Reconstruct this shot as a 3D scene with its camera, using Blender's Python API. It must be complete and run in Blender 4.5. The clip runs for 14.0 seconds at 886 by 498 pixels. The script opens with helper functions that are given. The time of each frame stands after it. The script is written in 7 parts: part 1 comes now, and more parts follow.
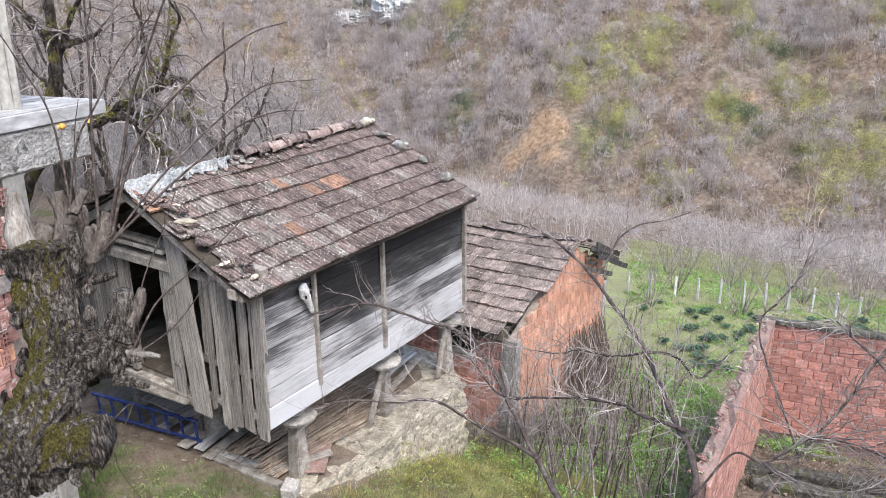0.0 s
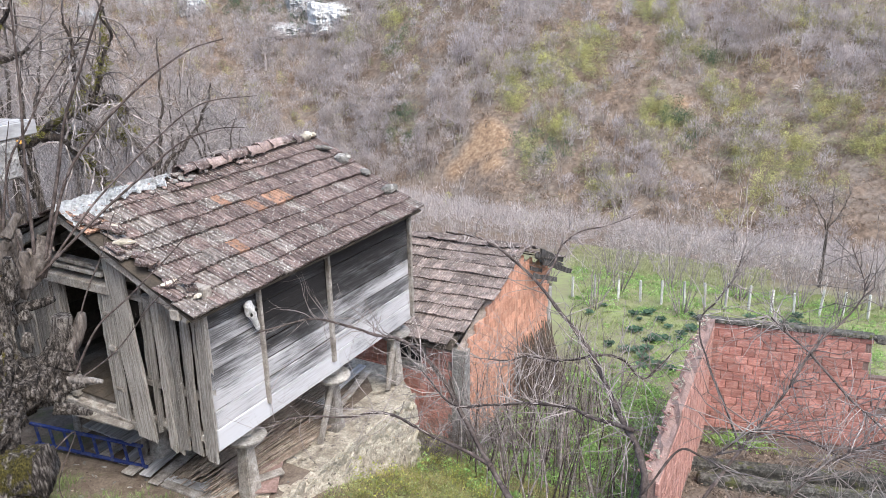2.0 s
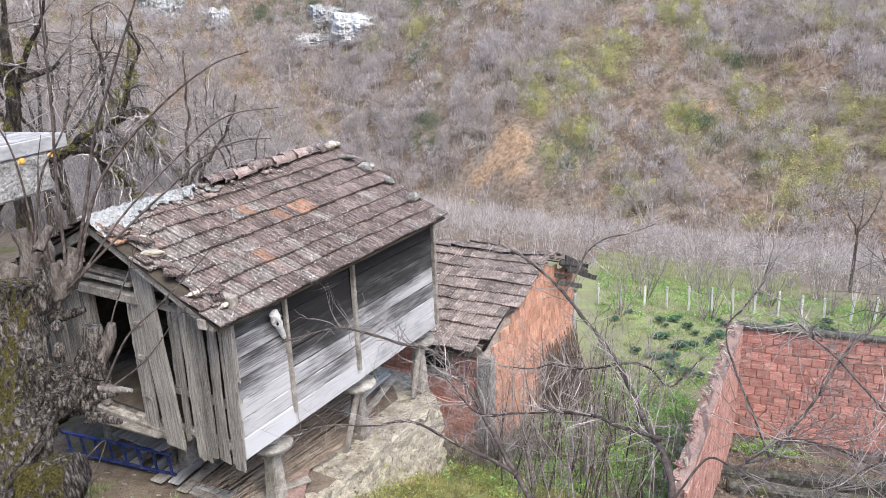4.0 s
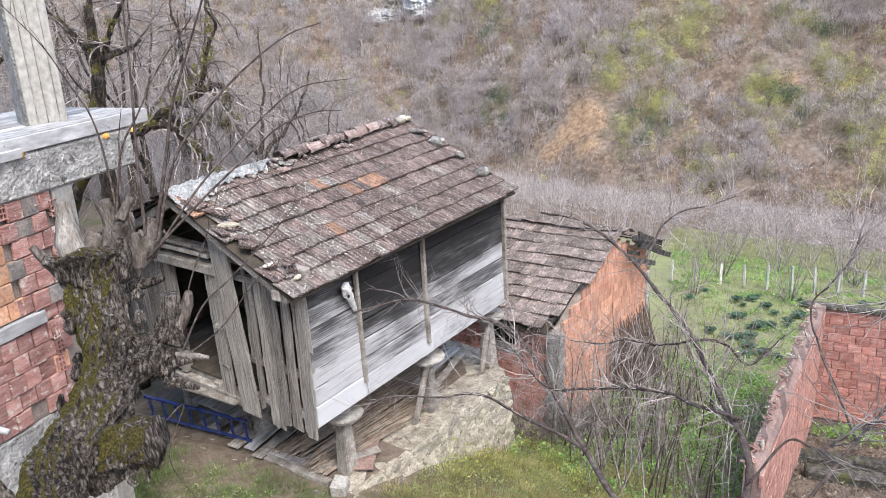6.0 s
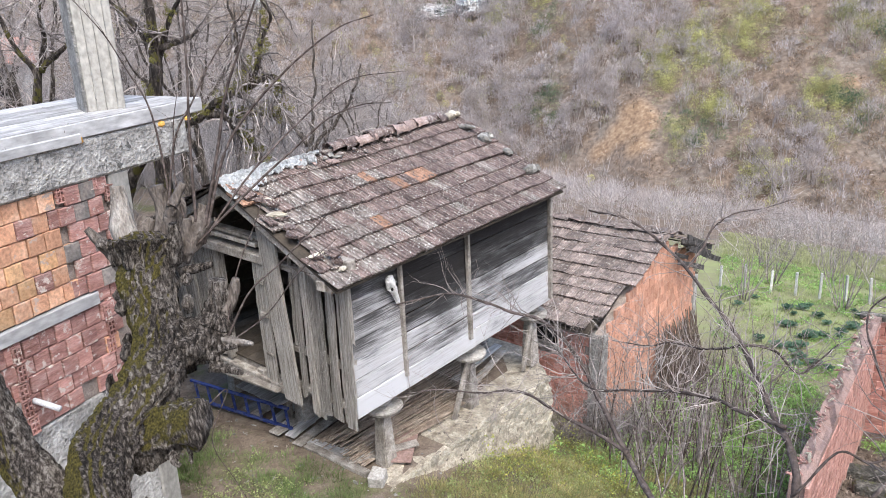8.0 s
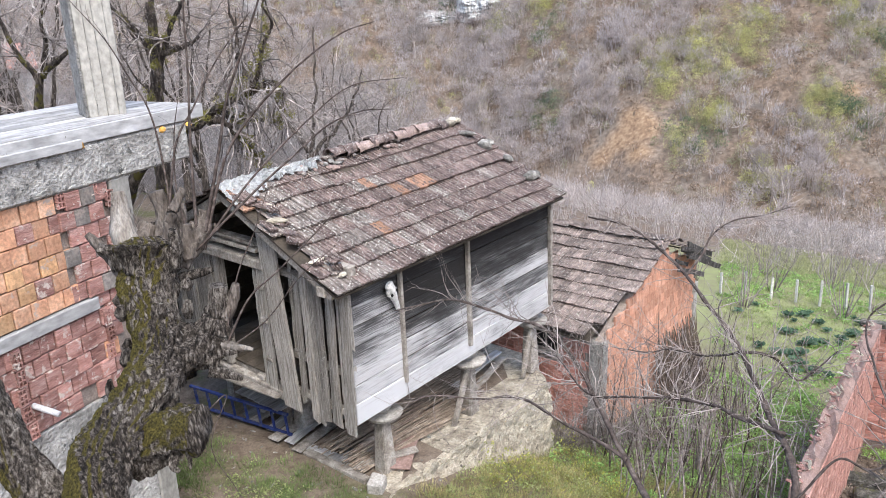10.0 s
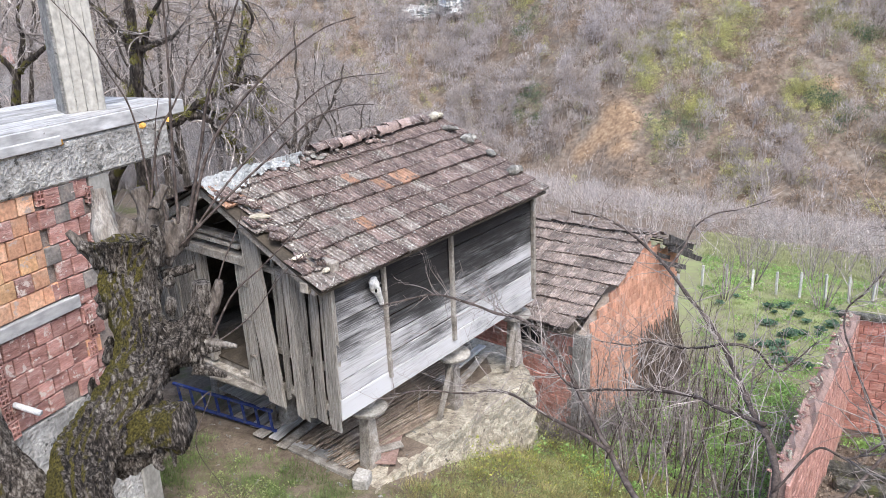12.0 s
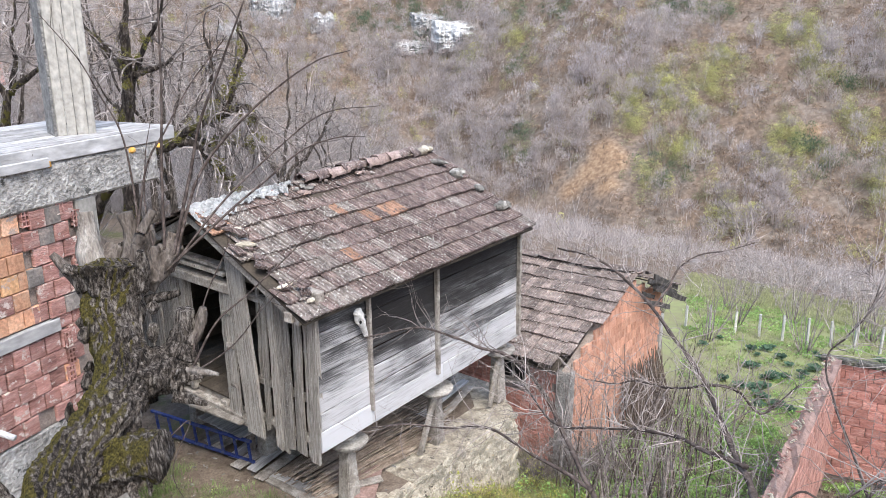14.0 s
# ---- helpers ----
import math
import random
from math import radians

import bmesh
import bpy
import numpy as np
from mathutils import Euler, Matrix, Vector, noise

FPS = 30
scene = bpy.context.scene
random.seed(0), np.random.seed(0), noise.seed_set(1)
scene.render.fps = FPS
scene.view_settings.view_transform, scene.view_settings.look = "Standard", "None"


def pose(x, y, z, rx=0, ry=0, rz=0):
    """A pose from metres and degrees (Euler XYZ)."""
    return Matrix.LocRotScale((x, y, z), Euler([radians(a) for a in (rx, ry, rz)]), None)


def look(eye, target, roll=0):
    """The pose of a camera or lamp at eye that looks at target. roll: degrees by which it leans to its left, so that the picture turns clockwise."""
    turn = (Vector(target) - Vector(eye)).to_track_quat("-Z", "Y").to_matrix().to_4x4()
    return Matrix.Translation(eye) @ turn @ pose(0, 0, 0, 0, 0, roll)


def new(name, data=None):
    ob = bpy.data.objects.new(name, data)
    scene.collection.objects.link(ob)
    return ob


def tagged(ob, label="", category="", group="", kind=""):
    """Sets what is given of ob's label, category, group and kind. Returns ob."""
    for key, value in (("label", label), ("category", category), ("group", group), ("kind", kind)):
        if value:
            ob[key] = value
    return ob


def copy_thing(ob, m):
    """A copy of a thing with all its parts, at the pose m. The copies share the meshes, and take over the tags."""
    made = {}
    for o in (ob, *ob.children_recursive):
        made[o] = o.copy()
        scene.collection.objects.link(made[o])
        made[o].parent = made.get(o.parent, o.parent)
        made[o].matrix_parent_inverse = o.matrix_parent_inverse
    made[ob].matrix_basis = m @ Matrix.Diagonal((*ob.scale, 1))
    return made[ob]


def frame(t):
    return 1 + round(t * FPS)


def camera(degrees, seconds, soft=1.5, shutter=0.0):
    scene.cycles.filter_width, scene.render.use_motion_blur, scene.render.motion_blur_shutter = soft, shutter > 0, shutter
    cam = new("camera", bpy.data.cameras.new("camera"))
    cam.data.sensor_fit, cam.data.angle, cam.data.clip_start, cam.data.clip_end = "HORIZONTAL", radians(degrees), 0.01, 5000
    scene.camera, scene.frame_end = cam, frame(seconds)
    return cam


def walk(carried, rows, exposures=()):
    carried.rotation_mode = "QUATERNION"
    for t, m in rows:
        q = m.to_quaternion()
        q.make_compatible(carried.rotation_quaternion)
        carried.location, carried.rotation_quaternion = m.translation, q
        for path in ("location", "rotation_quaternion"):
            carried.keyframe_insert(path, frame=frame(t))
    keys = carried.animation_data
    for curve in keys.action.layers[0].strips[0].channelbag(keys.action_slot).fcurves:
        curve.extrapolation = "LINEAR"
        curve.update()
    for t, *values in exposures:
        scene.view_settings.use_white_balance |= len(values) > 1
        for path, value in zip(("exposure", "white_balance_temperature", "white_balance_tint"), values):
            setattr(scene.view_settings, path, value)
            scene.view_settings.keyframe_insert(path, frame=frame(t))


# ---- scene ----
cam = camera(59.7, 14.0, soft=0.5)
EXPOSURE = 1.53
PATH = [
    (0.0, pose(0.004, -0.013, 6.320, 71.558, -0.167, -5.619)),
    (0.5, pose(0.003, -0.015, 6.319, 71.667, 0.053, -6.408)),
    (1.0, pose(0.003, -0.019, 6.321, 71.952, 0.257, -7.376)),
    (1.5, pose(-0.000, -0.027, 6.325, 72.200, 0.449, -8.456)),
    (2.0, pose(-0.004, -0.034, 6.331, 72.344, 0.473, -10.086)),
    (4.5, pose(-0.004, -0.042, 6.339, 73.099, 1.636, -8.191)),
    (5.0, pose(-0.005, -0.039, 6.338, 73.287, 1.742, -7.823)),
    (5.5, pose(-0.001, -0.027, 6.331, 73.434, 2.130, -6.112)),
    (6.0, pose(0.000, -0.011, 6.312, 71.292, 2.590, -3.428)),
    (6.5, pose(-0.000, 0.004, 6.301, 70.621, 2.677, -1.905)),
    (7.0, pose(0.000, 0.001, 6.301, 70.837, 2.273, -0.620)),
    (7.5, pose(0.000, 0.000, 6.300, 71.000, 2.000, 0.000)),
    (8.0, pose(-0.001, -0.003, 6.300, 71.172, 1.848, 0.340)),
    (10.5, pose(0.001, -0.009, 6.301, 71.662, 1.654, 0.361)),
    (11.0, pose(-0.000, -0.011, 6.303, 70.998, 1.732, -0.085)),
    (11.5, pose(0.001, -0.012, 6.304, 71.066, 1.719, -0.617)),
    (12.0, pose(-0.001, -0.015, 6.305, 71.211, 1.700, -0.896)),
    (12.5, pose(-0.002, -0.016, 6.306, 72.227, 1.366, -0.971)),
    (13.0, pose(-0.002, -0.019, 6.305, 72.916, 0.730, -0.850)),
    (13.5, pose(-0.004, -0.020, 6.305, 73.391, 0.045, -0.771)),
    (14.0, pose(-0.005, -0.023, 6.308, 73.678, -0.153, -1.393)),
]
walk(cam, PATH, exposures=[(0.0, EXPOSURE), (14.0, EXPOSURE)])

# ---- world and light: a bright overcast day ----
world = bpy.data.worlds.new("overcast_sky")
scene.world = world
world.use_nodes = True
wn = world.node_tree.nodes
wl = world.node_tree.links
sky = wn.new("ShaderNodeTexSky")
sky.sky_type = 'NISHITA'
sky.sun_disc = False
sky.sun_elevation = radians(48)
sky.sun_rotation = radians(150)
sky.air_density = 1.0
sky.dust_density = 1.5
sky.ozone_density = 1.0
wl.new(sky.outputs[0], wn["Background"].inputs[0])
wn["Background"].inputs[1].default_value = 0.14

sun = new("sun", bpy.data.lights.new("sun", 'SUN'))
sun.data.energy = 1.5
sun.data.angle = radians(30)
sun.data.color = (1.0, 0.96, 0.9)
sun.matrix_world = look((2.5, -10, 17), (0, 0, 0))


# ---- materials ----
def surf(name, cols, scale=4.0, stretch=(1, 1, 1), rough=0.85, bump=0.3, fine=40.0, spots=None,
         spot_scale=9.0, spot_at=0.62, rand=0.25, spec=0.3, bump_dist=0.02, island=0.0, thin=0.0):
    """A weathered surface: a ramp of colours over a large noise, a fine grain, spots of dirt or lichen, and a tone of its own for each piece."""
    m = bpy.data.materials.new(name)
    m.use_nodes = True
    n, l = m.node_tree.nodes, m.node_tree.links
    bs = n["Principled BSDF"]
    bs.inputs["Roughness"].default_value = rough
    bs.inputs["Specular IOR Level"].default_value = spec
    tc = n.new("ShaderNodeTexCoord")
    oi = n.new("ShaderNodeObjectInfo")
    sh = n.new("ShaderNodeVectorMath")
    sh.operation = 'MULTIPLY_ADD'
    l.new(oi.outputs["Random"], sh.inputs[0])
    sh.inputs[1].default_value = (37.0, 19.0, 11.0)
    l.new(tc.outputs["Object"], sh.inputs[2])
    mp = n.new("ShaderNodeMapping")
    mp.inputs["Scale"].default_value = stretch
    l.new(sh.outputs[0], mp.inputs["Vector"])
    big = n.new("ShaderNodeTexNoise")
    big.inputs["Scale"].default_value = scale
    big.inputs["Detail"].default_value = 6
    big.inputs["Roughness"].default_value = 0.62
    l.new(mp.outputs[0], big.inputs["Vector"])
    ramp = n.new("ShaderNodeValToRGB")
    el = ramp.color_ramp.elements
    el[0].position, el[1].position = 0.3, 0.7
    el[0].color, el[1].color = (*cols[0], 1), (*cols[-1], 1)
    for i, c in enumerate(cols[1:-1], 1):
        e = el.new(0.3 + 0.4 * i / (len(cols) - 1))
        e.color = (*c, 1)
    l.new(big.outputs["Fac"], ramp.inputs[0])
    grain = n.new("ShaderNodeTexNoise")
    grain.inputs["Scale"].default_value = fine
    grain.inputs["Detail"].default_value = 4
    l.new(mp.outputs[0], grain.inputs["Vector"])
    col = ramp.outputs[0]
    # grain and the tone of each piece as a brightness factor
    mr = n.new("ShaderNodeMapRange")
    mr.inputs["From Min"].default_value, mr.inputs["From Max"].default_value = 0.3, 0.7
    mr.inputs["To Min"].default_value, mr.inputs["To Max"].default_value = 0.72, 1.25
    l.new(grain.outputs["Fac"], mr.inputs["Value"])
    ma = n.new("ShaderNodeMath")
    ma.operation = 'MULTIPLY_ADD'
    l.new(oi.outputs["Random"], ma.inputs[0])
    ma.inputs[1].default_value, ma.inputs[2].default_value = 2 * rand, 1 - rand
    mm = n.new("ShaderNodeMath")
    mm.operation = 'MULTIPLY'
    l.new(mr.outputs[0], mm.inputs[0])
    l.new(ma.outputs[0], mm.inputs[1])
    tone = mm.outputs[0]
    if island:
        # every twig or leaf has a tone of its own
        ge = n.new("ShaderNodeNewGeometry")
        mi = n.new("ShaderNodeMath")
        mi.operation = 'MULTIPLY_ADD'
        l.new(ge.outputs["Random Per Island"], mi.inputs[0])
        mi.inputs[1].default_value, mi.inputs[2].default_value = 2 * island, 1 - island
        mk = n.new("ShaderNodeMath")
        mk.operation = 'MULTIPLY'
        l.new(tone, mk.inputs[0])
        l.new(mi.outputs[0], mk.inputs[1])
        tone = mk.outputs[0]
    hs = n.new("ShaderNodeHueSaturation")
    l.new(col, hs.inputs["Color"])
    l.new(tone, hs.inputs["Value"])
    col = hs.outputs[0]
    if spots:
        sp = n.new("ShaderNodeTexNoise")
        sp.inputs["Scale"].default_value = spot_scale
        sp.inputs["Detail"].default_value = 5
        sp.inputs["Roughness"].default_value = 0.7
        l.new(sh.outputs[0], sp.inputs["Vector"])
        r2 = n.new("ShaderNodeMapRange")
        r2.inputs["From Min"].default_value, r2.inputs["From Max"].default_value = spot_at, spot_at + 0.05
        l.new(sp.outputs["Fac"], r2.inputs["Value"])
        mx = n.new("ShaderNodeMix")
        mx.data_type = 'RGBA'
        l.new(r2.outputs[0], mx.inputs["Factor"])
        l.new(col, mx.inputs["A"])
        mx.inputs["B"].default_value = (*spots, 1)
        col = mx.outputs["Result"]
    l.new(col, bs.inputs["Base Color"])
    if thin:
        # fine twigs and leaves let light through from behind
        tl = n.new("ShaderNodeBsdfTranslucent")
        l.new(col, tl.inputs["Color"])
        ms = n.new("ShaderNodeMixShader")
        ms.inputs[0].default_value = thin
        l.new(bs.outputs[0], ms.inputs[1])
        l.new(tl.outputs[0], ms.inputs[2])
        l.new(ms.outputs[0], n["Material Output"].inputs["Surface"])
    if bump:
        ad = n.new("ShaderNodeMath")
        ad.operation = 'MULTIPLY_ADD'
        l.new(big.outputs["Fac"], ad.inputs[0])
        ad.inputs[1].default_value = 1.5
        l.new(grain.outputs["Fac"], ad.inputs[2])
        bp = n.new("ShaderNodeBump")
        bp.inputs["Strength"].default_value = bump
        bp.inputs["Distance"].default_value = bump_dist
        l.new(ad.outputs[0], bp.inputs["Height"])
        l.new(bp.outputs[0], bs.inputs["Normal"])
    return m


WOOD_GREY = surf("weathered_grey_wood", [(0.14, 0.12, 0.10), (0.30, 0.27, 0.235), (0.46, 0.43, 0.39)], 6.0, (1, 1, 1), fine=40, bump=0.6, spots=(0.13, 0.11, 0.095), spot_scale=14, spot_at=0.62)
WOOD_X = surf("grey_plank_along_x", [(0.16, 0.15, 0.14), (0.34, 0.33, 0.32), (0.55, 0.54, 0.53)], 3.0, (0.35, 3, 6), fine=14, bump=0.6)
WOOD_Z = surf("grey_board_along_z", [(0.13, 0.113, 0.097), (0.35, 0.32, 0.283), (0.54, 0.508, 0.463)], 6.0, (10, 10, 0.45), fine=26, bump=1.0, spots=(0.56, 0.54, 0.49), spot_scale=55, spot_at=0.585)
WOOD_DARK = surf("dark_plank", [(0.022, 0.02, 0.019), (0.055, 0.05, 0.047), (0.15, 0.14, 0.135)], 2.2, (0.3, 3, 6), fine=14, bump=0.6)
# inner wood with the indoor and under-roof shade put into its dark colour
WOOD_INSIDE = surf("shade_toned_inner_wood", [(0.05, 0.04, 0.03), (0.11, 0.09, 0.07)], 3.0, (1, 1, 1), fine=30)
TILE = surf("old_clay_tile", [(0.066, 0.050, 0.046), (0.148, 0.109, 0.099), (0.275, 0.210, 0.187)], 9.0, (1, 0.4, 1), fine=42, spots=(0.62, 0.605, 0.56), spot_scale=34, spot_at=0.585, rand=0.24, bump=0.8)
TILE_LICHEN = surf("lichen_grey_tile", [(0.09, 0.076, 0.069), (0.185, 0.155, 0.140), (0.34, 0.30, 0.268)], 9.0, (1, 0.4, 1), fine=42, spots=(0.58, 0.565, 0.52), spot_scale=26, spot_at=0.565, rand=0.22, bump=0.8)
TILE_RED = surf("fresh_clay_tile", [(0.17, 0.115, 0.09), (0.32, 0.185, 0.125), (0.44, 0.28, 0.20)], 6.0, fine=45, spots=(0.14, 0.11, 0.10), spot_scale=10, spot_at=0.55, rand=0.2)
TILE_PINK = surf("dusty_pink_tile", [(0.20, 0.145, 0.125), (0.34, 0.255, 0.225), (0.48, 0.39, 0.355)], 8.0, fine=40, spots=(0.13, 0.11, 0.10), spot_scale=16, spot_at=0.58, rand=0.2, bump=0.7)
TILE_SHED = surf("grey_clay_tile", [(0.085, 0.07, 0.063), (0.19, 0.152, 0.135), (0.33, 0.268, 0.235)], 8.0, (0.5, 1, 1), fine=40, spots=(0.58, 0.56, 0.51), spot_scale=20, spot_at=0.60, rand=0.34, bump=0.8)
BRICK_ORANGE = surf("orange_hollow_brick", [(0.46, 0.235, 0.145), (0.57, 0.32, 0.20), (0.66, 0.44, 0.31)], 2.5, fine=30, rand=0.22, spots=(0.42, 0.34, 0.29), spot_scale=6, spot_at=0.60, bump=0.6)
BRICK_RED = surf("red_hollow_brick", [(0.25, 0.12, 0.10), (0.38, 0.20, 0.17), (0.52, 0.34, 0.30)], 3.0, (1, 1, 5), fine=20, rand=0.3, spots=(0.55, 0.47, 0.42), spot_scale=8, spot_at=0.57, bump=0.8)
BRICK_SHED = surf("shed_orange_brick", [(0.42, 0.20, 0.13), (0.54, 0.28, 0.19), (0.62, 0.38, 0.28)], 3.0, (4, 4, 1), fine=24, rand=0.2, spots=(0.44, 0.34, 0.28), spot_scale=6, spot_at=0.64, bump=0.5)
BRICK_WALL = surf("garden_wall_brick", [(0.30, 0.125, 0.10), (0.42, 0.195, 0.155), (0.54, 0.31, 0.255)], 3.0, (1, 1, 5), fine=20, rand=0.24, spots=(0.30, 0.20, 0.165), spot_scale=9, spot_at=0.62, bump=0.6)
MORTAR = surf("grey_mortar", [(0.21, 0.165, 0.14), (0.36, 0.305, 0.265)], 8.0, fine=60, bump=0.8)
CONCRETE = surf("rough_grey_concrete", [(0.156, 0.150, 0.138), (0.300, 0.288, 0.270), (0.456, 0.444, 0.414)], 5.0, fine=28, bump=1.0, bump_dist=0.04, spots=(0.10, 0.098, 0.09), spot_scale=6, spot_at=0.60)
CONCRETE_PALE = surf("pale_column_concrete", [(0.31, 0.295, 0.265), (0.345, 0.33, 0.298), (0.38, 0.365, 0.333)], 2.0, (1, 1, 0.7), fine=18, bump=0.15, spots=(0.27, 0.256, 0.23), spot_scale=7, spot_at=0.70)
WHITE_BOARD = surf("worn_white_board", [(0.25, 0.24, 0.23), (0.36, 0.35, 0.338), (0.45, 0.44, 0.428)], 3.0, (0.6, 1.6, 1.6), fine=9, bump=0.4, spots=(0.20, 0.185, 0.17), spot_scale=7, spot_at=0.63)
BARK = surf("old_bark", [(0.02, 0.016, 0.013), (0.085, 0.068, 0.056), (0.36, 0.31, 0.265)], 11.0, (2.2, 2.2, 0.6), fine=55, bump=1.0, bump_dist=0.06)
MOSS_BARK = surf("mossy_bark", [(0.012, 0.009, 0.007), (0.055, 0.042, 0.034), (0.22, 0.18, 0.15)], 11.0, (2.0, 2.0, 0.6), fine=55, bump=1.0, bump_dist=0.06, spots=(0.11, 0.098, 0.022), spot_scale=3.4, spot_at=0.53)
DEADWOOD = surf("grey_broken_wood", [(0.10, 0.08, 0.065), (0.26, 0.23, 0.20), (0.42, 0.39, 0.35)], 5.0, (4, 4, 0.6), fine=30, bump=0.8)
TWIG = surf("brown_twig", [(0.024, 0.018, 0.015), (0.08, 0.06, 0.052), (0.18, 0.148, 0.132)], 26.0, fine=90, bump=0.8, bump_dist=0.006, rand=0.2)
TWIG_GREY = surf("grey_twig", [(0.116, 0.094, 0.084), (0.274, 0.234, 0.214), (0.465, 0.417, 0.390)], 9.0, fine=30, bump=0.2, rand=0.3, island=0.2)
STONE = surf("rubble_stone", [(0.292, 0.257, 0.195), (0.454, 0.410, 0.327), (0.595, 0.546, 0.444)], 4.0, fine=30, rand=0.3, bump=0.8, spots=(0.46, 0.36, 0.20), spot_scale=3, spot_at=0.60)
STONE_DARK = surf("lichen_stone", [(0.06, 0.057, 0.05), (0.19, 0.18, 0.16), (0.50, 0.48, 0.44)], 9.0, fine=30, rand=0.2, bump=0.8)
BLUE_PAINT = surf("worn_blue_paint", [(0.010, 0.02, 0.10), (0.025, 0.045, 0.19), (0.10, 0.11, 0.16)], 9.0, rough=0.55, fine=40, bump=0.2, rand=0.15)
LIME = surf("pale_lime_mortar", [(0.186, 0.156, 0.119), (0.348, 0.304, 0.237), (0.522, 0.469, 0.379)], 7.0, fine=30, bump=1.0, bump_dist=0.04, spots=(0.12, 0.10, 0.08), spot_scale=8, spot_at=0.59)
BRICK_PINK = surf("dusty_pink_brick", [(0.291, 0.141, 0.111), (0.388, 0.208, 0.169), (0.468, 0.282, 0.237)], 3.0, (1, 1, 5), fine=20, rand=0.2, spots=(0.30, 0.21, 0.18), spot_scale=7, spot_at=0.62, bump=0.6)
WEED = surf("weed_leaf", [(0.166, 0.276, 0.083), (0.304, 0.476, 0.152), (0.497, 0.648, 0.248)], 2.0, fine=9, bump=0.0, rand=0.0, island=0.3, thin=0.45)
EVERGREEN = surf("evergreen_leaf", [(0.078, 0.130, 0.078), (0.156, 0.221, 0.130)], 0.3, fine=1.5, bump=0.0, rand=0.0, thin=0.45)
PAINTED = surf("flaking_white_paint", [(0.34, 0.335, 0.33), (0.45, 0.445, 0.44), (0.54, 0.535, 0.53)], 3.0, (0.6, 1.6, 1.6), fine=9, bump=0.3, spots=(0.20, 0.19, 0.175), spot_scale=9, spot_at=0.65)
BRANCH_MOSS = surf("branch_moss", [(0.13, 0.12, 0.03), (0.26, 0.245, 0.07)], 6.0, bump=0.0, rand=0.0)
CANE = surf("dark_dry_cane", [(0.055, 0.042, 0.032), (0.13, 0.10, 0.078), (0.24, 0.19, 0.15)], 6.0, fine=30, rand=0.0)
COPING = surf("mossy_coping", [(0.03, 0.03, 0.026), (0.085, 0.08, 0.068), (0.20, 0.19, 0.165)], 9.0, fine=30, bump=1.0, bump_dist=0.05, spots=(0.085, 0.09, 0.032), spot_scale=5, spot_at=0.56)
PLASTIC = surf("white_plastic_sheet", [(0.62, 0.65, 0.66), (0.80, 0.81, 0.81), (0.86, 0.86, 0.85)], 9.0, rough=0.7, fine=30, bump=0.5, spots=(0.42, 0.38, 0.34), spot_scale=11, spot_at=0.68)
BONE = surf("bleached_bone", [(0.55, 0.54, 0.52), (0.74, 0.73, 0.71)], 9.0, rough=0.6, bump=0.3)
PIPE_GREY = surf("grey_plastic_pipe", [(0.46, 0.46, 0.47), (0.58, 0.58, 0.59)], 5.0, rough=0.45, bump=0.1)
FOAM = surf("orange_foam", [(0.60, 0.30, 0.06), (0.72, 0.42, 0.12)], 12.0, bump=0.6)
# flat black, painted in for the darkness of openings and hollows
BLACK = surf("black_void", [(0.008, 0.008, 0.008), (0.014, 0.013, 0.012)], 4.0, bump=0.0)
STAKE = surf("concrete_stake", [(0.42, 0.41, 0.38), (0.62, 0.61, 0.58)], 5.0, bump=0.4)
STALK = surf("dry_stalks", [(0.16, 0.12, 0.09), (0.30, 0.235, 0.18), (0.42, 0.35, 0.28)], 6.0, (1, 1, 1), fine=30, rand=0.3)
GRASS = surf("grass_blade", [(0.168, 0.186, 0.078), (0.312, 0.366, 0.150), (0.504, 0.528, 0.264)], 1.3, fine=9, bump=0.0, rand=0.0, island=0.3, thin=0.45)
MEADOW_PALE = surf("pale_meadow_grass", [(0.25, 0.255, 0.135), (0.37, 0.385, 0.20), (0.50, 0.50, 0.30)], 0.8, fine=6, bump=0.0, rand=0.0, island=0.2, thin=0.45)
DRYGRASS = surf("dry_grass_blade", [(0.174, 0.167, 0.065), (0.362, 0.326, 0.145), (0.609, 0.536, 0.275)], 1.5, fine=9, bump=0.0, rand=0.0, island=0.4, thin=0.45)
CABBAGE = surf("cabbage_leaf", [(0.07, 0.13, 0.08), (0.14, 0.22, 0.14)], 4.0, bump=0.2, rand=0.25, thin=0.45)
HILL_TWIG = surf("far_bare_shrub", [(0.345, 0.295, 0.261), (0.480, 0.420, 0.378), (0.630, 0.562, 0.513)], 0.25, fine=0.8, bump=0.0, rand=0.0, island=0.10, thin=0.45)
HILL_LILAC = surf("far_lilac_shrub", [(0.405, 0.360, 0.347), (0.525, 0.473, 0.458), (0.660, 0.603, 0.585)], 0.25, fine=0.8, bump=0.0, rand=0.0, island=0.08, thin=0.45)
HILL_GREEN = surf("far_leafy_shrub", [(0.246, 0.261, 0.123), (0.536, 0.522, 0.225), (0.850, 0.850, 0.326)], 0.5, fine=1.6, bump=0.0, rand=0.0, island=0.2, thin=0.45)
HILL_BRACKEN = surf("far_dead_bracken", [(0.149, 0.115, 0.086), (0.253, 0.187, 0.138), (0.380, 0.287, 0.209)], 0.16, fine=1.1, bump=0.0, rand=0.0, island=0.3, thin=0.45)
MORTAR_PINK = surf("pale_brick_mortar", [(0.180, 0.114, 0.095), (0.264, 0.188, 0.162)], 8.0, fine=60, bump=0.5)
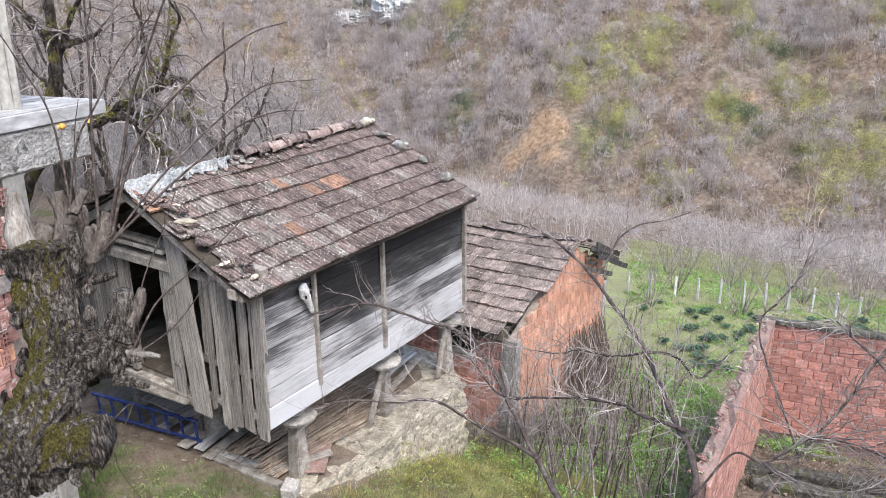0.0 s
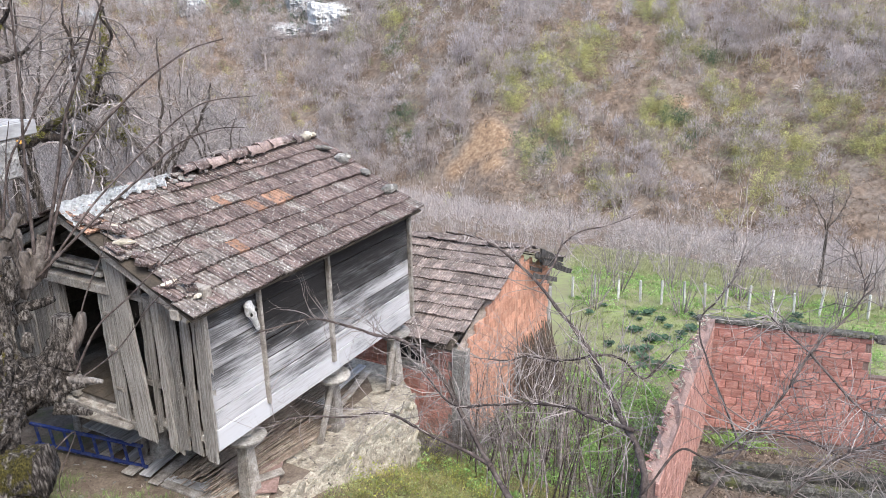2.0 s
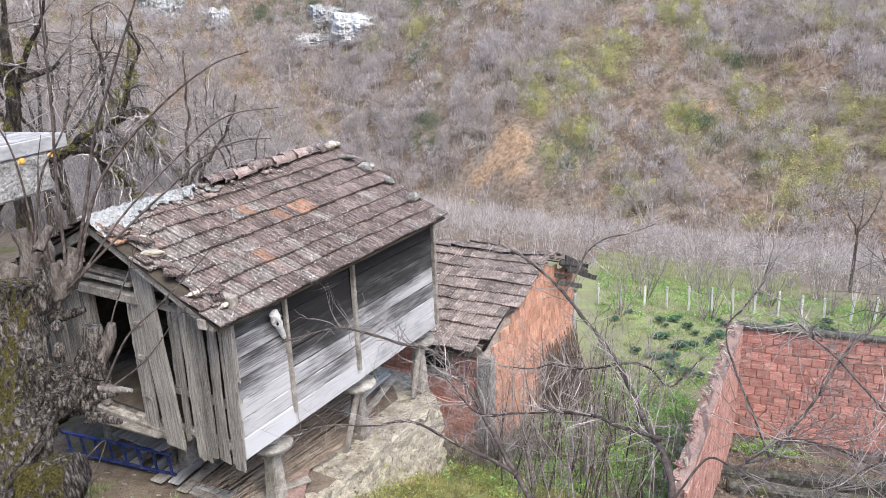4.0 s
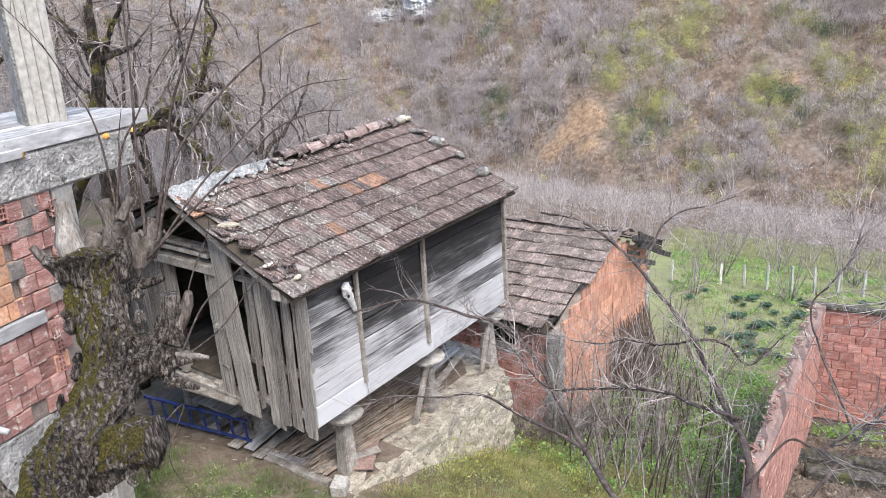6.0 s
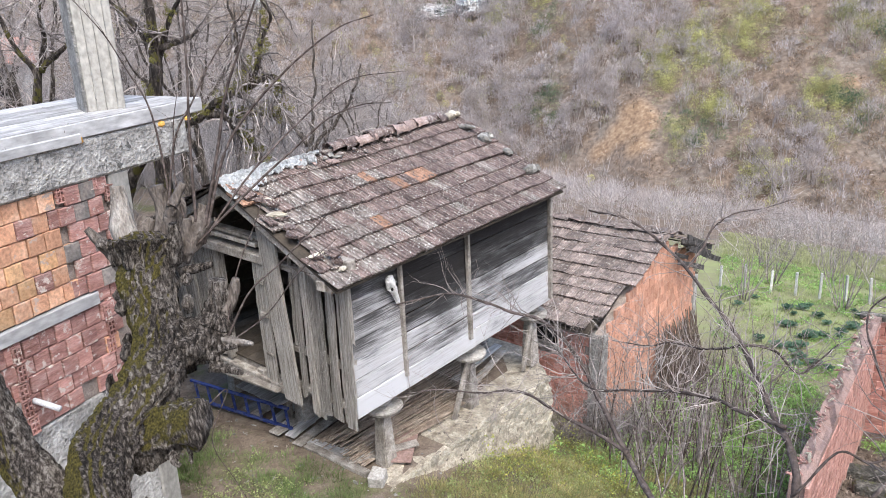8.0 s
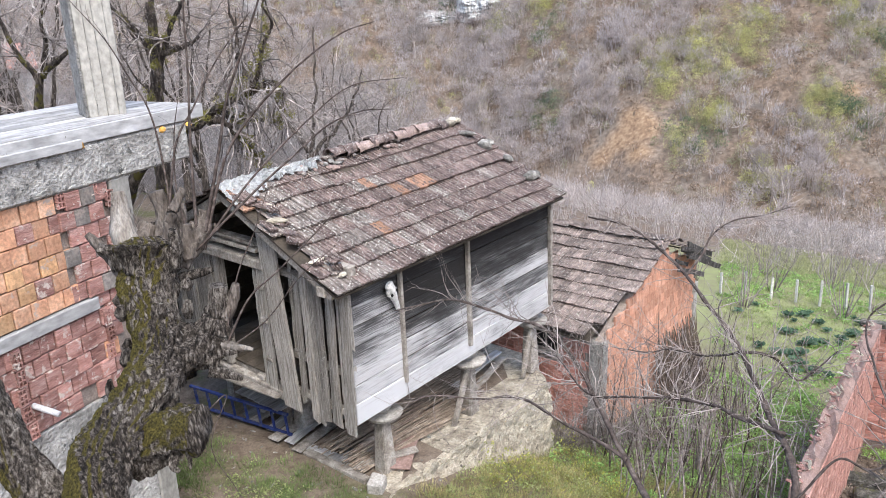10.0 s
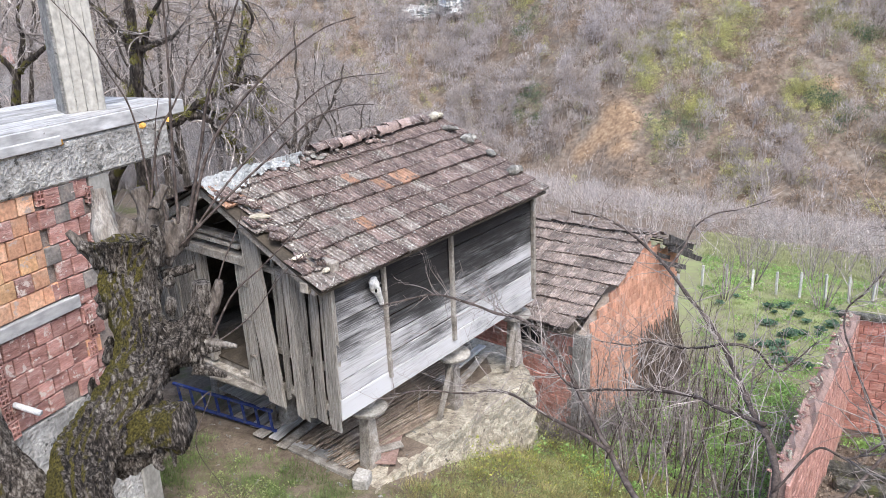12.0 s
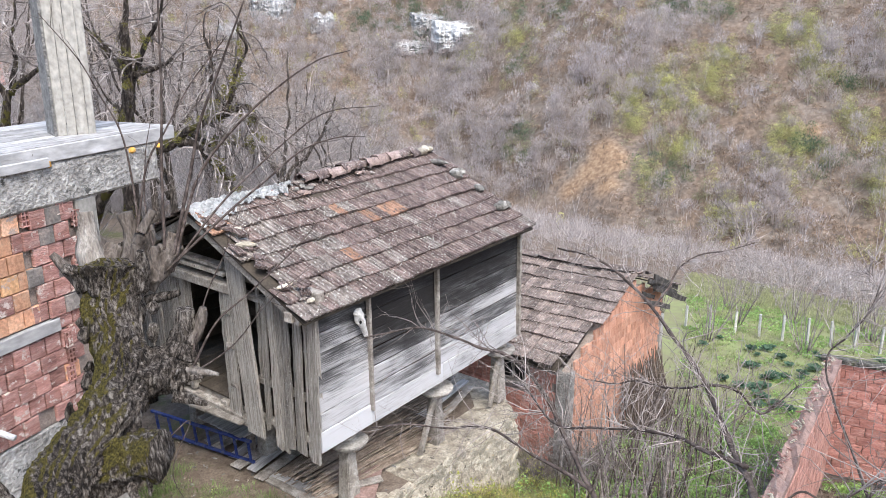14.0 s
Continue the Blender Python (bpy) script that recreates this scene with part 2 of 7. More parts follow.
LITTER_LEAF = surf("dead_leaf", [(0.07, 0.052, 0.042), (0.17, 0.132, 0.105), (0.34, 0.285, 0.235)], 3.0, fine=12, bump=0.0, rand=0.0, island=0.5)
VALLEY_TWIG = surf("valley_twig", [(0.121, 0.108, 0.101), (0.324, 0.293, 0.279), (0.648, 0.605, 0.583)], 0.6, fine=4, bump=0.0, rand=0.0, island=0.4, thin=0.45)
TWIG_DARK = surf("dark_twig", [(0.078, 0.064, 0.056), (0.221, 0.191, 0.176), (0.520, 0.474, 0.448)], 9.0, fine=30, bump=0.2, rand=0.3, island=0.45)
YARD_GRASS = surf("trodden_grass", [(0.070, 0.088, 0.034), (0.135, 0.190, 0.064), (0.250, 0.315, 0.125)], 2.0, fine=9, bump=0.0, rand=0.0, island=0.4)
BRICK_YELLOW = surf("yellow_hollow_brick", [(0.44, 0.25, 0.13), (0.55, 0.34, 0.19), (0.62, 0.44, 0.28)], 2.5, fine=30, rand=0.2, spots=(0.40, 0.32, 0.27), spot_scale=6, spot_at=0.62, bump=0.6)
BRICK_SOOTY = surf("stained_hollow_brick", [(0.12, 0.11, 0.10), (0.24, 0.215, 0.195), (0.40, 0.33, 0.28)], 6.0, fine=30, rand=0.2, bump=0.6)
STUB_TAUPE = surf("taupe_stub_bark", [(0.06, 0.048, 0.04), (0.155, 0.128, 0.108), (0.27, 0.235, 0.205)], 9.0, (3, 3, 0.8), fine=40, bump=0.9, rand=0.2)
BRAMBLE = surf("bramble_leaf", [(0.156, 0.195, 0.052), (0.364, 0.390, 0.098), (0.598, 0.559, 0.143)], 3.0, fine=9, bump=0.0, rand=0.0, island=0.35, thin=0.45)
HILL_OLIVE = surf("far_olive_shrub", [(0.174, 0.189, 0.109), (0.334, 0.348, 0.196), (0.522, 0.515, 0.290)], 0.4, fine=1.6, bump=0.0, rand=0.0, island=0.2, thin=0.45)
HILL_RUST = surf("far_rusty_shrub", [(0.213, 0.168, 0.130), (0.338, 0.256, 0.193), (0.475, 0.368, 0.277)], 0.2, fine=1.1, bump=0.0, rand=0.0, island=0.12, thin=0.45)
HAZEL_TWIG = surf("hazel_twig", [(0.406, 0.352, 0.328), (0.536, 0.477, 0.447), (0.681, 0.619, 0.583)], 0.3, fine=1.5, bump=0.0, rand=0.0, island=0.25, thin=0.45)
CLIFF = surf("limestone_cliff", [(0.16, 0.16, 0.148), (0.37, 0.366, 0.355), (0.56, 0.556, 0.548)], 0.55, (1.6, 1.6, 0.3), fine=2.2, bump=0.0)


def wall_wood():
    """Plank wall: bleached white below, darker towards the eave, streaked along the grain."""
    m = bpy.data.materials.new("dark_topped_planks")
    m.use_nodes = True
    n, l = m.node_tree.nodes, m.node_tree.links
    bs = n["Principled BSDF"]
    bs.inputs["Roughness"].default_value = 0.85
    bs.inputs["Specular IOR Level"].default_value = 0.25
    tc = n.new("ShaderNodeTexCoord")
    oi = n.new("ShaderNodeObjectInfo")

    def streak(scale, stretch, detail=7, shift=0.0):
        mp = n.new("ShaderNodeMapping")
        mp.inputs["Scale"].default_value = stretch
        v = tc.outputs["Object"]
        if shift:
            a = n.new("ShaderNodeVectorMath")
            a.operation = 'MULTIPLY_ADD'
            l.new(oi.outputs["Random"], a.inputs[0])
            a.inputs[1].default_value = (shift, 0, shift)
            l.new(v, a.inputs[2])
            v = a.outputs[0]
        l.new(v, mp.inputs["Vector"])
        t = n.new("ShaderNodeTexNoise")
        t.inputs["Scale"].default_value = scale
        t.inputs["Detail"].default_value = detail
        t.inputs["Roughness"].default_value = 0.7
        l.new(mp.outputs[0], t.inputs["Vector"])
        return t.outputs["Fac"]

    def calc(op, a, b):
        t = n.new("ShaderNodeMath")
        t.operation = op
        for s, v in zip(t.inputs, (a, b)):
            if isinstance(v, (int, float)):
                s.default_value = v
            else:
                l.new(v, s)
        return t.outputs[0]

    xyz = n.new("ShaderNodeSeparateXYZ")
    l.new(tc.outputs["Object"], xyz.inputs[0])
    # tone follows height: pale at the sill, darker towards the eave
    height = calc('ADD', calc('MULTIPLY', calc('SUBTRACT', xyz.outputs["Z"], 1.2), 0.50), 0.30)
    along = calc('MULTIPLY', xyz.outputs["X"], -0.03)
    blot = streak(1.1, (0.6, 1, 2.0), 5)
    board = streak(1.2, (0.45, 1, 4), 4, 40.0)
    hair = streak(2.6, (0.7, 1, 42), 7)
    check = streak(3.0, (1.0, 1, 44), 4, 23.0)
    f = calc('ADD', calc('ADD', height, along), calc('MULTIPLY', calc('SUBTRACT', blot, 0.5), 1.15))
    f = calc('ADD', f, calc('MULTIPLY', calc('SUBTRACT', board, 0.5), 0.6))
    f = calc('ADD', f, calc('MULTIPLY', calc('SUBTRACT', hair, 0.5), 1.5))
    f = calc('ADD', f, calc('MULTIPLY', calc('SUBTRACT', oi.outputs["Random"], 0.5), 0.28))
    # the short bay by the corner is greyer and less dark
    bay = n.new("ShaderNodeMapRange")
    l.new(xyz.outputs["X"], bay.inputs["Value"])
    bay.inputs["From Min"].default_value, bay.inputs["From Max"].default_value = 0.97, 0.98
    bay.inputs["To Min"].default_value, bay.inputs["To Max"].default_value = -0.28, 0.0
    f = calc('ADD', f, bay.outputs[0])
    # drying cracks along the grain
    crack = n.new("ShaderNodeMapRange")
    l.new(check, crack.inputs["Value"])
    crack.inputs["From Min"].default_value, crack.inputs["From Max"].default_value = 0.64, 0.70
    crack.inputs["To Min"].default_value, crack.inputs["To Max"].default_value = 0.0, 0.30
    f = calc('ADD', f, crack.outputs[0])
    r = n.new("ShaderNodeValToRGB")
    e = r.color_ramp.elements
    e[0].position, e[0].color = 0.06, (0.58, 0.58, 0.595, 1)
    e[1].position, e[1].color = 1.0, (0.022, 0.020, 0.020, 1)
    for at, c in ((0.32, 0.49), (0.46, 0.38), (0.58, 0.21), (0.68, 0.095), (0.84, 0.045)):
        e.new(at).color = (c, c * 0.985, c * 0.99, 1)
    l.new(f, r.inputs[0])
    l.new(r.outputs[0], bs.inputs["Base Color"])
    bp = n.new("ShaderNodeBump")
    bp.inputs["Strength"].default_value = 0.7
    bp.inputs["Distance"].default_value = 0.012
    l.new(hair, bp.inputs["Height"])
    l.new(bp.outputs[0], bs.inputs["Normal"])
    return m


WALL_WOOD = wall_wood()


def bark_material(name, moss):
    """Dark cracked bark with pale upright flakes, and moss on the flank turned from the sun."""
    m = bpy.data.materials.new(name)
    m.use_nodes = True
    n, l = m.node_tree.nodes, m.node_tree.links
    bs = n["Principled BSDF"]
    bs.inputs["Roughness"].default_value = 0.9
    bs.inputs["Specular IOR Level"].default_value = 0.2
    tc = n.new("ShaderNodeTexCoord")

    def noise_of(stretch, detail=6, rough=0.6):
        mp = n.new("ShaderNodeMapping")
        mp.inputs["Scale"].default_value = stretch
        l.new(tc.outputs["Object"], mp.inputs["Vector"])
        t = n.new("ShaderNodeTexNoise")
        t.inputs["Scale"].default_value = 1.0
        t.inputs["Detail"].default_value = detail
        t.inputs["Roughness"].default_value = rough
        l.new(mp.outputs[0], t.inputs["Vector"])
        return t.outputs["Fac"]

    flake, crumb, big = noise_of((60, 60, 17), 7, 0.7), noise_of((90, 90, 70), 4), noise_of((3.2, 3.2, 2.4))
    mp = n.new("ShaderNodeMapping")
    mp.inputs["Scale"].default_value = (44, 44, 12)
    l.new(tc.outputs["Object"], mp.inputs["Vector"])
    warp = n.new("ShaderNodeVectorMath")
    warp.operation = 'MULTIPLY_ADD'
    l.new(crumb, warp.inputs[0])
    warp.inputs[1].default_value = (1.6, 1.6, 1.0)
    l.new(mp.outputs[0], warp.inputs[2])
    plate = n.new("ShaderNodeTexVoronoi")
    plate.feature = 'DISTANCE_TO_EDGE'
    plate.inputs["Scale"].default_value = 1.0
    l.new(warp.outputs[0], plate.inputs["Vector"])
    ridge = n.new("ShaderNodeMapRange")
    ridge.inputs["From Max"].default_value = 0.28
    ridge.inputs["To Min"].default_value, ridge.inputs["To Max"].default_value = -0.11, 0.05
    l.new(plate.outputs["Distance"], ridge.inputs["Value"])
    add = n.new("ShaderNodeMath")
    add.operation = 'MULTIPLY_ADD'
    l.new(big, add.inputs[0])
    add.inputs[1].default_value = 0.5
    l.new(flake, add.inputs[2])
    rough = n.new("ShaderNodeMath")
    rough.operation = 'ADD'
    l.new(add.outputs[0], rough.inputs[0])
    l.new(ridge.outputs[0], rough.inputs[1])
    r = n.new("ShaderNodeValToRGB")
    e = r.color_ramp.elements
    e[0].position, e[0].color = 0.54, (0.018, 0.015, 0.013, 1)
    e[1].position, e[1].color = 0.92, (0.44, 0.395, 0.345, 1)
    for at, c in ((0.64, (0.060, 0.049, 0.041, 1)), (0.72, (0.135, 0.113, 0.096, 1)), (0.80, (0.235, 0.205, 0.178, 1))):
        e.new(at).color = c
    l.new(rough.outputs[0], r.inputs[0])
    col = r.outputs[0]
    if moss:
        ge = n.new("ShaderNodeNewGeometry")
        dt = n.new("ShaderNodeVectorMath")
        dt.operation = 'DOT_PRODUCT'
        l.new(ge.outputs["Normal"], dt.inputs[0])
        dt.inputs[1].default_value = (-0.75, -0.25, 0.38)
        ms = n.new("ShaderNodeMath")
        ms.operation = 'MULTIPLY_ADD'
        l.new(noise_of((6.5, 6.5, 4.5), 7, 0.7), ms.inputs[0])
        ms.inputs[1].default_value = 2.6
        l.new(dt.outputs["Value"], ms.inputs[2])
        lim = n.new("ShaderNodeMapRange")
        lim.inputs["From Min"].default_value, lim.inputs["From Max"].default_value = 1.50, 1.80
        l.new(ms.outputs[0], lim.inputs["Value"])
        green = n.new("ShaderNodeValToRGB")
        g = green.color_ramp.elements
        g[0].position, g[0].color = 0.38, (0.045, 0.038, 0.013, 1)
        g[1].position, g[1].color = 0.72, (0.21, 0.175, 0.04, 1)
        l.new(crumb, green.inputs[0])
        mx = n.new("ShaderNodeMix")
        mx.data_type = 'RGBA'
        l.new(lim.outputs[0], mx.inputs["Factor"])
        l.new(col, mx.inputs["A"])
        l.new(green.outputs[0], mx.inputs["B"])
        col = mx.outputs["Result"]
    l.new(col, bs.inputs["Base Color"])
    h = n.new("ShaderNodeMath")
    h.operation = 'MULTIPLY_ADD'
    l.new(crumb, h.inputs[0])
    h.inputs[1].default_value = 0.45
    l.new(rough.outputs[0], h.inputs[2])
    bp = n.new("ShaderNodeBump")
    bp.inputs["Strength"].default_value = 1.0
    bp.inputs["Distance"].default_value = 0.05
    l.new(h.outputs[0], bp.inputs["Height"])
    l.new(bp.outputs[0], bs.inputs["Normal"])
    return m


TRUNK_BARK = bark_material("flaking_trunk_bark", True)
STUB_BARK = bark_material("flaking_stub_bark", False)


CLAY_PLACES = (((22.9, 95.1, -10.4), 3.2), ((21.0, 95.6, -11.8), 2.6), ((22.2, 92.0, -12.8), 2.2), ((18.7, 95.6, -14.0), 2.2), ((22.8, 97.2, -9.1), 2.4), ((46.2, 90.7, -5.8), 1.8))


def ground_material():
    """Earth, grass, leaf litter and bare clay, each where it lies in the plan."""
    m = bpy.data.materials.new("ground_cover")
    m.use_nodes = True
    n, l = m.node_tree.nodes, m.node_tree.links
    bs = n["Principled BSDF"]
    bs.inputs["Roughness"].default_value = 0.95
    bs.inputs["Specular IOR Level"].default_value = 0.15
    geo = n.new("ShaderNodeNewGeometry")

    def noise_at(scale, detail=6):
        t = n.new("ShaderNodeTexNoise")
        t.inputs["Scale"].default_value = scale
        t.inputs["Detail"].default_value = detail
        t.inputs["Roughness"].default_value = 0.65
        l.new(geo.outputs["Position"], t.inputs["Vector"])
        return t.outputs["Fac"]

    def ramp_of(fac, cols, lo=0.3, hi=0.7):
        r = n.new("ShaderNodeValToRGB")
        e = r.color_ramp.elements
        e[0].position, e[1].position = lo, hi
        e[0].color, e[1].color = (*cols[0], 1), (*cols[-1], 1)
        for i, c in enumerate(cols[1:-1], 1):
            e.new(lo + (hi - lo) * i / (len(cols) - 1)).color = (*c, 1)
        l.new(fac, r.inputs[0])
        return r.outputs[0]

    def mix(f, a, b):
        x = n.new("ShaderNodeMix")
        x.data_type = 'RGBA'
        l.new(f, x.inputs["Factor"])
        l.new(a, x.inputs["A"])
        l.new(b, x.inputs["B"])
        return x.outputs["Result"]

    def near(centre, radius, soft, wobble=0.0, wob=None):
        """1 within radius of a place, 0 beyond it."""
        d = n.new("ShaderNodeVectorMath")
        d.operation = 'DISTANCE'
        l.new(geo.outputs["Position"], d.inputs[0])
        d.inputs[1].default_value = centre
        v = d.outputs["Value"]
        if wob:
            a = n.new("ShaderNodeMath")
            a.operation = 'MULTIPLY_ADD'
            l.new(wob, a.inputs[0])
            a.inputs[1].default_value = wobble
            l.new(v, a.inputs[2])
            v = a.outputs[0]
        r = n.new("ShaderNodeMapRange")
        r.inputs["From Min"].default_value, r.inputs["From Max"].default_value = radius + soft, radius
        l.new(v, r.inputs["Value"])
        return r.outputs[0]

    fine, fine2, mid = noise_at(9.0), noise_at(0.35), noise_at(0.9)
    grit = noise_at(38.0, 4)
    grain = n.new("ShaderNodeMath")
    grain.operation = 'MULTIPLY_ADD'
    l.new(grit, grain.inputs[0])
    grain.inputs[1].default_value = 0.8
    l.new(fine, grain.inputs[2])
    half = n.new("ShaderNodeMath")
    half.operation = 'MULTIPLY'
    l.new(grain.outputs[0], half.inputs[0])
    half.inputs[1].default_value = 0.555
    earth = ramp_of(half.outputs[0], [(0.075, 0.056, 0.043), (0.155, 0.121, 0.094), (0.26, 0.215, 0.172)])
    turf = ramp_of(half.outputs[0], [(0.06, 0.055, 0.032), (0.11, 0.11, 0.055), (0.165, 0.165, 0.08)])
    grass = ramp_of(mid, [(0.20, 0.175, 0.12), (0.23, 0.235, 0.12), (0.27, 0.32, 0.13)])
    scrub, leaves = noise_at(0.16, 9), noise_at(1.9, 8)
    bare = ramp_of(leaves, [(0.12, 0.098, 0.08), (0.19, 0.157, 0.13), (0.26, 0.22, 0.185)], 0.36, 0.66)
    rusty = ramp_of(leaves, [(0.10, 0.076, 0.058), (0.18, 0.133, 0.10), (0.27, 0.203, 0.153)], 0.36, 0.66)
    litter = mix(ramp_of(scrub, [(0, 0, 0), (1, 1, 1)], 0.40, 0.56), bare, rusty)
    clay = ramp_of(leaves, [(0.16, 0.105, 0.07), (0.27, 0.178, 0.112), (0.37, 0.275, 0.18)], 0.34, 0.66)
    patch = n.new("ShaderNodeMapRange")
    patch.inputs["From Min"].default_value, patch.inputs["From Max"].default_value = 0.50, 0.60
    l.new(mid, patch.inputs["Value"])
    col = mix(patch.outputs[0], earth, turf)
    # the meadow and kitchen garden beyond the sheds
    meadow = near((18, 27, -4), 15.0, 4.0, 6.0, mid)
    col = mix(meadow, col, grass)
    # the far valley side under its bare shrubs
    yard = near((0, 0, 0), 38.0, 14.0, 8.0, mid)
    col = mix(yard, litter, col)
    for c, r in CLAY_PLACES:
        col = mix(near(c, r, 1.6, 3.0, scrub), col, clay)
    col = mix(near((9.3, 10.9, -2.4), 3.0, 0.5, 0.6, mid), col, earth)
    # trodden earth round the granary
    col = mix(near((-2.4, 9.9, -0.4), 1.2, 0.8, 1.2, mid), col, earth)
    col = mix(near((-0.6, 12.2, -0.4), 2.7, 0.6, 0.6, mid), col, earth)
    l.new(col, bs.inputs["Base Color"])
    bp = n.new("ShaderNodeBump")
    bp.inputs["Strength"].default_value = 0.6
    bp.inputs["Distance"].default_value = 0.05
    l.new(fine, bp.inputs["Height"])
    l.new(bp.outputs[0], bs.inputs["Normal"])
    return m


GROUND = ground_material()


# ---- building helpers ----
def part(name, bm, material, parent=None, label=""):
    me = bpy.data.meshes.new(name)
    bm.to_mesh(me)
    bm.free()
    me.materials.append(material)
    ob = new(name, me)
    ob.parent = parent
    if label:
        ob["label"] = label
    return ob


def place(ob, m):
    ob.matrix_basis = m
    return ob


def piece(name, mesh, parent, m, label=""):
    """One more object on a shared mesh."""
    ob = new(name, mesh)
    ob.parent = parent
    ob.matrix_basis = m
    if label:
        ob["label"] = label
    return ob


def thing(name, m, label, category, group="", kind=""):
    ob = new(name)
    ob.empty_display_size = 0.3
    ob.matrix_basis = m
    return tagged(ob, label, category, group, kind)


def mesh_of(name, verts, faces, material, smooth=False):
    me = bpy.data.meshes.new(name)
    me.from_pydata(verts, [], faces)
    me.materials.append(material)
    if smooth:
        me.polygons.foreach_set("use_smooth", [True] * len(me.polygons))
    me.update()
    return me


def add_box(bm, x0, x1, y0, y1, z0, z1, m=None, wob=0.0):
    vs = []
    for x in (x0, x1):
        for y in (y0, y1):
            for z in (z0, z1):
                v = Vector((x + random.uniform(-wob, wob), y + random.uniform(-wob, wob), z + random.uniform(-wob, wob)))
                vs.append(bm.verts.new(m @ v if m else v))
    for f in ((0, 1, 3, 2), (4, 6, 7, 5), (0, 4, 5, 1), (2, 3, 7, 6), (0, 2, 6, 4), (1, 5, 7, 3)):
        bm.faces.new([vs[i] for i in f])
    return vs


def box_bm(x0, x1, y0, y1, z0, z1, bevel=0.008, wob=0.0):
    bm = bmesh.new()
    add_box(bm, x0, x1, y0, y1, z0, z1, None, wob)
    if bevel:
        bmesh.ops.bevel(bm, geom=bm.edges[:], offset=bevel, segments=1, affect='EDGES', profile=0.6)
    return bm


def board_bm(length, width, thick, wob=0.006, cuts=6, ragged=0.0, seed=0):
    """A worn board along z, standing on z = 0, with wavering edges and a ragged end."""
    rng = random.Random(seed)
    bm = bmesh.new()
    rings = []
    for i in range(cuts + 1):
        z = length * i / cuts
        a, b = rng.uniform(-wob, wob), rng.uniform(-wob, wob)
        t = rng.uniform(-0.3, 0.3) * wob
        if i in (0, cuts):
            da, db = rng.uniform(-ragged, ragged), rng.uniform(-ragged, ragged)
        else:
            da = db = 0
        rings.append([bm.verts.new(p) for p in ((a, t, z + da), (width + b, t, z + db), (width + b, thick + t, z + db), (a, thick + t, z + da))])
    for r, s in zip(rings, rings[1:]):
        for k in range(4):
            bm.faces.new((r[k], r[(k + 1) % 4], s[(k + 1) % 4], s[k]))
    bm.faces.new(rings[0][::-1])
    bm.faces.new(rings[-1])
    bmesh.ops.recalc_face_normals(bm, faces=bm.faces[:])
    bmesh.ops.bevel(bm, geom=[e for e in bm.edges if abs(e.verts[0].co.z - e.verts[1].co.z) > 0.02 * length / cuts and len(e.link_faces) == 2],
                    offset=min(0.006, thick * 0.25), segments=1, affect='EDGES')
    return bm


def tube_into(verts, faces, pts, radii, sides=6, rough=0.0, rng=random):
    """Adds a tapered tube along pts to lists of vertices and faces."""
    base = len(verts)
    pts = [Vector(p) for p in pts]
    up = Vector((0.31, 0.17, 0.93))
    for i, p in enumerate(pts):
        t = (pts[min(i + 1, len(pts) - 1)] - pts[max(i - 1, 0)]).normalized()
        a = t.cross(up)
        if a.length < 0.1:
            a = t.cross(Vector((1, 0, 0)))
        a.normalize()
        b = t.cross(a)
        for k in range(sides):
            th = 2 * math.pi * k / sides
            r = radii[i] * (1 + rough * rng.uniform(-1, 1))
            verts.append(p + (a * math.cos(th) + b * math.sin(th)) * r)
    for i in range(len(pts) - 1):
        for k in range(sides):
            k2 = (k + 1) % sides
            faces.append((base + i * sides + k, base + i * sides + k2, base + (i + 1) * sides + k2, base + (i + 1) * sides + k))
    faces.append(tuple(base + k for k in range(sides))[::-1])
    faces.append(tuple(base + (len(pts) - 1) * sides + k for k in range(sides)))


def spline(pts, n):
    """n points along a smooth curve through pts."""
    pts = [Vector(p) for p in pts]
    ext = [2 * pts[0] - pts[1], *pts, 2 * pts[-1] - pts[-2]]
    out = []
    segs = len(pts) - 1
    for i in range(n):
        u = i / (n - 1) * segs
        k = min(int(u), segs - 1)
        t = u - k
        a, b, c, d = ext[k:k + 4]
        out.append(0.5 * ((2 * b) + (c - a) * t + (2 * a - 5 * b + 4 * c - d) * t * t + (3 * b - a - 3 * c + d) * t ** 3))
    return out


def rock_bm(size, seed, flat=0.7, detail=2):
    bm = bmesh.new()
    bmesh.ops.create_icosphere(bm, subdivisions=detail, radius=1)
    for v in bm.verts:
        d = 1 + 0.35 * noise.noise(v.co * 1.3 + Vector((seed * 3.1, seed * 1.7, 0))) + 0.14 * noise.noise(v.co * 3.7 + Vector((0, seed, 5)))
        v.co = Vector((v.co.x * size[0], v.co.y * size[1], v.co.z * size[2] * flat)) * d
    return bm


# ---- plan ----
# The granary's near corner, its long wall (BX) and its gable (BY).
CORNER = Vector((-1.391, 9.195, 0))
BX, BY = Vector((0.6334, 0.7738, 0)), Vector((-0.7738, 0.6334, 0))
TURN = 50.7
YARD = -0.4


def ramp_at(x, xs, ys):
    return float(np.interp(x, xs, ys))


def step(a, b, x):
    t = min(max((x - a) / (b - a), 0), 1)
    return t * t * (3 - 2 * t)


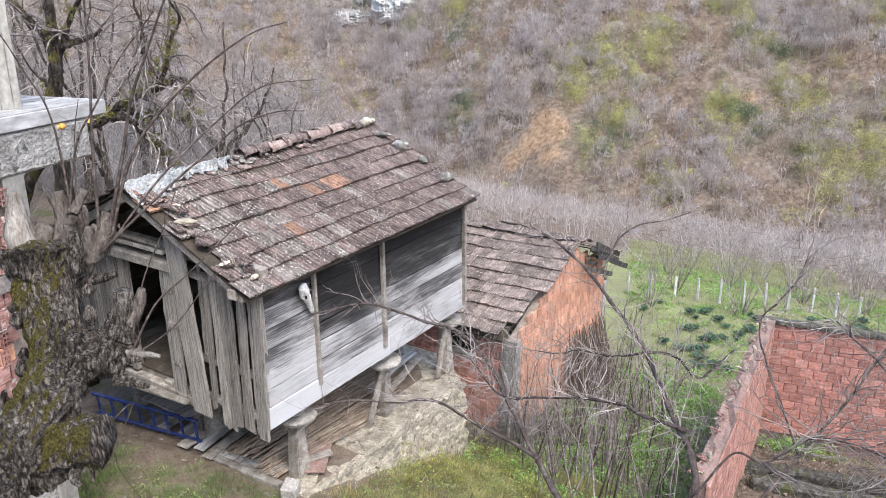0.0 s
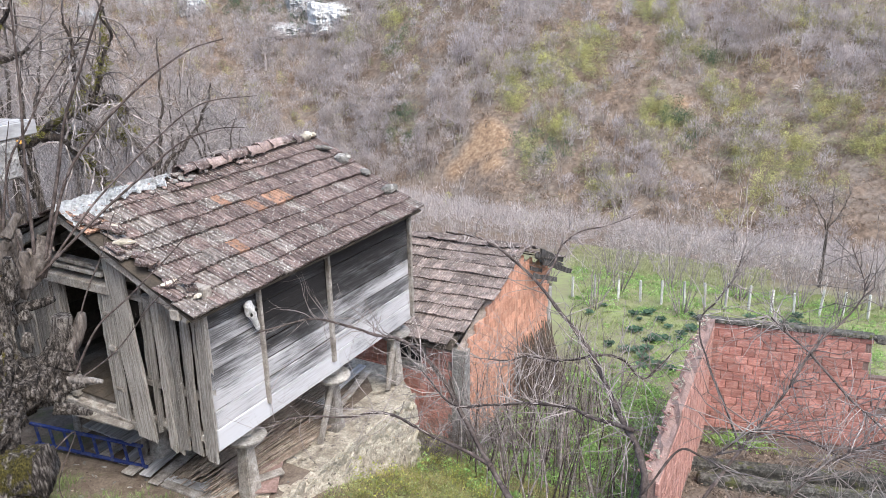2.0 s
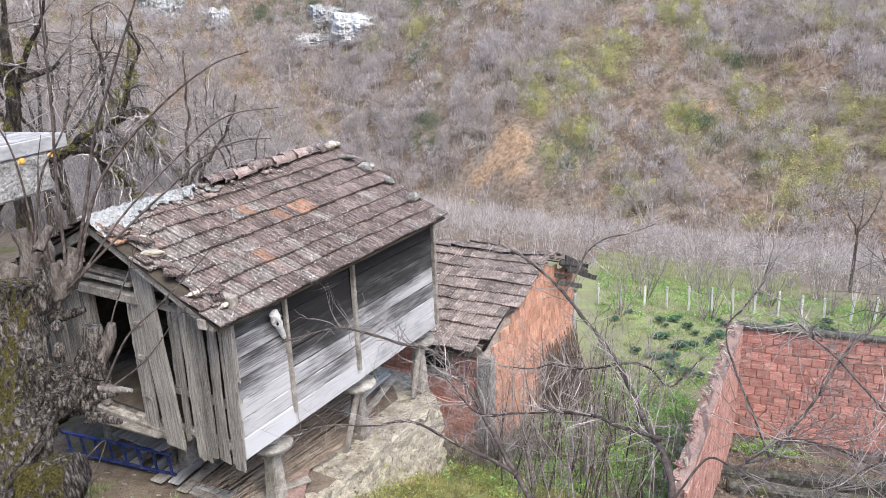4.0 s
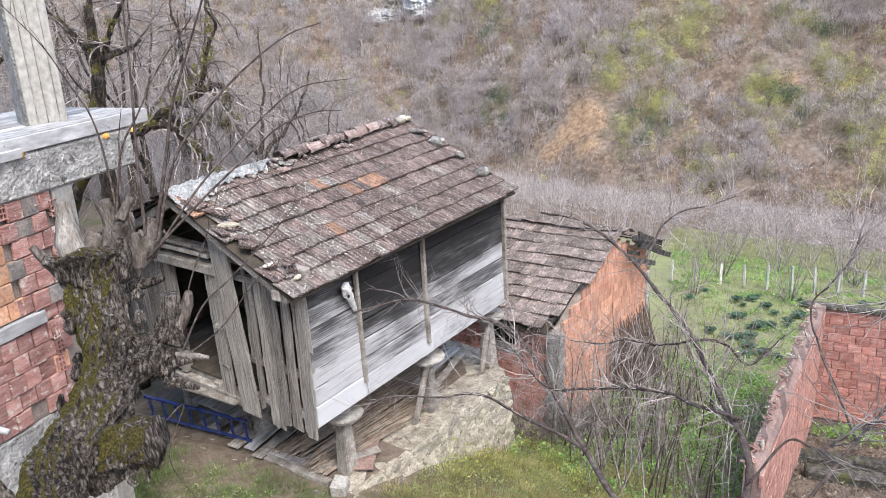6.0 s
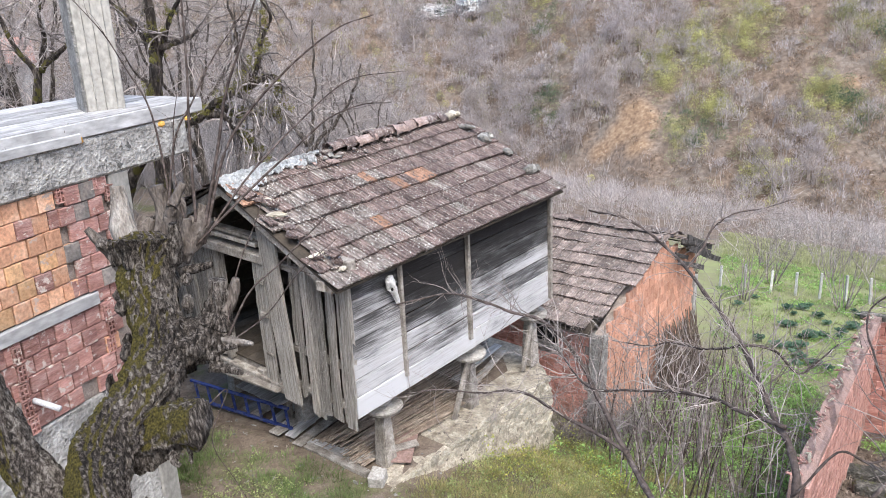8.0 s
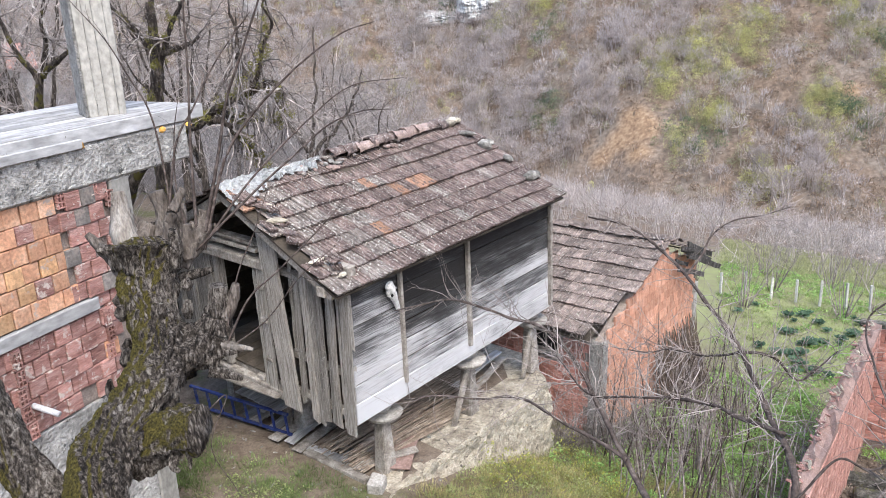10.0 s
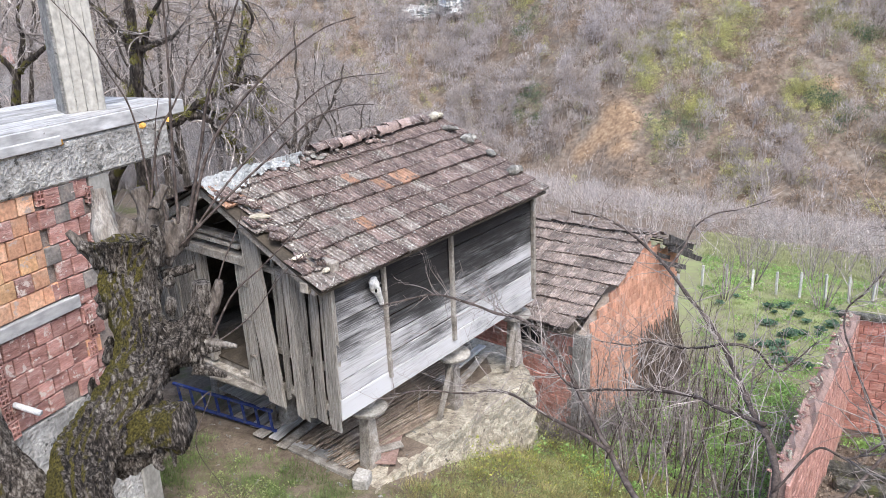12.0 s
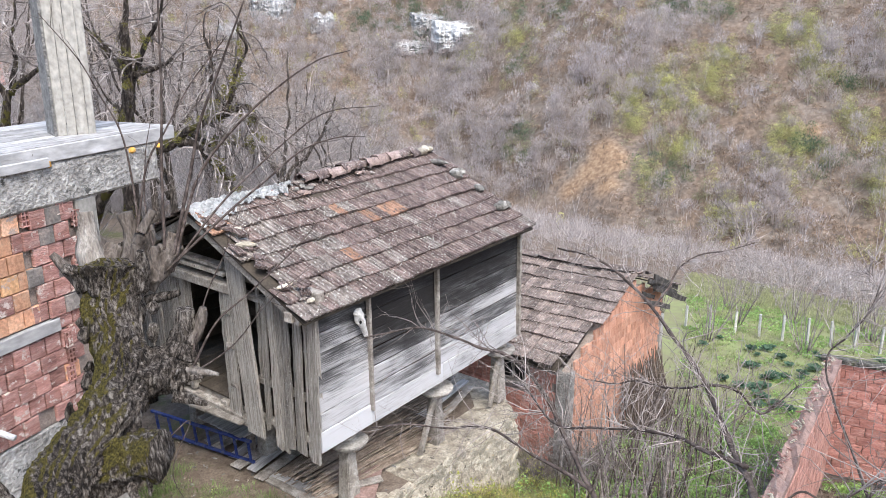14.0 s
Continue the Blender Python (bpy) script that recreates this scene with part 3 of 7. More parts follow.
def ground_z(x, y):
    """Height of the ground: a yard on a terrace, a garden below it, the valley, and the hill across it."""
    p = Vector((x, y, 0)) - CORNER
    u, v = p.dot(BX), p.dot(BY)
    low = ramp_at(u, (-3, 0.6, 2.3, 4.2, 6.2, 8, 12, 24, 40, 60, 80, 110), (-0.4, -0.44, -0.95, -1.75, -2.35, -2.6, -3.1, -4.8, -9.0, -14.2, -19.0, -22.5))
    low += 0.05 * noise.noise(Vector((x * 0.9, y * 0.9, 0))) + 0.02 * noise.noise(Vector((x * 3, y * 3, 4)))
    yard = YARD + 0.03 * noise.noise(Vector((x * 1.3, y * 1.3, 2)))
    on = step(-0.36, -0.20, v) * step(min(5.05, 4.34 + 0.9 * (v + 0.3)), min(5.05, 4.34 + 0.9 * (v + 0.3)) - 0.15, u)
    far_left = step(3.5, 9.0, v)
    on = max(on, far_left * step(16, 6, u))
    z = low + (yard - low) * on
    d = math.hypot(x, y)
    az = math.degrees(math.atan2(x, y))
    if y > 0 or d > 100:
        d0 = ramp_at(az, (-70, -30, -12, 0, 6, 14, 40, 80), (150, 150, 136, 122, 104, 86, 82, 82))
        k = ramp_at(az, (-70, -20, 0, 12, 40, 80), (0.45, 0.5, 0.56, 0.62, 0.66, 0.6))
        if d > d0 - 12:
            rise = k * max(0.0, d - d0) + 0.25 * k * 12 * step(d0 - 12, d0 + 6, d)
            rise = min(rise, 70 + 0.15 * rise)
            low_far = ramp_at(az, (-70, -20, 0, 14, 40), (-12, -12, -16.5, -19.8, -19.8))
            z = z + (low_far - z) * step(d0 - 30, d0, d)
            g = noise.noise(Vector((x * 0.055, y * 0.03, 0.5))) * 3.0 + noise.noise(Vector((x * 0.16, y * 0.12, 3))) * 1.1
            z += rise + g * step(d0 - 4, d0 + 14, d)
    return z


def build_ground():
    rs = [0.01, 1, 2, 3, 4, 5, 6]
    while rs[-1] < 20:
        rs.append(rs[-1] + 0.13)
    while rs[-1] < 62:
        rs.append(rs[-1] + 0.7)
    while rs[-1] < 260:
        rs.append(rs[-1] + 2.2)
    rs += [300, 380, 500, 900]
    az = [a * 0.5 for a in range(-90, 121)]
    az += [a for a in range(64, 312, 6)]
    verts, faces = [], []
    for r in rs:
        for a in az:
            x, y = r * math.sin(radians(a)), r * math.cos(radians(a))
            verts.append((x, y, ground_z(x, y)))
    n = len(az)
    for i in range(len(rs) - 1):
        for j in range(n):
            k = (j + 1) % n
            faces.append((i * n + j, (i + 1) * n + j, (i + 1) * n + k, i * n + k))
    me = mesh_of("ground", verts, faces, GROUND, True)
    tagged(new("ground", me), "trodden earth yard, green garden and wooded valley side", "ground", kind="structure")


build_ground()


# ---- hollow bricks ----
def brick_mesh(name, w, h, d, material, seed):
    """A hollow brick with chamfered face, its front on y = 0, with the shallow ribs of extruded clay."""
    rng = random.Random(seed)
    c = 0.008
    j = lambda: rng.uniform(-0.003, 0.003)
    f = [(-w / 2 + c + j(), -0.0 + j(), -h / 2 + c + j()), (w / 2 - c + j(), j(), -h / 2 + c + j()), (w / 2 - c + j(), j(), h / 2 - c + j()), (-w / 2 + c + j(), j(), h / 2 - c + j())]
    m = [(-w / 2, c, -h / 2), (w / 2, c, -h / 2), (w / 2, c, h / 2), (-w / 2, c, h / 2)]
    b = [(x, d, z) for x, _, z in m]
    faces = [(0, 1, 2, 3)]
    for i in range(4):
        k = (i + 1) % 4
        faces.append((i, i + 4, k + 4, k))
        faces.append((i + 4, i + 8, k + 8, k + 4))
    faces.append((11, 10, 9, 8))
    return mesh_of(name, f + m + b, faces, material)


def lay_bricks(parent, meshes, inside, width, height, x0, x1, z0, z1, y=0.0, proud=0.006, skip=0.0, seed=1):
    """Courses of bricks on a wall's face where inside(x, z) is true, each an object; the joints lie back."""
    rng = random.Random(seed)
    z, row = z0 + height / 2, 0
    while z < z1:
        x = x0 + (width / 2 if row % 2 else 0)
        while x < x1 + width / 2:
            if inside(x, z) and rng.random() > skip:
                m = Matrix.Translation((x + rng.uniform(-0.004, 0.004), y - proud * rng.uniform(0.0, 2.2), z + rng.uniform(-0.003, 0.003)))
                m = m @ Euler((rng.uniform(-0.012, 0.012), rng.uniform(-0.012, 0.012), rng.uniform(-0.02, 0.02))).to_matrix().to_4x4()
                piece("brick", rng.choice(meshes), parent, m)
            x += width
        z += height
        row += 1


# ---- the unfinished brick house beside the tree ----
HOUSE = pose(-6.182, 2.624, YARD, 0, 0, 67)
house = thing("brick_house", HOUSE, "unfinished house of orange and red hollow brick with concrete frame", "house")
part("foundation_wall", box_bm(0, 6.15, 0.02, 0.3, -0.3, 2.46, 0.01), CONCRETE, house, "rough grey concrete footing")
part("wall", box_bm(0, 6.15, 0.055, 0.25, 2.46, 4.9, 0.01), MORTAR, house, "mortared brick wall")
part("corner_column", box_bm(6.12, 6.405, -0.012, 0.4, -0.3, 4.86, 0.02), CONCRETE_PALE, house, "pale cast concrete column")
part("side_wall", box_bm(6.1, 6.38, 0.4, 6.0, -0.3, 4.86, 0.01), CONCRETE, house)
part("ring_beam", box_bm(0, 7.42, -0.02, 0.32, 4.86, 5.30, 0.03, 0.01), CONCRETE, house, "rough cast concrete beam")
part("cross_beam", box_bm(7.1, 7.42, 0.32, 3.0, 4.9, 5.30, 0.03, 0.01), CONCRETE, house)
part("floor_slab", box_bm(0, 7.70, 0.0, 1.75, 5.30, 5.46, 0.01), WHITE_BOARD, house, "slab decked with worn white boards")
part("fascia_board", box_bm(4.2, 7.74, -0.035, -0.005, 5.315, 5.475, 0.006, 0.004), PAINTED, house, "white painted formwork board")
part("fascia_board", box_bm(2.0, 5.80, -0.07, -0.038, 5.27, 5.37, 0.006, 0.004), PAINTED, house, "white painted formwork board")
part("fascia_board", box_bm(7.705, 7.735, 0.0, 1.75, 5.315, 5.475, 0.006, 0.004), PAINTED, house, "white painted formwork board")
for k in range(9):
    part("deck_board", box_bm(0, 7.68, 0.02 + k * 0.19, 0.2 + k * 0.19, 5.464, 5.482 + 0.004 * (k % 2), 0.004), WHITE_BOARD, house)
col = part("roof_column", box_bm(0.0, 0.42, 0, 0.40, 0, 3.4, 0.012, 0.008), CONCRETE_PALE, house, "pale concrete column with board marks")
place(col, pose(6.40, 0.44, 5.47, 0, 0, -30))
place(part("rough_face", box_bm(-0.022, -0.001, 0.0, 0.39, 0, 3.38, 0.006, 0.012), CONCRETE, house, "rough grey concrete side of the column"), pose(6.40, 0.44, 5.47, 0, 0, -30))
for k, x in enumerate((0.10, 0.205, 0.33)):
    place(part("board_mark", box_bm(x, x + 0.007, -0.012, 0.004, 0.0, 3.38, 0.002, 0.004), CONCRETE, house, "thin fin left by the formwork"), pose(6.40, 0.44, 5.47, 0, 0, -30))
part("lintel_band", box_bm(0, 5.70, -0.022, 0.05, 3.50, 3.645, 0.008, 0.004), PAINTED, house, "pale concrete bond beam in the brickwork")
part("foam_patch", rock_bm((0.06, 0.03, 0.04), 3, 1.0, 1), FOAM, house, "orange expanding foam").location = (7.0, -0.03, 5.27)
part("foam_patch", rock_bm((0.045, 0.03, 0.03), 5, 1.0, 1), FOAM, house, "orange expanding foam").location = (7.45, -0.03, 5.26)
part("foam_patch", rock_bm((0.03, 0.03, 0.05), 6, 1.0, 1), FOAM, house, "orange expanding foam").location = (5.82, -0.03, 5.30)
v, f = [], []
tube_into(v, f, [(0, 0.1, 0), (0.02, -0.12, -0.03), (0.05, -0.28, -0.07)], [0.032, 0.032, 0.032], 12)
piece("drain_pipe", mesh_of("drain_pipe", v, f, PIPE_GREY, True), house, Matrix.Translation((4.70, 0.0, 2.82)), "grey plastic pipe stub")

# ---- the timber granary on posts ----
GRANARY = pose(CORNER.x, CORNER.y, YARD, 0, -1.3, TURN)
barn = thing("granary", GRANARY, "old grey timber granary raised on wooden posts with clay tile roof", "granary")
LEN, WID, SILL, TOP = 4.82, 4.1, 1.20, 3.16
STONE_CAP = surf("grey_cap_stone", [(0.20, 0.185, 0.16), (0.33, 0.31, 0.28), (0.44, 0.42, 0.385)], 6.0, fine=30, bump=0.5)


def granary_posts():
    for x in (0.70, 2.72, 4.56):
        for y in (0.22, 2.05, 3.88):
            b = bmesh.new()
            add_box(b, -0.125, 0.125, -0.125, 0.125, -0.05, 0.92)
            for q in b.verts:
                if q.co.z > 0.5:
                    q.co.x *= 0.66
                    q.co.y *= 0.66
            bmesh.ops.bevel(b, geom=b.edges[:], offset=0.015, segments=2, affect='EDGES')
            p = part("post", b, WOOD_GREY, barn)
            p.location = (x, y, 0.0 - 0.02)
            b = bmesh.new()
            bmesh.ops.create_cone(b, cap_ends=True, segments=20, radius1=0.25, radius2=0.30, depth=0.075)
            bmesh.ops.bevel(b, geom=[e for e in b.edges if e.is_boundary is False and abs(e.verts[0].co.z - e.verts[1].co.z) < 1e-4], offset=0.015, segments=2, affect='EDGES')
            for q in b.verts:
                q.co += 0.012 * Vector((noise.noise(q.co * 6 + Vector((x, y, 0))), noise.noise(q.co * 6 + Vector((0, x, y))), 0))
            c = part("cap_disc", b, STONE_CAP, p, "flat round cap that keeps mice out")
            place(c, pose(0, -0.03, 0.95, random.uniform(-4, 4), random.uniform(-5, 5), random.uniform(0, 90)))
            b = rock_bm((0.17, 0.15, 0.085), x * 3 + y, 1.0, 2)
            c = part("bearing_stone", b, STONE_CAP, p)
            c.location = (0, 0, 1.06)


granary_posts()

for y in (0.10, 2.0, 3.9):
    part("floor_beam", box_bm(-0.05, LEN, y - 0.08, y + 0.08, SILL - 0.06, SILL + 0.12, 0.012, 0.006), WOOD_GREY, barn)
for x in (0.1, 1.6, 3.2, 4.7):
    part("cross_beam", box_bm(x - 0.07, x + 0.07, 0.12, WID, SILL + 0.0, SILL + 0.14, 0.012, 0.006), WOOD_GREY, barn)
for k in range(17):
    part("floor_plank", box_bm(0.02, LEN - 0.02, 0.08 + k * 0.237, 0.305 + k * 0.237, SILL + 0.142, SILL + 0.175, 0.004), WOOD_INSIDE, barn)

# long wall towards the garden: horizontal planks between battens
edges = [0.0, 0.30, 0.57, 0.85, 1.12, 1.40, 1.68, 1.98]
for k in range(7):
    z0, z1 = SILL + edges[k], SILL + edges[k + 1] - 0.014
    if k == 0:
        for xa, xb in ((0.0, 2.62), (2.625, LEN)):
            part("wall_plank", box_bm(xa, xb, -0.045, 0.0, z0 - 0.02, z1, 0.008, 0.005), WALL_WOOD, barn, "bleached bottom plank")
        continue
    for i, (xa, xb) in enumerate(((0.02, 0.97), (0.975, 2.46), (2.465, LEN - 0.03))):
        dy = random.uniform(-0.006, 0.006) - 0.005 * (3 - k)
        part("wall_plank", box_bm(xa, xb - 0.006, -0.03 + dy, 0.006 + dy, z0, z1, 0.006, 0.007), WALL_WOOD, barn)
for x, w, z0 in ((0.975, 0.05, 0.20), (2.47, 0.065, 0.17), (LEN - 0.04, 0.06, 0.03)):
    part("batten", box_bm(x - w / 2, x + w / 2, -0.10, -0.03, SILL + z0, TOP, 0.008, 0.006), WOOD_GREY, barn)
part("corner_post", box_bm(-0.03, 0.09, -0.03, 0.10, SILL - 0.05, TOP + 0.05, 0.012, 0.006), WOOD_Z, barn)
part("corner_post", box_bm(LEN - 0.1, LEN, 0.0, 0.12, SILL, TOP + 0.05, 0.012, 0.006), WOOD_Z, barn)
part("corner_post", box_bm(LEN - 0.1, LEN, WID - 0.12, WID, SILL, TOP + 0.05, 0.012, 0.006), WOOD_Z, barn)
part("corner_post", box_bm(0, 0.12, WID - 0.12, WID, SILL, TOP + 0.05, 0.012, 0.006), WOOD_Z, barn)
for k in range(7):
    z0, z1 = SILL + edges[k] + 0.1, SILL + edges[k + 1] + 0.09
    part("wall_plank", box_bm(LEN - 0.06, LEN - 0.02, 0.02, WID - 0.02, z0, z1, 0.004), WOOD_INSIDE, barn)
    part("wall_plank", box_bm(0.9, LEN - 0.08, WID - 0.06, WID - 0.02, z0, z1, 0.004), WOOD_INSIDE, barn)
    # added inner partition in the shade-dark wood, closing off the space behind the doorway
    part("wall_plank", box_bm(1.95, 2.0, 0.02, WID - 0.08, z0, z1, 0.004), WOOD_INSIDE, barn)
part("top_plate", box_bm(-0.35, LEN + 0.2, -0.02, 0.12, TOP, TOP + 0.14, 0.012, 0.005), WOOD_GREY, barn)
part("top_plate", box_bm(-0.35, LEN + 0.2, WID - 0.12, WID + 0.02, TOP, TOP + 0.14, 0.012, 0.005), WOOD_GREY, barn)

# gable front: uneven upright boards, a dark doorway, a leaning plank
def gable_board(name, foot, head, width, out, seed, label="", thick=0.035, ragged=0.035, material=None):
    """A worn board on the gable from its foot to its head (the right edge's y, z there), its face turned outwards."""
    (y0, z0), (y1, z1) = foot, head
    y0, y1 = y0 - 0.85 * (out - 0.06), y1 - 0.85 * (out - 0.06)
    ln = math.hypot(y1 - y0, z1 - z0)
    b = part(name, board_bm(ln, width, thick, 0.011, 12, ragged, seed), material or WOOD_Z, barn, label)
    return place(b, Matrix.Translation((-out, y0 + width, SILL + z0)) @ Euler((-math.atan2(y1 - y0, z1 - z0), 0, 0)).to_matrix().to_4x4() @ Euler((0, 0, -math.pi / 2)).to_matrix().to_4x4())


UPRIGHTS = ((-0.06, -0.03, -0.13, 1.93, 0.19, 0.085), (0.11, 0.03, 0.07, 1.97, 0.07, 0.05), (0.22, -0.02, 0.18, 2.02, 0.12, 0.075), (0.33, 0.03, 0.24, 2.06, 0.10, 0.055),
            (0.44, 0.02, 0.40, 2.12, 0.15, 0.08), (0.585, -0.08, 0.56, 2.20, 0.13, 0.06), (0.70, -0.06, 0.68, 2.24, 0.14, 0.085))
for k, (y0, z0, y1, z1, w, out) in enumerate(UPRIGHTS):
    gable_board("upright_board", (y0, z0 - 0.13), (y1, z1), w - 0.018, out, 3 + k)
gable_board("upright_board", (0.93, -0.02), (0.84, 1.97), 0.11, 0.045, 15)
gable_board("upright_board", (1.02, 0.80), (0.97, 2.28), 0.06, 0.04, 16)
gable_board("leaning_plank", (1.05, -0.10), (1.25, 2.55), 0.34, 0.165, 31, "broad loose plank leaning across the doorway", 0.05)
gable_board("door_jamb", (1.55, 0.03), (1.57, 2.0), 0.17, 0.10, 17, "grey board beside the doorway")
gable_board("door_jamb", (1.76, 0.03), (1.76, 1.92), 0.07, 0.075, 18)
for z in (0.50, 1.12, 1.62):
    part("hinge_block", box_bm(-0.135, -0.10, 1.53, 1.68, SILL + z, SILL + z + 0.07, 0.012, 0.01), WOOD_GREY, barn)
part("door_jamb", box_bm(-0.06, 0.08, 2.70, 2.82, SILL + 0.1, SILL + 1.92, 0.01, 0.006), WOOD_Z, barn)
part("door_lintel", box_bm(-0.13, 0.06, 1.45, 3.9, SILL + 1.93, SILL + 2.07, 0.014, 0.010), WOOD_GREY, barn)
part("lintel_board", box_bm(-0.09, 0.02, 1.65, 3.9, SILL + 2.16, SILL + 2.21, 0.008, 0.008), WOOD_GREY, barn)
place(part("lintel_board", box_bm(-0.10, -0.06, 0, 2.2, 0, 0.05, 0.008, 0.008), WOOD_GREY, barn), pose(0.02, 1.7, SILL + 2.235, 1.2, 0, 0))
part("tie_beam", box_bm(0.02, 0.16, -0.1, WID + 0.1, SILL + 2.12, SILL + 2.26, 0.012, 0.006), WOOD_GREY, barn)
for z, y0, y1 in ((0.08, 0.1, 1.55), (0.68, 0.1, 1.2), (1.90, 0.1, 1.55)):
    part("gable_rail", box_bm(-0.04, 0.045, y0, y1, SILL + z, SILL + z + 0.10, 0.01, 0.008), WOOD_GREY, barn)
part("threshold_beam", box_bm(-0.10, 0.10, 1.30, WID, SILL - 0.10, SILL + 0.06, 0.014, 0.010), WOOD_GREY, barn)
place(part("threshold_plank", box_bm(-0.16, 0.02, 0, 1.4, 0, 0.04, 0.008, 0.010), WOOD_GREY, barn), pose(-0.05, 1.45, SILL - 0.03, -2.0, 0, 2))
for k in range(6):
    gable_board("upright_board", (2.84 + k * 0.17, 0.12), (2.86 + k * 0.17, 1.93), 0.16, 0.05 + 0.02 * (k % 2), 50 + k)


# ---- roofs of ribbed clay tiles ----
def tile_mesh(name, w, ln, material, seed, crack=0.0):
    """A ribbed interlocking clay tile: x across, y up the slope, z off the roof; the lower end is at y = 0."""
    rng = random.Random(seed)
    prof = ((0, 0.004), (0.05, 0.020), (0.16, 0.022), (0.22, 0.002), (0.34, 0.0), (0.38, 0.018), (0.49, 0.020), (0.55, 0.002), (0.67, 0.0), (0.71, 0.018), (0.82, 0.020), (0.88, 0.002), (0.97, 0.0), (1.0, 0.014))
    j = [rng.uniform(-0.006, 0.006) for _ in prof]
    v, f = [], []
    k = len(prof)
    for y, up in ((0.0, 0.046), (ln, -0.004)):
        for (x, z), e in zip(prof, j):
            v.append((x * w, y + (e if y == 0 else 0), z + up + e * 0.3))
    for (x, z), e in zip(prof, j):
        v.append((x * w, e + 0.010, z * 0.6 + 0.004))
    for i in range(k - 1):
        f.append((i, i + 1, k + i + 1, k + i))
        f.append((2 * k + i, 2 * k + i + 1, i + 1, i))
    return mesh_of(name, v, f, material)


def tile_slope(parent, meshes, special, origin, across, up, cols, rows_n, pitch_w, pitch_l, sag=0.0, seed=1, skip=(), grey=()):
    """Tiles in courses; origin: the lower corner, across: along the eave, up: up the slope, in the parent's frame."""
    rng = random.Random(seed)
    nrm = across.cross(up).normalized()
    base = Matrix((across.normalized(), up.normalized(), nrm)).transposed().to_4x4()
    for r in range(rows_n):
        for c in range(cols):
            if (r, c) in skip:
                continue
            dip = -sag * math.sin(math.pi * (c + 0.5) / cols) * (r / rows_n)
            wave = 0.022 * noise.noise(Vector((c * 0.30, r * 0.9, seed)))
            p = origin + across * (c * pitch_w) + up * (r * pitch_l + wave + rng.uniform(-0.012, 0.012)) + nrm * (dip + wave + rng.uniform(-0.004, 0.006))
            m = Matrix.Translation(p) @ base @ Euler((rng.uniform(-0.02, 0.02), rng.uniform(-0.03, 0.03), rng.uniform(-0.03, 0.03))).to_matrix().to_4x4()
            me = special if (r, c) in RED_TILES and special else grey[(r + c) % 2] if grey and rng.random() < 0.6 * step(13, 1, c) + 0.05 else rng.choice(meshes)
            piece("roof_tile", me, parent, m)


def joined_slope(parent, material, origin, across, up, cols, rows_n, pitch_w, pitch_l):
    """The far slope, out of sight: the same tiles in one mesh."""
    src = tile_mesh("tile_source", pitch_w * 1.02, pitch_l * 1.16, material, 9)
    nrm = across.cross(up).normalized()
    base = Matrix((across.normalized(), up.normalized(), nrm)).transposed().to_4x4()
    v, f = [], []
    for r in range(rows_n):
        for c in range(cols):
            m = Matrix.Translation(origin + across * (c * pitch_w) + up * (r * pitch_l)) @ base
            o = len(v)
            v += [m @ q.co for q in src.vertices]
            f += [tuple(o + i for i in p.vertices) for p in src.polygons]
    ob = new("roof_tiling", mesh_of("roof_tiling", v, f, material))
    ob.parent = parent
    ob["kind"] = "stuff"


# granary roof: eave beyond the long wall, ridge over the middle
EAVE = Vector((-0.36, -0.27, 3.23))
RIDGE_Y, RIDGE_Z = 2.0, 4.30
slope_v = Vector((0, RIDGE_Y - EAVE.y, RIDGE_Z - EAVE.z))
slope_len = slope_v.length
SLOPE_UP = slope_v.normalized()
ROOF_LEN = LEN + 0.50
RED_TILES = {(5, 10), (4, 12), (4, 14), (4, 15), (2, 7), (7, 0), (7, 1), (6, 0), (6, 1), (7, 2), (5, 0)}
b = bmesh.new()
for y0, z0, y1, z1 in ((EAVE.y + 0.04, EAVE.z, RIDGE_Y, RIDGE_Z), (RIDGE_Y, RIDGE_Z, 2 * RIDGE_Y - EAVE.y, EAVE.z)):
    q = [b.verts.new(p) for p in ((EAVE.x + 0.03, y0, z0 - 0.05), (EAVE.x + ROOF_LEN - 0.03, y0, z0 - 0.05), (EAVE.x + ROOF_LEN - 0.03, y1, z1 - 0.05), (EAVE.x + 0.03, y1, z1 - 0.05))]
    w = [b.verts.new(p.co + Vector((0, 0, 0.03))) for p in q]
    b.faces.new(q[::-1])
    b.faces.new(w)
    for i in range(4):
        b.faces.new((q[i], q[(i + 1) % 4], w[(i + 1) % 4], w[i]))
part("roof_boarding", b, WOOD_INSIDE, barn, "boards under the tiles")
for x in (-0.25, 0.9, 2.1, 3.3, 4.5):
    for s in (1, -1):
        b = bmesh.new()
        ang = math.atan2(RIDGE_Z - EAVE.z, RIDGE_Y - EAVE.y)
        add_box(b, -0.045, 0.045, 0.0, slope_len - 0.16, -0.17, -0.06)
        r = part("rafter", b, WOOD_GREY, barn)
        y = EAVE.y + 0.12 if s > 0 else 2 * RIDGE_Y - EAVE.y - 0.12
        place(r, Matrix.Translation((x, y, EAVE.z + 0.05)) @ Euler((ang, 0, 0 if s > 0 else math.pi)).to_matrix().to_4x4())


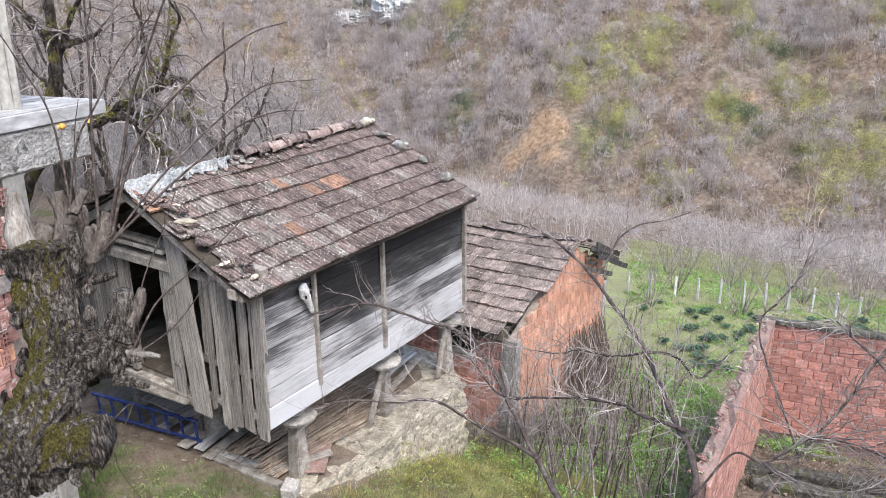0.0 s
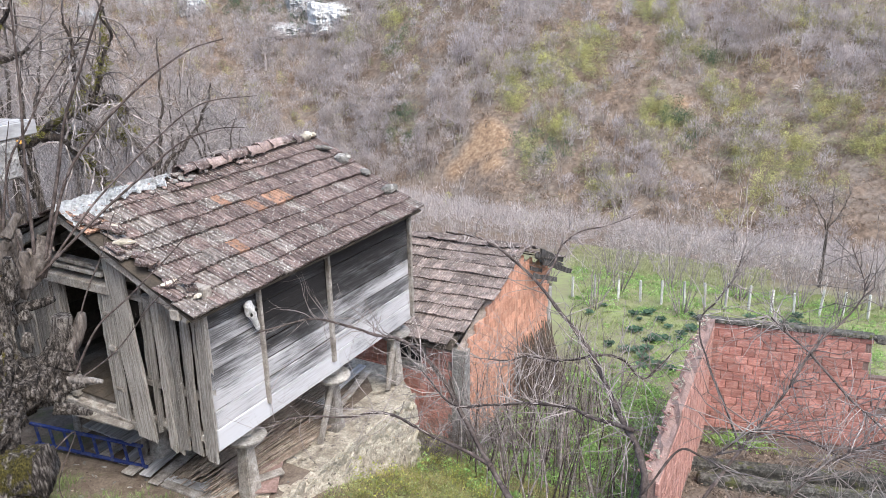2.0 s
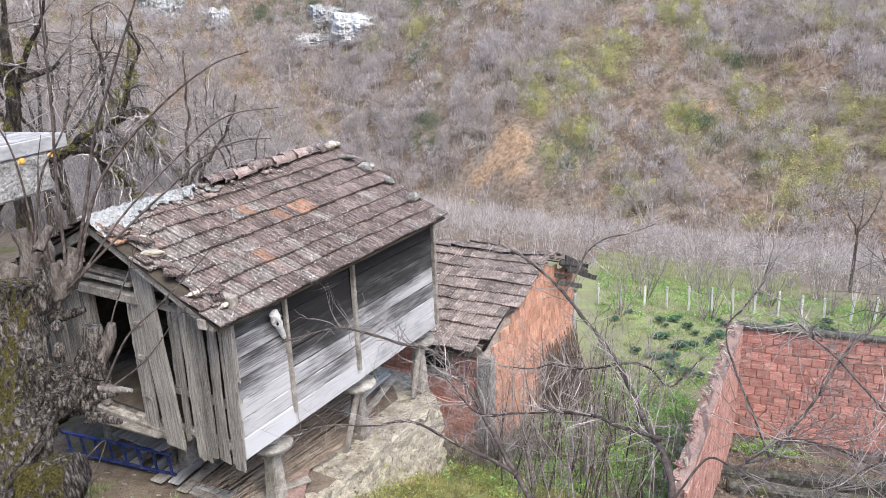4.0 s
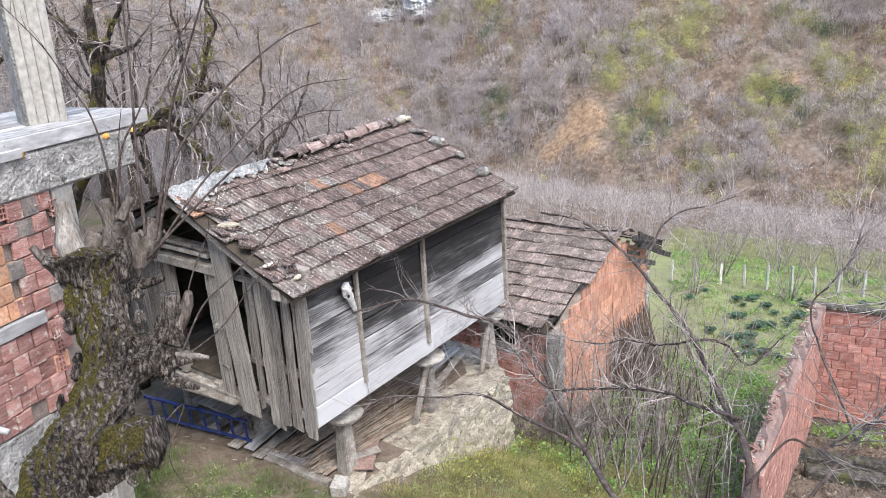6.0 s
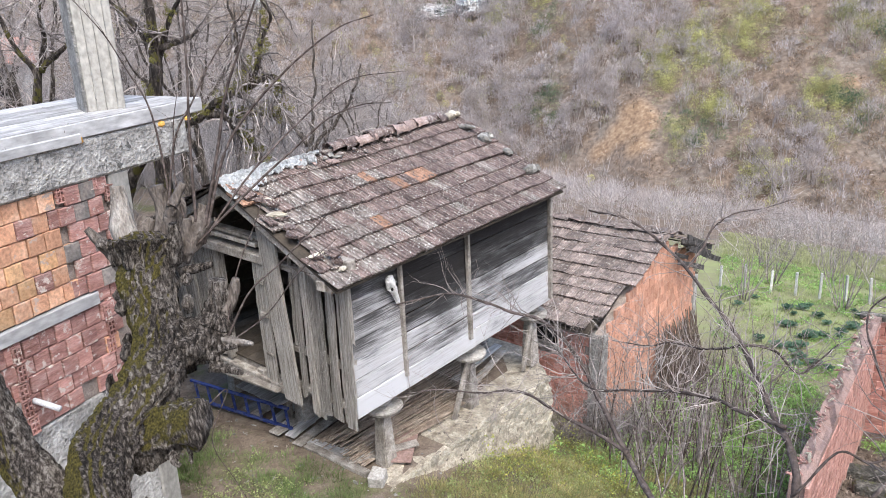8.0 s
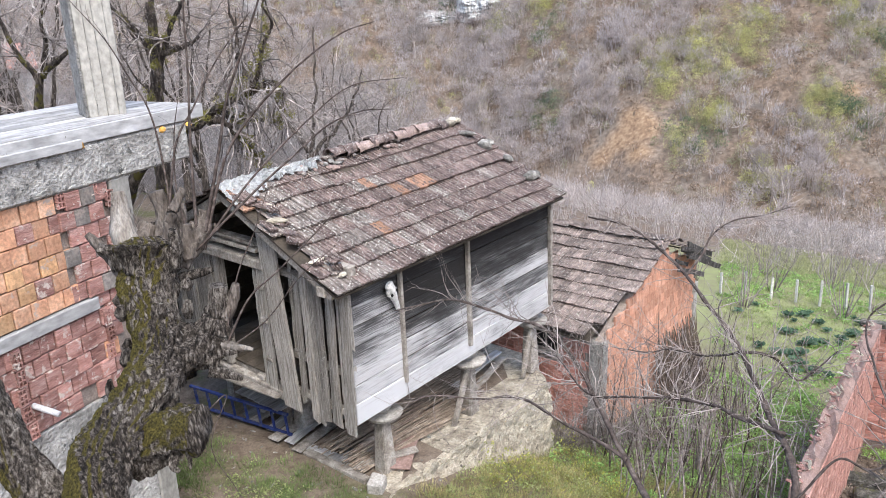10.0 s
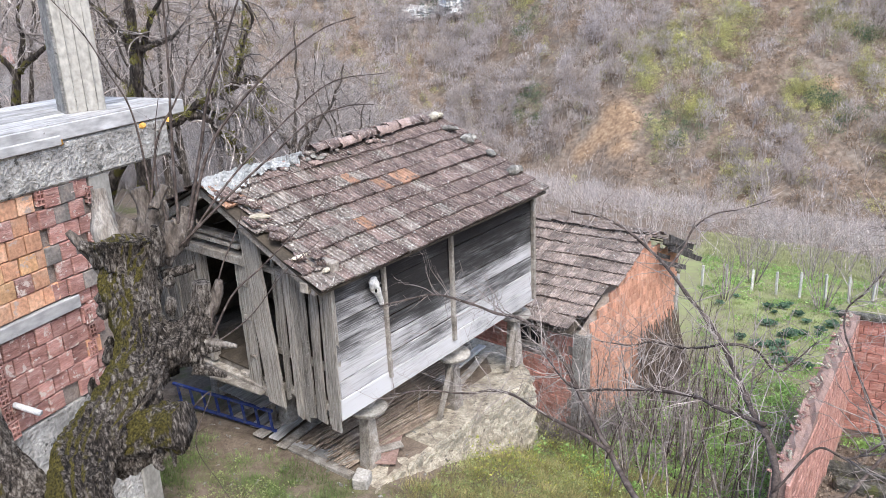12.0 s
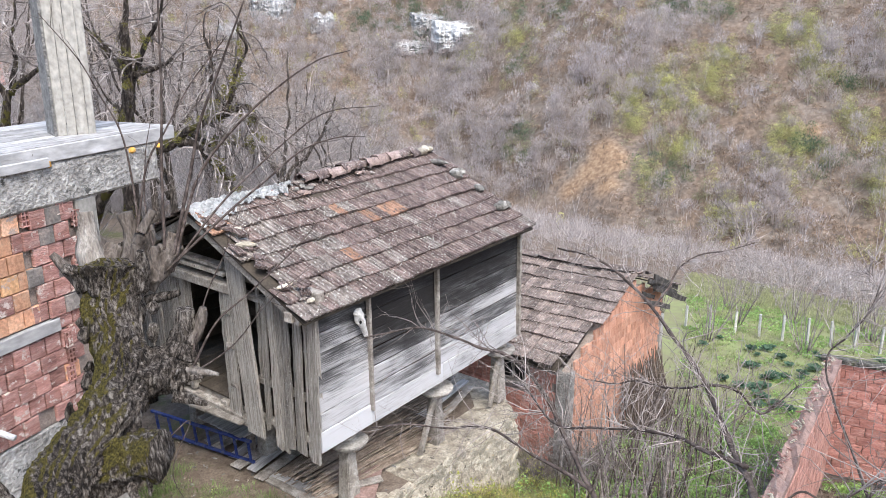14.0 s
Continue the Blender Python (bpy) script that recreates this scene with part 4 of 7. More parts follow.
def ridge_tiles(parent, x0, x1, y, z, n, materials, seed, skip=()):
    """Half-round ridge tiles with a raised collar, short, uneven and chipped."""
    rng = random.Random(seed)
    made = []
    for material in materials:
        v, f = [], []
        for a, r in ((0.0, 0.135), (0.055, 0.135), (0.06, 0.112), (0.40, 0.102)):
            for k in range(9):
                th = math.pi * (k / 8) * 1.1 - 0.05 * math.pi
                v.append((a + (0.02 * math.sin(k * 2.1) if a == 0.0 else 0), -r * math.cos(th), r * math.sin(th) * 0.85))
        for i in range(3):
            for k in range(8):
                f.append((i * 9 + k, i * 9 + k + 1, i * 9 + 10 + k, i * 9 + 9 + k))
        for k in range(9):
            p = v[k]
            v.append((p[0] + 0.004, p[1] * 0.86, p[2] * 0.86 - 0.004))
        for k in range(8):
            f.append((36 + k, 37 + k, k + 1, k))
        made.append(mesh_of("ridge_tile", v, f, material))
    for i in range(n):
        if i in skip:
            continue
        m = Matrix.Translation((x0 + (x1 - x0) * i / n, y + rng.uniform(-0.03, 0.03), z + rng.uniform(-0.02, 0.03)))
        m = m @ Euler((rng.uniform(-0.15, 0.15), rng.uniform(-0.13, 0.02), rng.uniform(-0.12, 0.12))).to_matrix().to_4x4() @ Matrix.Diagonal((rng.uniform(0.85, 1.1), 1, rng.uniform(0.9, 1.15), 1))
        piece("ridge_tile", rng.choice(made), parent, m)


ridge_tiles(barn, EAVE.x + 2.05, EAVE.x + ROOF_LEN - 0.40, RIDGE_Y, RIDGE_Z + 0.04, 10, (TILE, TILE, TILE_PINK), 3)
joined_slope(barn, TILE, Vector((EAVE.x + ROOF_LEN, 2 * RIDGE_Y - EAVE.y, EAVE.z)), Vector((-1, 0, 0)), Vector((0, -SLOPE_UP.y, SLOPE_UP.z)), 26, 8, ROOF_LEN / 26, slope_len / 8)
# broken tile ends and lumps of mortar along the ridge
rng = random.Random(17)
for k in range(34):
    x = EAVE.x + rng.uniform(0.1, 3.6)
    o = part("ridge_lump", rock_bm((rng.uniform(0.04, 0.11), rng.uniform(0.03, 0.06), rng.uniform(0.02, 0.05)), k + 5, 0.8, 1), rng.choice((STONE_DARK, TILE_LICHEN, TILE_PINK, TILE)), barn)
    s_ = rng.uniform(-0.34, 0.02)
    place(o, Matrix.Translation(Vector((x, RIDGE_Y, RIDGE_Z + 0.05)) + SLOPE_UP * s_) @ Euler((0.4, 0, rng.uniform(-0.6, 0.6))).to_matrix().to_4x4())
for k, (x, dz) in enumerate(((4.72, 0.10), (4.86, 0.07))):
    place(part("ridge_lump", rock_bm((0.09, 0.07, 0.06), 60 + k, 0.9, 2), STONE, barn, "pale lump of mortar at the ridge's end"), pose(x, RIDGE_Y - 0.02, RIDGE_Z + dz, 0, 0, 30 * k))


def on_roof(x, s, off=0.0):
    """A place on the granary's near slope, in the world: x along the eave, s metres up the slope."""
    p = Vector((x, EAVE.y, EAVE.z)) + SLOPE_UP * s + Vector((0, -SLOPE_UP.z, SLOPE_UP.y)) * off
    return GRANARY @ p


def roof_stones():
    for k, (x, s, size) in enumerate(((4.74, 0.66, (0.17, 0.10, 0.09)), (4.90, 0.64, (0.11, 0.08, 0.08)), (4.80, 1.22, (0.14, 0.10, 0.08)), (4.70, 1.72, (0.17, 0.12, 0.12)),
                                       (4.86, 1.74, (0.10, 0.09, 0.09)), (4.66, 2.14, (0.22, 0.09, 0.06)), (4.62, 2.52, (0.15, 0.09, 0.09)), (-0.12, 1.50, (0.15, 0.1, 0.06)),
                                       (-0.02, 1.80, (0.10, 0.08, 0.07)), (-0.18, 0.62, (0.13, 0.09, 0.04)), (-0.05, 0.25, (0.06, 0.05, 0.04)))):
        o = part("roof_stone", rock_bm(size, k + 2, 0.8), STONE_DARK if k < 6 else STONE)
        o.matrix_basis = Matrix.Translation(on_roof(x, s, 0.06)) @ pose(0, 0, 0, 20, 0, TURN + 20 * k)
        tagged(o, "lichen-spotted field stone weighing down the roof tiles", "stone", "stones on the roof")


roof_stones()


def plastic_sheet():
    """Crumpled white sheet over the broken end of the ridge."""
    b = bmesh.new()
    nx, ny = 110, 30
    g = []
    for i in range(nx):
        row = []
        u = i / (nx - 1)
        reach = (0.50 - 0.30 * step(0.10, 0.45, u)) * (1 - 0.55 * step(0.75, 1.0, u)) + 0.14 * noise.noise(Vector((i * 0.13, 2.2, 0))) + 0.06 * noise.noise(Vector((i * 0.45, 7.1, 0)))
        for j in range(ny):
            x, s = EAVE.x - 0.02 + 1.85 * u, slope_len + 0.12 - (max(reach, 0.06) + 0.12) * (1 - j / (ny - 1))
            off = 0.055 + 0.07 * abs(noise.noise(Vector((i * 0.11, j * 0.2, 1)))) + 0.04 * noise.noise(Vector((i * 0.27, j * 0.34, 5))) + 0.018 * noise.noise(Vector((i * 0.7, j * 0.8, 9)))
            p = Vector((x + 0.03 * noise.noise(Vector((j * 0.3, i * 0.1, 4))), EAVE.y, EAVE.z)) + SLOPE_UP * s + Vector((0, -SLOPE_UP.z, SLOPE_UP.y)) * off
            if s > slope_len:
                p.z -= 0.7 * (s - slope_len)
            row.append(b.verts.new(p))
        g.append(row)
    for i in range(nx - 1):
        for j in range(ny - 1):
            b.faces.new((g[i][j], g[i + 1][j], g[i + 1][j + 1], g[i][j + 1]))
    bmesh.ops.solidify(b, geom=b.faces[:], thickness=0.006)
    o = part("plastic_sheet", b, PLASTIC)
    o.matrix_basis = GRANARY.copy()
    tagged(o, "crumpled white plastic sheet patching the tiled ridge", "plastic sheet")


plastic_sheet()


def bone_ornament():
    """A bleached animal skull, broad above with deep hollows, tapering to a narrow end."""
    b = bmesh.new()
    rings = []
    rows_ = ((0.0, 0.028, 0.025), (0.04, 0.045, 0.035), (0.12, 0.048, 0.042), (0.22, 0.055, 0.055), (0.30, 0.075, 0.07), (0.36, 0.105, 0.075), (0.41, 0.098, 0.075), (0.46, 0.075, 0.07), (0.51, 0.085, 0.055), (0.54, 0.05, 0.03))
    for z, w, d in rows_:
        ring = []
        for k in range(20):
            a = 2 * math.pi * k / 20
            q = Vector((w * math.cos(a), d * math.sin(a) - 0.05, z))
            for x, zz, r in ((-0.062, 0.37, 0.042), (0.062, 0.37, 0.042), (-0.016, 0.07, 0.026), (0.016, 0.07, 0.026), (0.0, 0.18, 0.02)):
                h = math.hypot(q.x - x, q.z - zz) / r
                if q.y < -0.05 and h < 1.3:
                    q.y += 0.06 * max(0.0, 1.3 - h)
            ring.append(b.verts.new(q))
        rings.append(ring)
    for r, s in zip(rings, rings[1:]):
        for k in range(20):
            b.faces.new((r[k], r[(k + 1) % 20], s[(k + 1) % 20], s[k]))
    b.faces.new(rings[0][::-1])
    b.faces.new(rings[-1])
    # black lenses paint in the shade of the two eye sockets
    for x in (-0.07, 0.07):
        bmesh.ops.create_icosphere(b, subdivisions=2, radius=0.028, matrix=Matrix.Translation((x * 0.9, -0.115, 0.37)) @ Matrix.Diagonal((0.9, 0.5, 1.1, 1)))
    b.faces.ensure_lookup_table()
    dark = [f for f in b.faces if len(f.verts) == 3]
    for f in dark:
        f.material_index = 1
    o = part("bone_ornament", b, BONE)
    o.data.materials.append(BLACK)
    o.matrix_basis = GRANARY @ pose(0.885, -0.045, SILL + 1.38, 5, -24, 0) @ Matrix.Diagonal((0.85, 0.85, 0.95, 1))
    tagged(o, "bleached white animal skull hung on the plank wall", "ornament")


bone_ornament()


def ladder():
    t = thing("ladder", GRANARY @ pose(0.34, 1.98, 0.10, -5, 0, 100), "blue painted metal ladder lying on its side", "ladder")
    for z in (0.0, 0.38):
        part("rail", box_bm(-0.04, 2.12, -0.025, 0.025, z - 0.022, z + 0.022, 0.006), BLUE_PAINT, t)
    for k in range(8):
        x = 0.03 + k * 0.285
        part("rung", box_bm(x - 0.016, x + 0.016, -0.02, 0.02, 0.022, 0.358, 0.005), BLUE_PAINT, t)


ladder()


def stalk_pile():
    rng = random.Random(5)
    v, f = [], []
    for k in range(230):
        u, w = rng.uniform(0.25, 1.0), rng.random()
        y = 0.35 + 1.15 * w + 0.05 * rng.random()
        z = 0.02 + (0.36 * (1 - abs(2 * w - 1)) + 0.04) * rng.random()
        ln = rng.uniform(1.4, 2.9)
        dy = rng.uniform(-0.25, 0.1)
        r = rng.uniform(0.006, 0.016)
        tube_into(v, f, [(u, y, z), (u + ln * 0.5, y + dy * 0.5, z + rng.uniform(-0.01, 0.03)), (u + ln, y + dy, z)], [r, r, r * 0.6], 5)
    o = new("stalk_pile", mesh_of("stalk_pile", v, f, STALK))
    o.matrix_basis = GRANARY.copy()
    tagged(o, "heap of long dry sticks stored under the granary", "stick pile", kind="stuff")
    for k, (x, y, a, ln, w) in enumerate(((0.15, 1.5, 6, 1.9, 0.2), (0.22, 1.75, 10, 1.7, 0.2), (0.1, 2.0, 3, 1.9, 0.22), (0.3, 2.3, 12, 1.6, 0.2), (0.25, 0.55, -30, 1.1, 0.16), (0.35, 0.8, -22, 1.0, 0.15),
                                            (2.9, 0.35, 12, 1.6, 0.14), (3.1, 0.75, 5, 1.5, 0.16), (0.2, 2.7, 2, 1.6, 0.2), (0.3, 3.0, -3, 1.6, 0.2))):
        o = part("loose_plank", box_bm(0, ln, 0, w, 0, 0.03, 0.005, 0.006), WOOD_X if k % 2 else WOOD_GREY)
        o.matrix_basis = GRANARY @ pose(x, y, 0.035 + 0.015 * (k % 3), 0, -1, a)
        tagged(o, "grey weathered plank lying under the granary", "plank", "planks under the granary")
    for k in range(7):
        o = part("stored_board", box_bm(0, 0.62 + 0.05 * (k % 3), 0, 0.15, 0, 0.03, 0.005, 0.006), WOOD_X)
        o.matrix_basis = GRANARY @ pose(0.26, 2.12 + k * 0.157, 0.48, 0, 0, 3)
        tagged(o, "pale grey board laid across under the floor", "board", "boards under the floor")
    for y in (2.25, 2.9):
        o = part("trestle", box_bm(0.50, 0.60, y - 0.05, y + 0.05, -0.02, 0.48, 0.01), WOOD_GREY)
        o.matrix_basis = GRANARY.copy()
        tagged(o, "grey timber prop under the stored boards", "prop", "props under the boards")
    for k, (x, y, ln, w, a) in enumerate(((0.36, 0.20, 1.3, 0.13, 92), (0.56, 0.45, 1.1, 0.16, 97), (0.70, 0.55, 1.0, 0.12, 84))):
        o = part("edging_board", box_bm(0, ln, 0, w, -0.02, 0.045 - 0.006 * k, 0.008, 0.010), WOOD_X if k % 2 else WOOD_GREY)
        o.matrix_basis = GRANARY @ pose(x, y, 0.01, 0, 0, a)
        tagged(o, "sandy grey board edging the granary's earth floor", "board", "boards edging the floor")
    o = part("clay_slab", box_bm(0, 0.85, 0, 0.42, 0, 0.035, 0.005, 0.012), surf("worn_red_slab", [(0.24, 0.15, 0.125), (0.36, 0.25, 0.215)], 6.0, fine=30, bump=0.4))
    o.matrix_basis = GRANARY @ pose(0.84, -0.15, 0.03, 0, 0, 33)
    tagged(o, "worn reddish slab lying on the terrace", "slab")
    o = part("stone_block", box_bm(-0.14, 0.14, -0.11, 0.11, -0.02, 0.17, 0.02, 0.015), STONE_CAP)
    o.matrix_basis = GRANARY @ pose(0.27, -0.02, -0.02, 0, 0, 25)
    tagged(o, "squared pale stone block at the foot of a post", "stone block")


stalk_pile()


def braces():
    for x, dx in ((2.72, -0.55), (4.56, -0.42)):
        b = board_bm(0.98, 0.09, 0.06, 0.006, 5, 0.01, 7)
        o = part("brace", b, WOOD_GREY, barn, "diagonal strut")
        place(o, pose(x + dx, 0.10, 0.0, 0, math.degrees(math.atan2(-dx - 0.12, 0.92)), 0))


braces()

# ---- rubble retaining wall under the granary ----
terrace = thing("retaining_wall", pose(CORNER.x, CORNER.y, YARD, 0, 0, TURN), "rubble stone retaining wall holding the granary terrace", "retaining wall", kind="structure")
b = bmesh.new()
prof = [(0.3, -0.15), (1.2, -0.35), (2.3, -0.65), (3.4, -1.05), (4.32, -1.95)]
top = [b.verts.new((x, -0.27, 0.0)) for x, _ in prof]
bot = [b.verts.new((x, -0.36 - 0.08 * abs(z), z)) for x, z in prof]
bk = [b.verts.new((x, 0.15, 0.0)) for x, _ in prof]
bb = [b.verts.new((x, 0.15, z)) for x, z in prof]
for i in range(len(prof) - 1):
    b.faces.new((bot[i], bot[i + 1], top[i + 1], top[i]))
    b.faces.new((top[i], top[i + 1], bk[i + 1], bk[i]))
    b.faces.new((bk[i], bk[i + 1], bb[i + 1], bb[i]))
b.faces.new((bot[-1], bb[-1], bk[-1], top[-1]))
part("wall_core", b, LIME, terrace)
b = bmesh.new()
plan = ((4.32, -0.31), (5.08, 0.53), (5.08, 4.5), (4.6, 4.5), (4.5, 0.8), (3.7, 0.0))
lo = [b.verts.new((x, y, -2.2)) for x, y in plan]
hi = [b.verts.new((x, y, 0.012)) for x, y in plan]
for i in range(6):
    b.faces.new((lo[i], lo[(i + 1) % 6], hi[(i + 1) % 6], hi[i]))
b.faces.new((hi[0], hi[1], hi[4], hi[5]))
b.faces.new((hi[1], hi[2], hi[3], hi[4]))
part("wall_core", b, LIME, terrace)

part("lime_bed", box_bm(1.55, 4.30, -0.265, 0.42, -0.06, 0.014, 0.012, 0.02), LIME, terrace, "pale lime and pebbles along the terrace edge")

# ---- the brick shed ----
SHED = pose(2.835, 13.71, -2.4, 0, 0, TURN)
shed = thing("brick_shed", SHED, "small orange brick shed with a sagging clay tile roof", "shed")


def gable_top(x):
    return 2.14 + (x * 0.44 if x < 2.55 else 1.122 - (x - 2.55) * 0.40)


b = bmesh.new()
pts = [(0.02, -0.4), (4.48, -0.8), (4.48, gable_top(4.48) + 0.05), (2.55, gable_top(2.55) + 0.10), (0.02, 2.12)]
fr = [b.verts.new((x, 0.045, z)) for x, z in pts]
re = [b.verts.new((x, 0.2, z)) for x, z in pts]
b.faces.new(fr)
b.faces.new(re[::-1])
for i in range(5):
    b.faces.new((fr[i], re[i], re[(i + 1) % 5], fr[(i + 1) % 5]))
bmesh.ops.recalc_face_normals(b, faces=b.faces[:])
part("gable_wall", b, MORTAR, shed)
WIN = (1.04, 1.66, 1.58, 2.02)
for y0, y1, z0, z1 in ((0.2, WIN[0], -0.3, 2.1), (WIN[1], 4.0, -0.3, 2.1), (WIN[0], WIN[1], -0.3, WIN[2]), (WIN[0], WIN[1], WIN[3], 2.1)):
    part("side_wall", box_bm(0.045, 0.2, y0, y1, z0, z1, 0), MORTAR, shed)
part("back_wall", box_bm(0.2, 4.4, 3.8, 4.0, -0.6, 2.1, 0), MORTAR, shed)
part("far_wall", box_bm(4.25, 4.45, 0.2, 3.8, -0.8, 1.95, 0), MORTAR, shed)
part("floor", box_bm(0.2, 4.25, 0.2, 3.8, -0.3, -0.1, 0), MORTAR, shed)
part("corner_column", box_bm(-0.02, 0.2, -0.012, 0.30, -0.4, 2.12, 0.015, 0.006), CONCRETE, shed, "grey concrete corner column")
part("corner_column", box_bm(4.46, 4.62, -0.02, 0.2, -0.9, 2.0, 0.015, 0.006), CONCRETE_PALE, shed, "pale concrete corner column")
# black panel stands in for the unlit interior behind the frame
win = part("window", box_bm(0.10, 0.13, WIN[0], WIN[1], WIN[2], WIN[3], 0), BLACK, shed, "small dark window")
for y0, y1, z0, z1 in ((WIN[0], WIN[1], WIN[2], WIN[2] + 0.04), (WIN[0], WIN[1], WIN[3] - 0.04, WIN[3]), (WIN[0], WIN[0] + 0.04, WIN[2] + 0.04, WIN[3] - 0.04),
                       (WIN[1] - 0.04, WIN[1], WIN[2] + 0.04, WIN[3] - 0.04), (1.34, 1.37, WIN[2] + 0.04, WIN[3] - 0.04)):
    part("window_frame", box_bm(0.05, 0.098, y0, y1, z0, z1, 0.004), WOOD_GREY, win)
part("window_sill", box_bm(-0.04, 0.1, WIN[0] - 0.05, WIN[1] + 0.05, WIN[2] - 0.06, WIN[2], 0.006), CONCRETE, win)
S_EAVE = Vector((-0.30, 0.16, 2.24))
S_RIDGE = Vector((2.55, 0.16, 3.50))
s_up = (S_RIDGE - S_EAVE)
s_len = s_up.length
s_up.normalize()
b = bmesh.new()
for x0, z0, x1, z1 in ((S_EAVE.x + 0.04, S_EAVE.z, S_RIDGE.x, S_RIDGE.z), (S_RIDGE.x, S_RIDGE.z, 5.15, 2.58)):
    q = [b.verts.new(p) for p in ((x0, 0.18, z0 - 0.05), (x0, 4.3, z0 - 0.05), (x1, 4.3, z1 - 0.05), (x1, 0.18, z1 - 0.05))]
    w = [b.verts.new(p.co + Vector((0, 0, 0.025))) for p in q]
    b.faces.new(q)
    b.faces.new(w[::-1])
    for i in range(4):
        b.faces.new((q[i], w[i], w[(i + 1) % 4], q[(i + 1) % 4]))
bmesh.ops.recalc_face_normals(b, faces=b.faces[:])
part("roof_boarding", b, WOOD_INSIDE, shed)
joined_slope(shed, TILE_SHED, Vector((5.25, -0.12, 2.56)), Vector((0, 1, 0)), Vector((S_RIDGE.x - 5.25, 0, S_RIDGE.z - 2.56)).normalized(), 21, 9, 0.207, 0.31)
rng = random.Random(19)
for k in range(13):
    o = part("broken_rafter_board", board_bm(rng.uniform(0.6, 1.9), rng.uniform(0.06, 0.14), 0.028, 0.012, 6, 0.06, 70 + k), WOOD_DARK, shed, "dark broken roof board")
    place(o, Matrix.Translation((2.75 + rng.uniform(0, 1.1), rng.uniform(-0.42, -0.06), 0)) @ Matrix.Translation((0, 0, 3.38 - 0.035 * k)) @ Euler((0, math.radians(90 + 23 + rng.uniform(-4, 4)), rng.uniform(-0.16, 0.16))).to_matrix().to_4x4())
for k in range(9):
    o = part("loose_tile", rock_bm((rng.uniform(0.08, 0.17), rng.uniform(0.06, 0.1), 0.03), 80 + k, 0.8, 1), TILE_PINK if k % 3 == 0 else TILE_SHED, shed, "slipped tile end at the broken verge")
    place(o, pose(2.2 + 0.14 * k, rng.uniform(-0.2, 0.1), 3.58 - 0.035 * max(0, k - 2) + rng.uniform(0, 0.05), rng.uniform(-20, 20), rng.uniform(0, 30), rng.uniform(0, 180)))


def cane_bundle():
    """Tall dry canes leaning on the shed's gable."""
    rng = random.Random(8)
    v, f = [], []
    for k in range(320):
        x = rng.uniform(2.35, 4.3)
        h = rng.uniform(1.3, 2.1)
        y0 = rng.uniform(-0.75, -0.2)
        lean = rng.uniform(-0.12, 0.12)
        z0 = -0.45 - 0.1 * x
        r = rng.uniform(0.008, 0.02)
        x = 2.3 + 2.1 * k / 320
        tube_into(v, f, [(x, y0, z0), (x + lean * 0.5, y0 * 0.5 - 0.05, z0 + h * 0.55), (x + lean, -0.04 - 0.06 * rng.random(), z0 + h)], [r, r * 0.9, r * 0.5], 5)
    o = new("cane_bundle", mesh_of("cane_bundle", v, f, CANE))
    o.matrix_basis = SHED.copy()
    tagged(o, "bundle of tall dry canes leaning on the brick shed", "canes", kind="stuff")


cane_bundle()

# ---- the roofless brick enclosure in the garden ----
PEN = Vector((7.955, 13.846, 0))
pen = thing("brick_enclosure", pose(PEN.x, PEN.y, -2.56, 0, 0, -28), "roofless enclosure of red hollow brick with broken wall tops", "brick wall", kind="structure")
# back wall: local x runs from the corner to the end
part("back_wall", box_bm(0.0, 3.25, 0.045, 0.18, -0.5, 2.46, 0), MORTAR_PINK, pen)
part("back_wall", box_bm(3.25, 7.0, 0.045, 0.18, -0.5, 1.62, 0), MORTAR_PINK, pen)
part("wall_coping", box_bm(-0.1, 3.3, -0.02, 0.22, 2.46, 2.54, 0.02, 0.015), COPING, pen, "mossy grey concrete coping")
part("cap_beam", box_bm(3.3, 7.0, -0.02, 0.2, 2.36, 2.5, 0.02, 0.01), COPING, pen, "concrete beam past the broken wall end")
side = thing("enclosure_side_wall", pose(PEN.x, PEN.y, -2.56, 0, 0, 54 + 180), "side wall of the enclosure with a crumbling rubble top", "brick wall", kind="structure")
# local x runs from the corner towards the yard
b = bmesh.new()
rng = random.Random(11)
n = 24
tp, bt = [], []
for i in range(n + 1):
    x = 5.9 * i / n
    t = 2.55 - 0.25 * step(2.5, 5.9, x) + rng.uniform(-0.05, 0.05)
    g = -0.4 + 0.12 * x
    tp.append([b.verts.new((x, y, t + rng.uniform(-0.05, 0.05))) for y in (0.02, 0.10, 0.19, 0.27)])
    bt.append([b.verts.new((x, 0.02, g)), b.verts.new((x, 0.27, g))])
for i in range(n):
    for k in range(3):
        b.faces.new((tp[i][k], tp[i + 1][k], tp[i + 1][k + 1], tp[i][k + 1]))
    b.faces.new((bt[i][0], bt[i + 1][0], tp[i + 1][0], tp[i][0]))
    b.faces.new((bt[i + 1][1], bt[i][1], tp[i][3], tp[i + 1][3]))
b.faces.new((bt[n][0], bt[n][1], tp[n][3], tp[n][2], tp[n][1], tp[n][0]))
b.faces.new((bt[0][1], bt[0][0], tp[0][0], tp[0][1], tp[0][2], tp[0][3]))
bmesh.ops.recalc_face_normals(b, faces=b.faces[:])
part("wall_core", b, MORTAR_PINK, side)
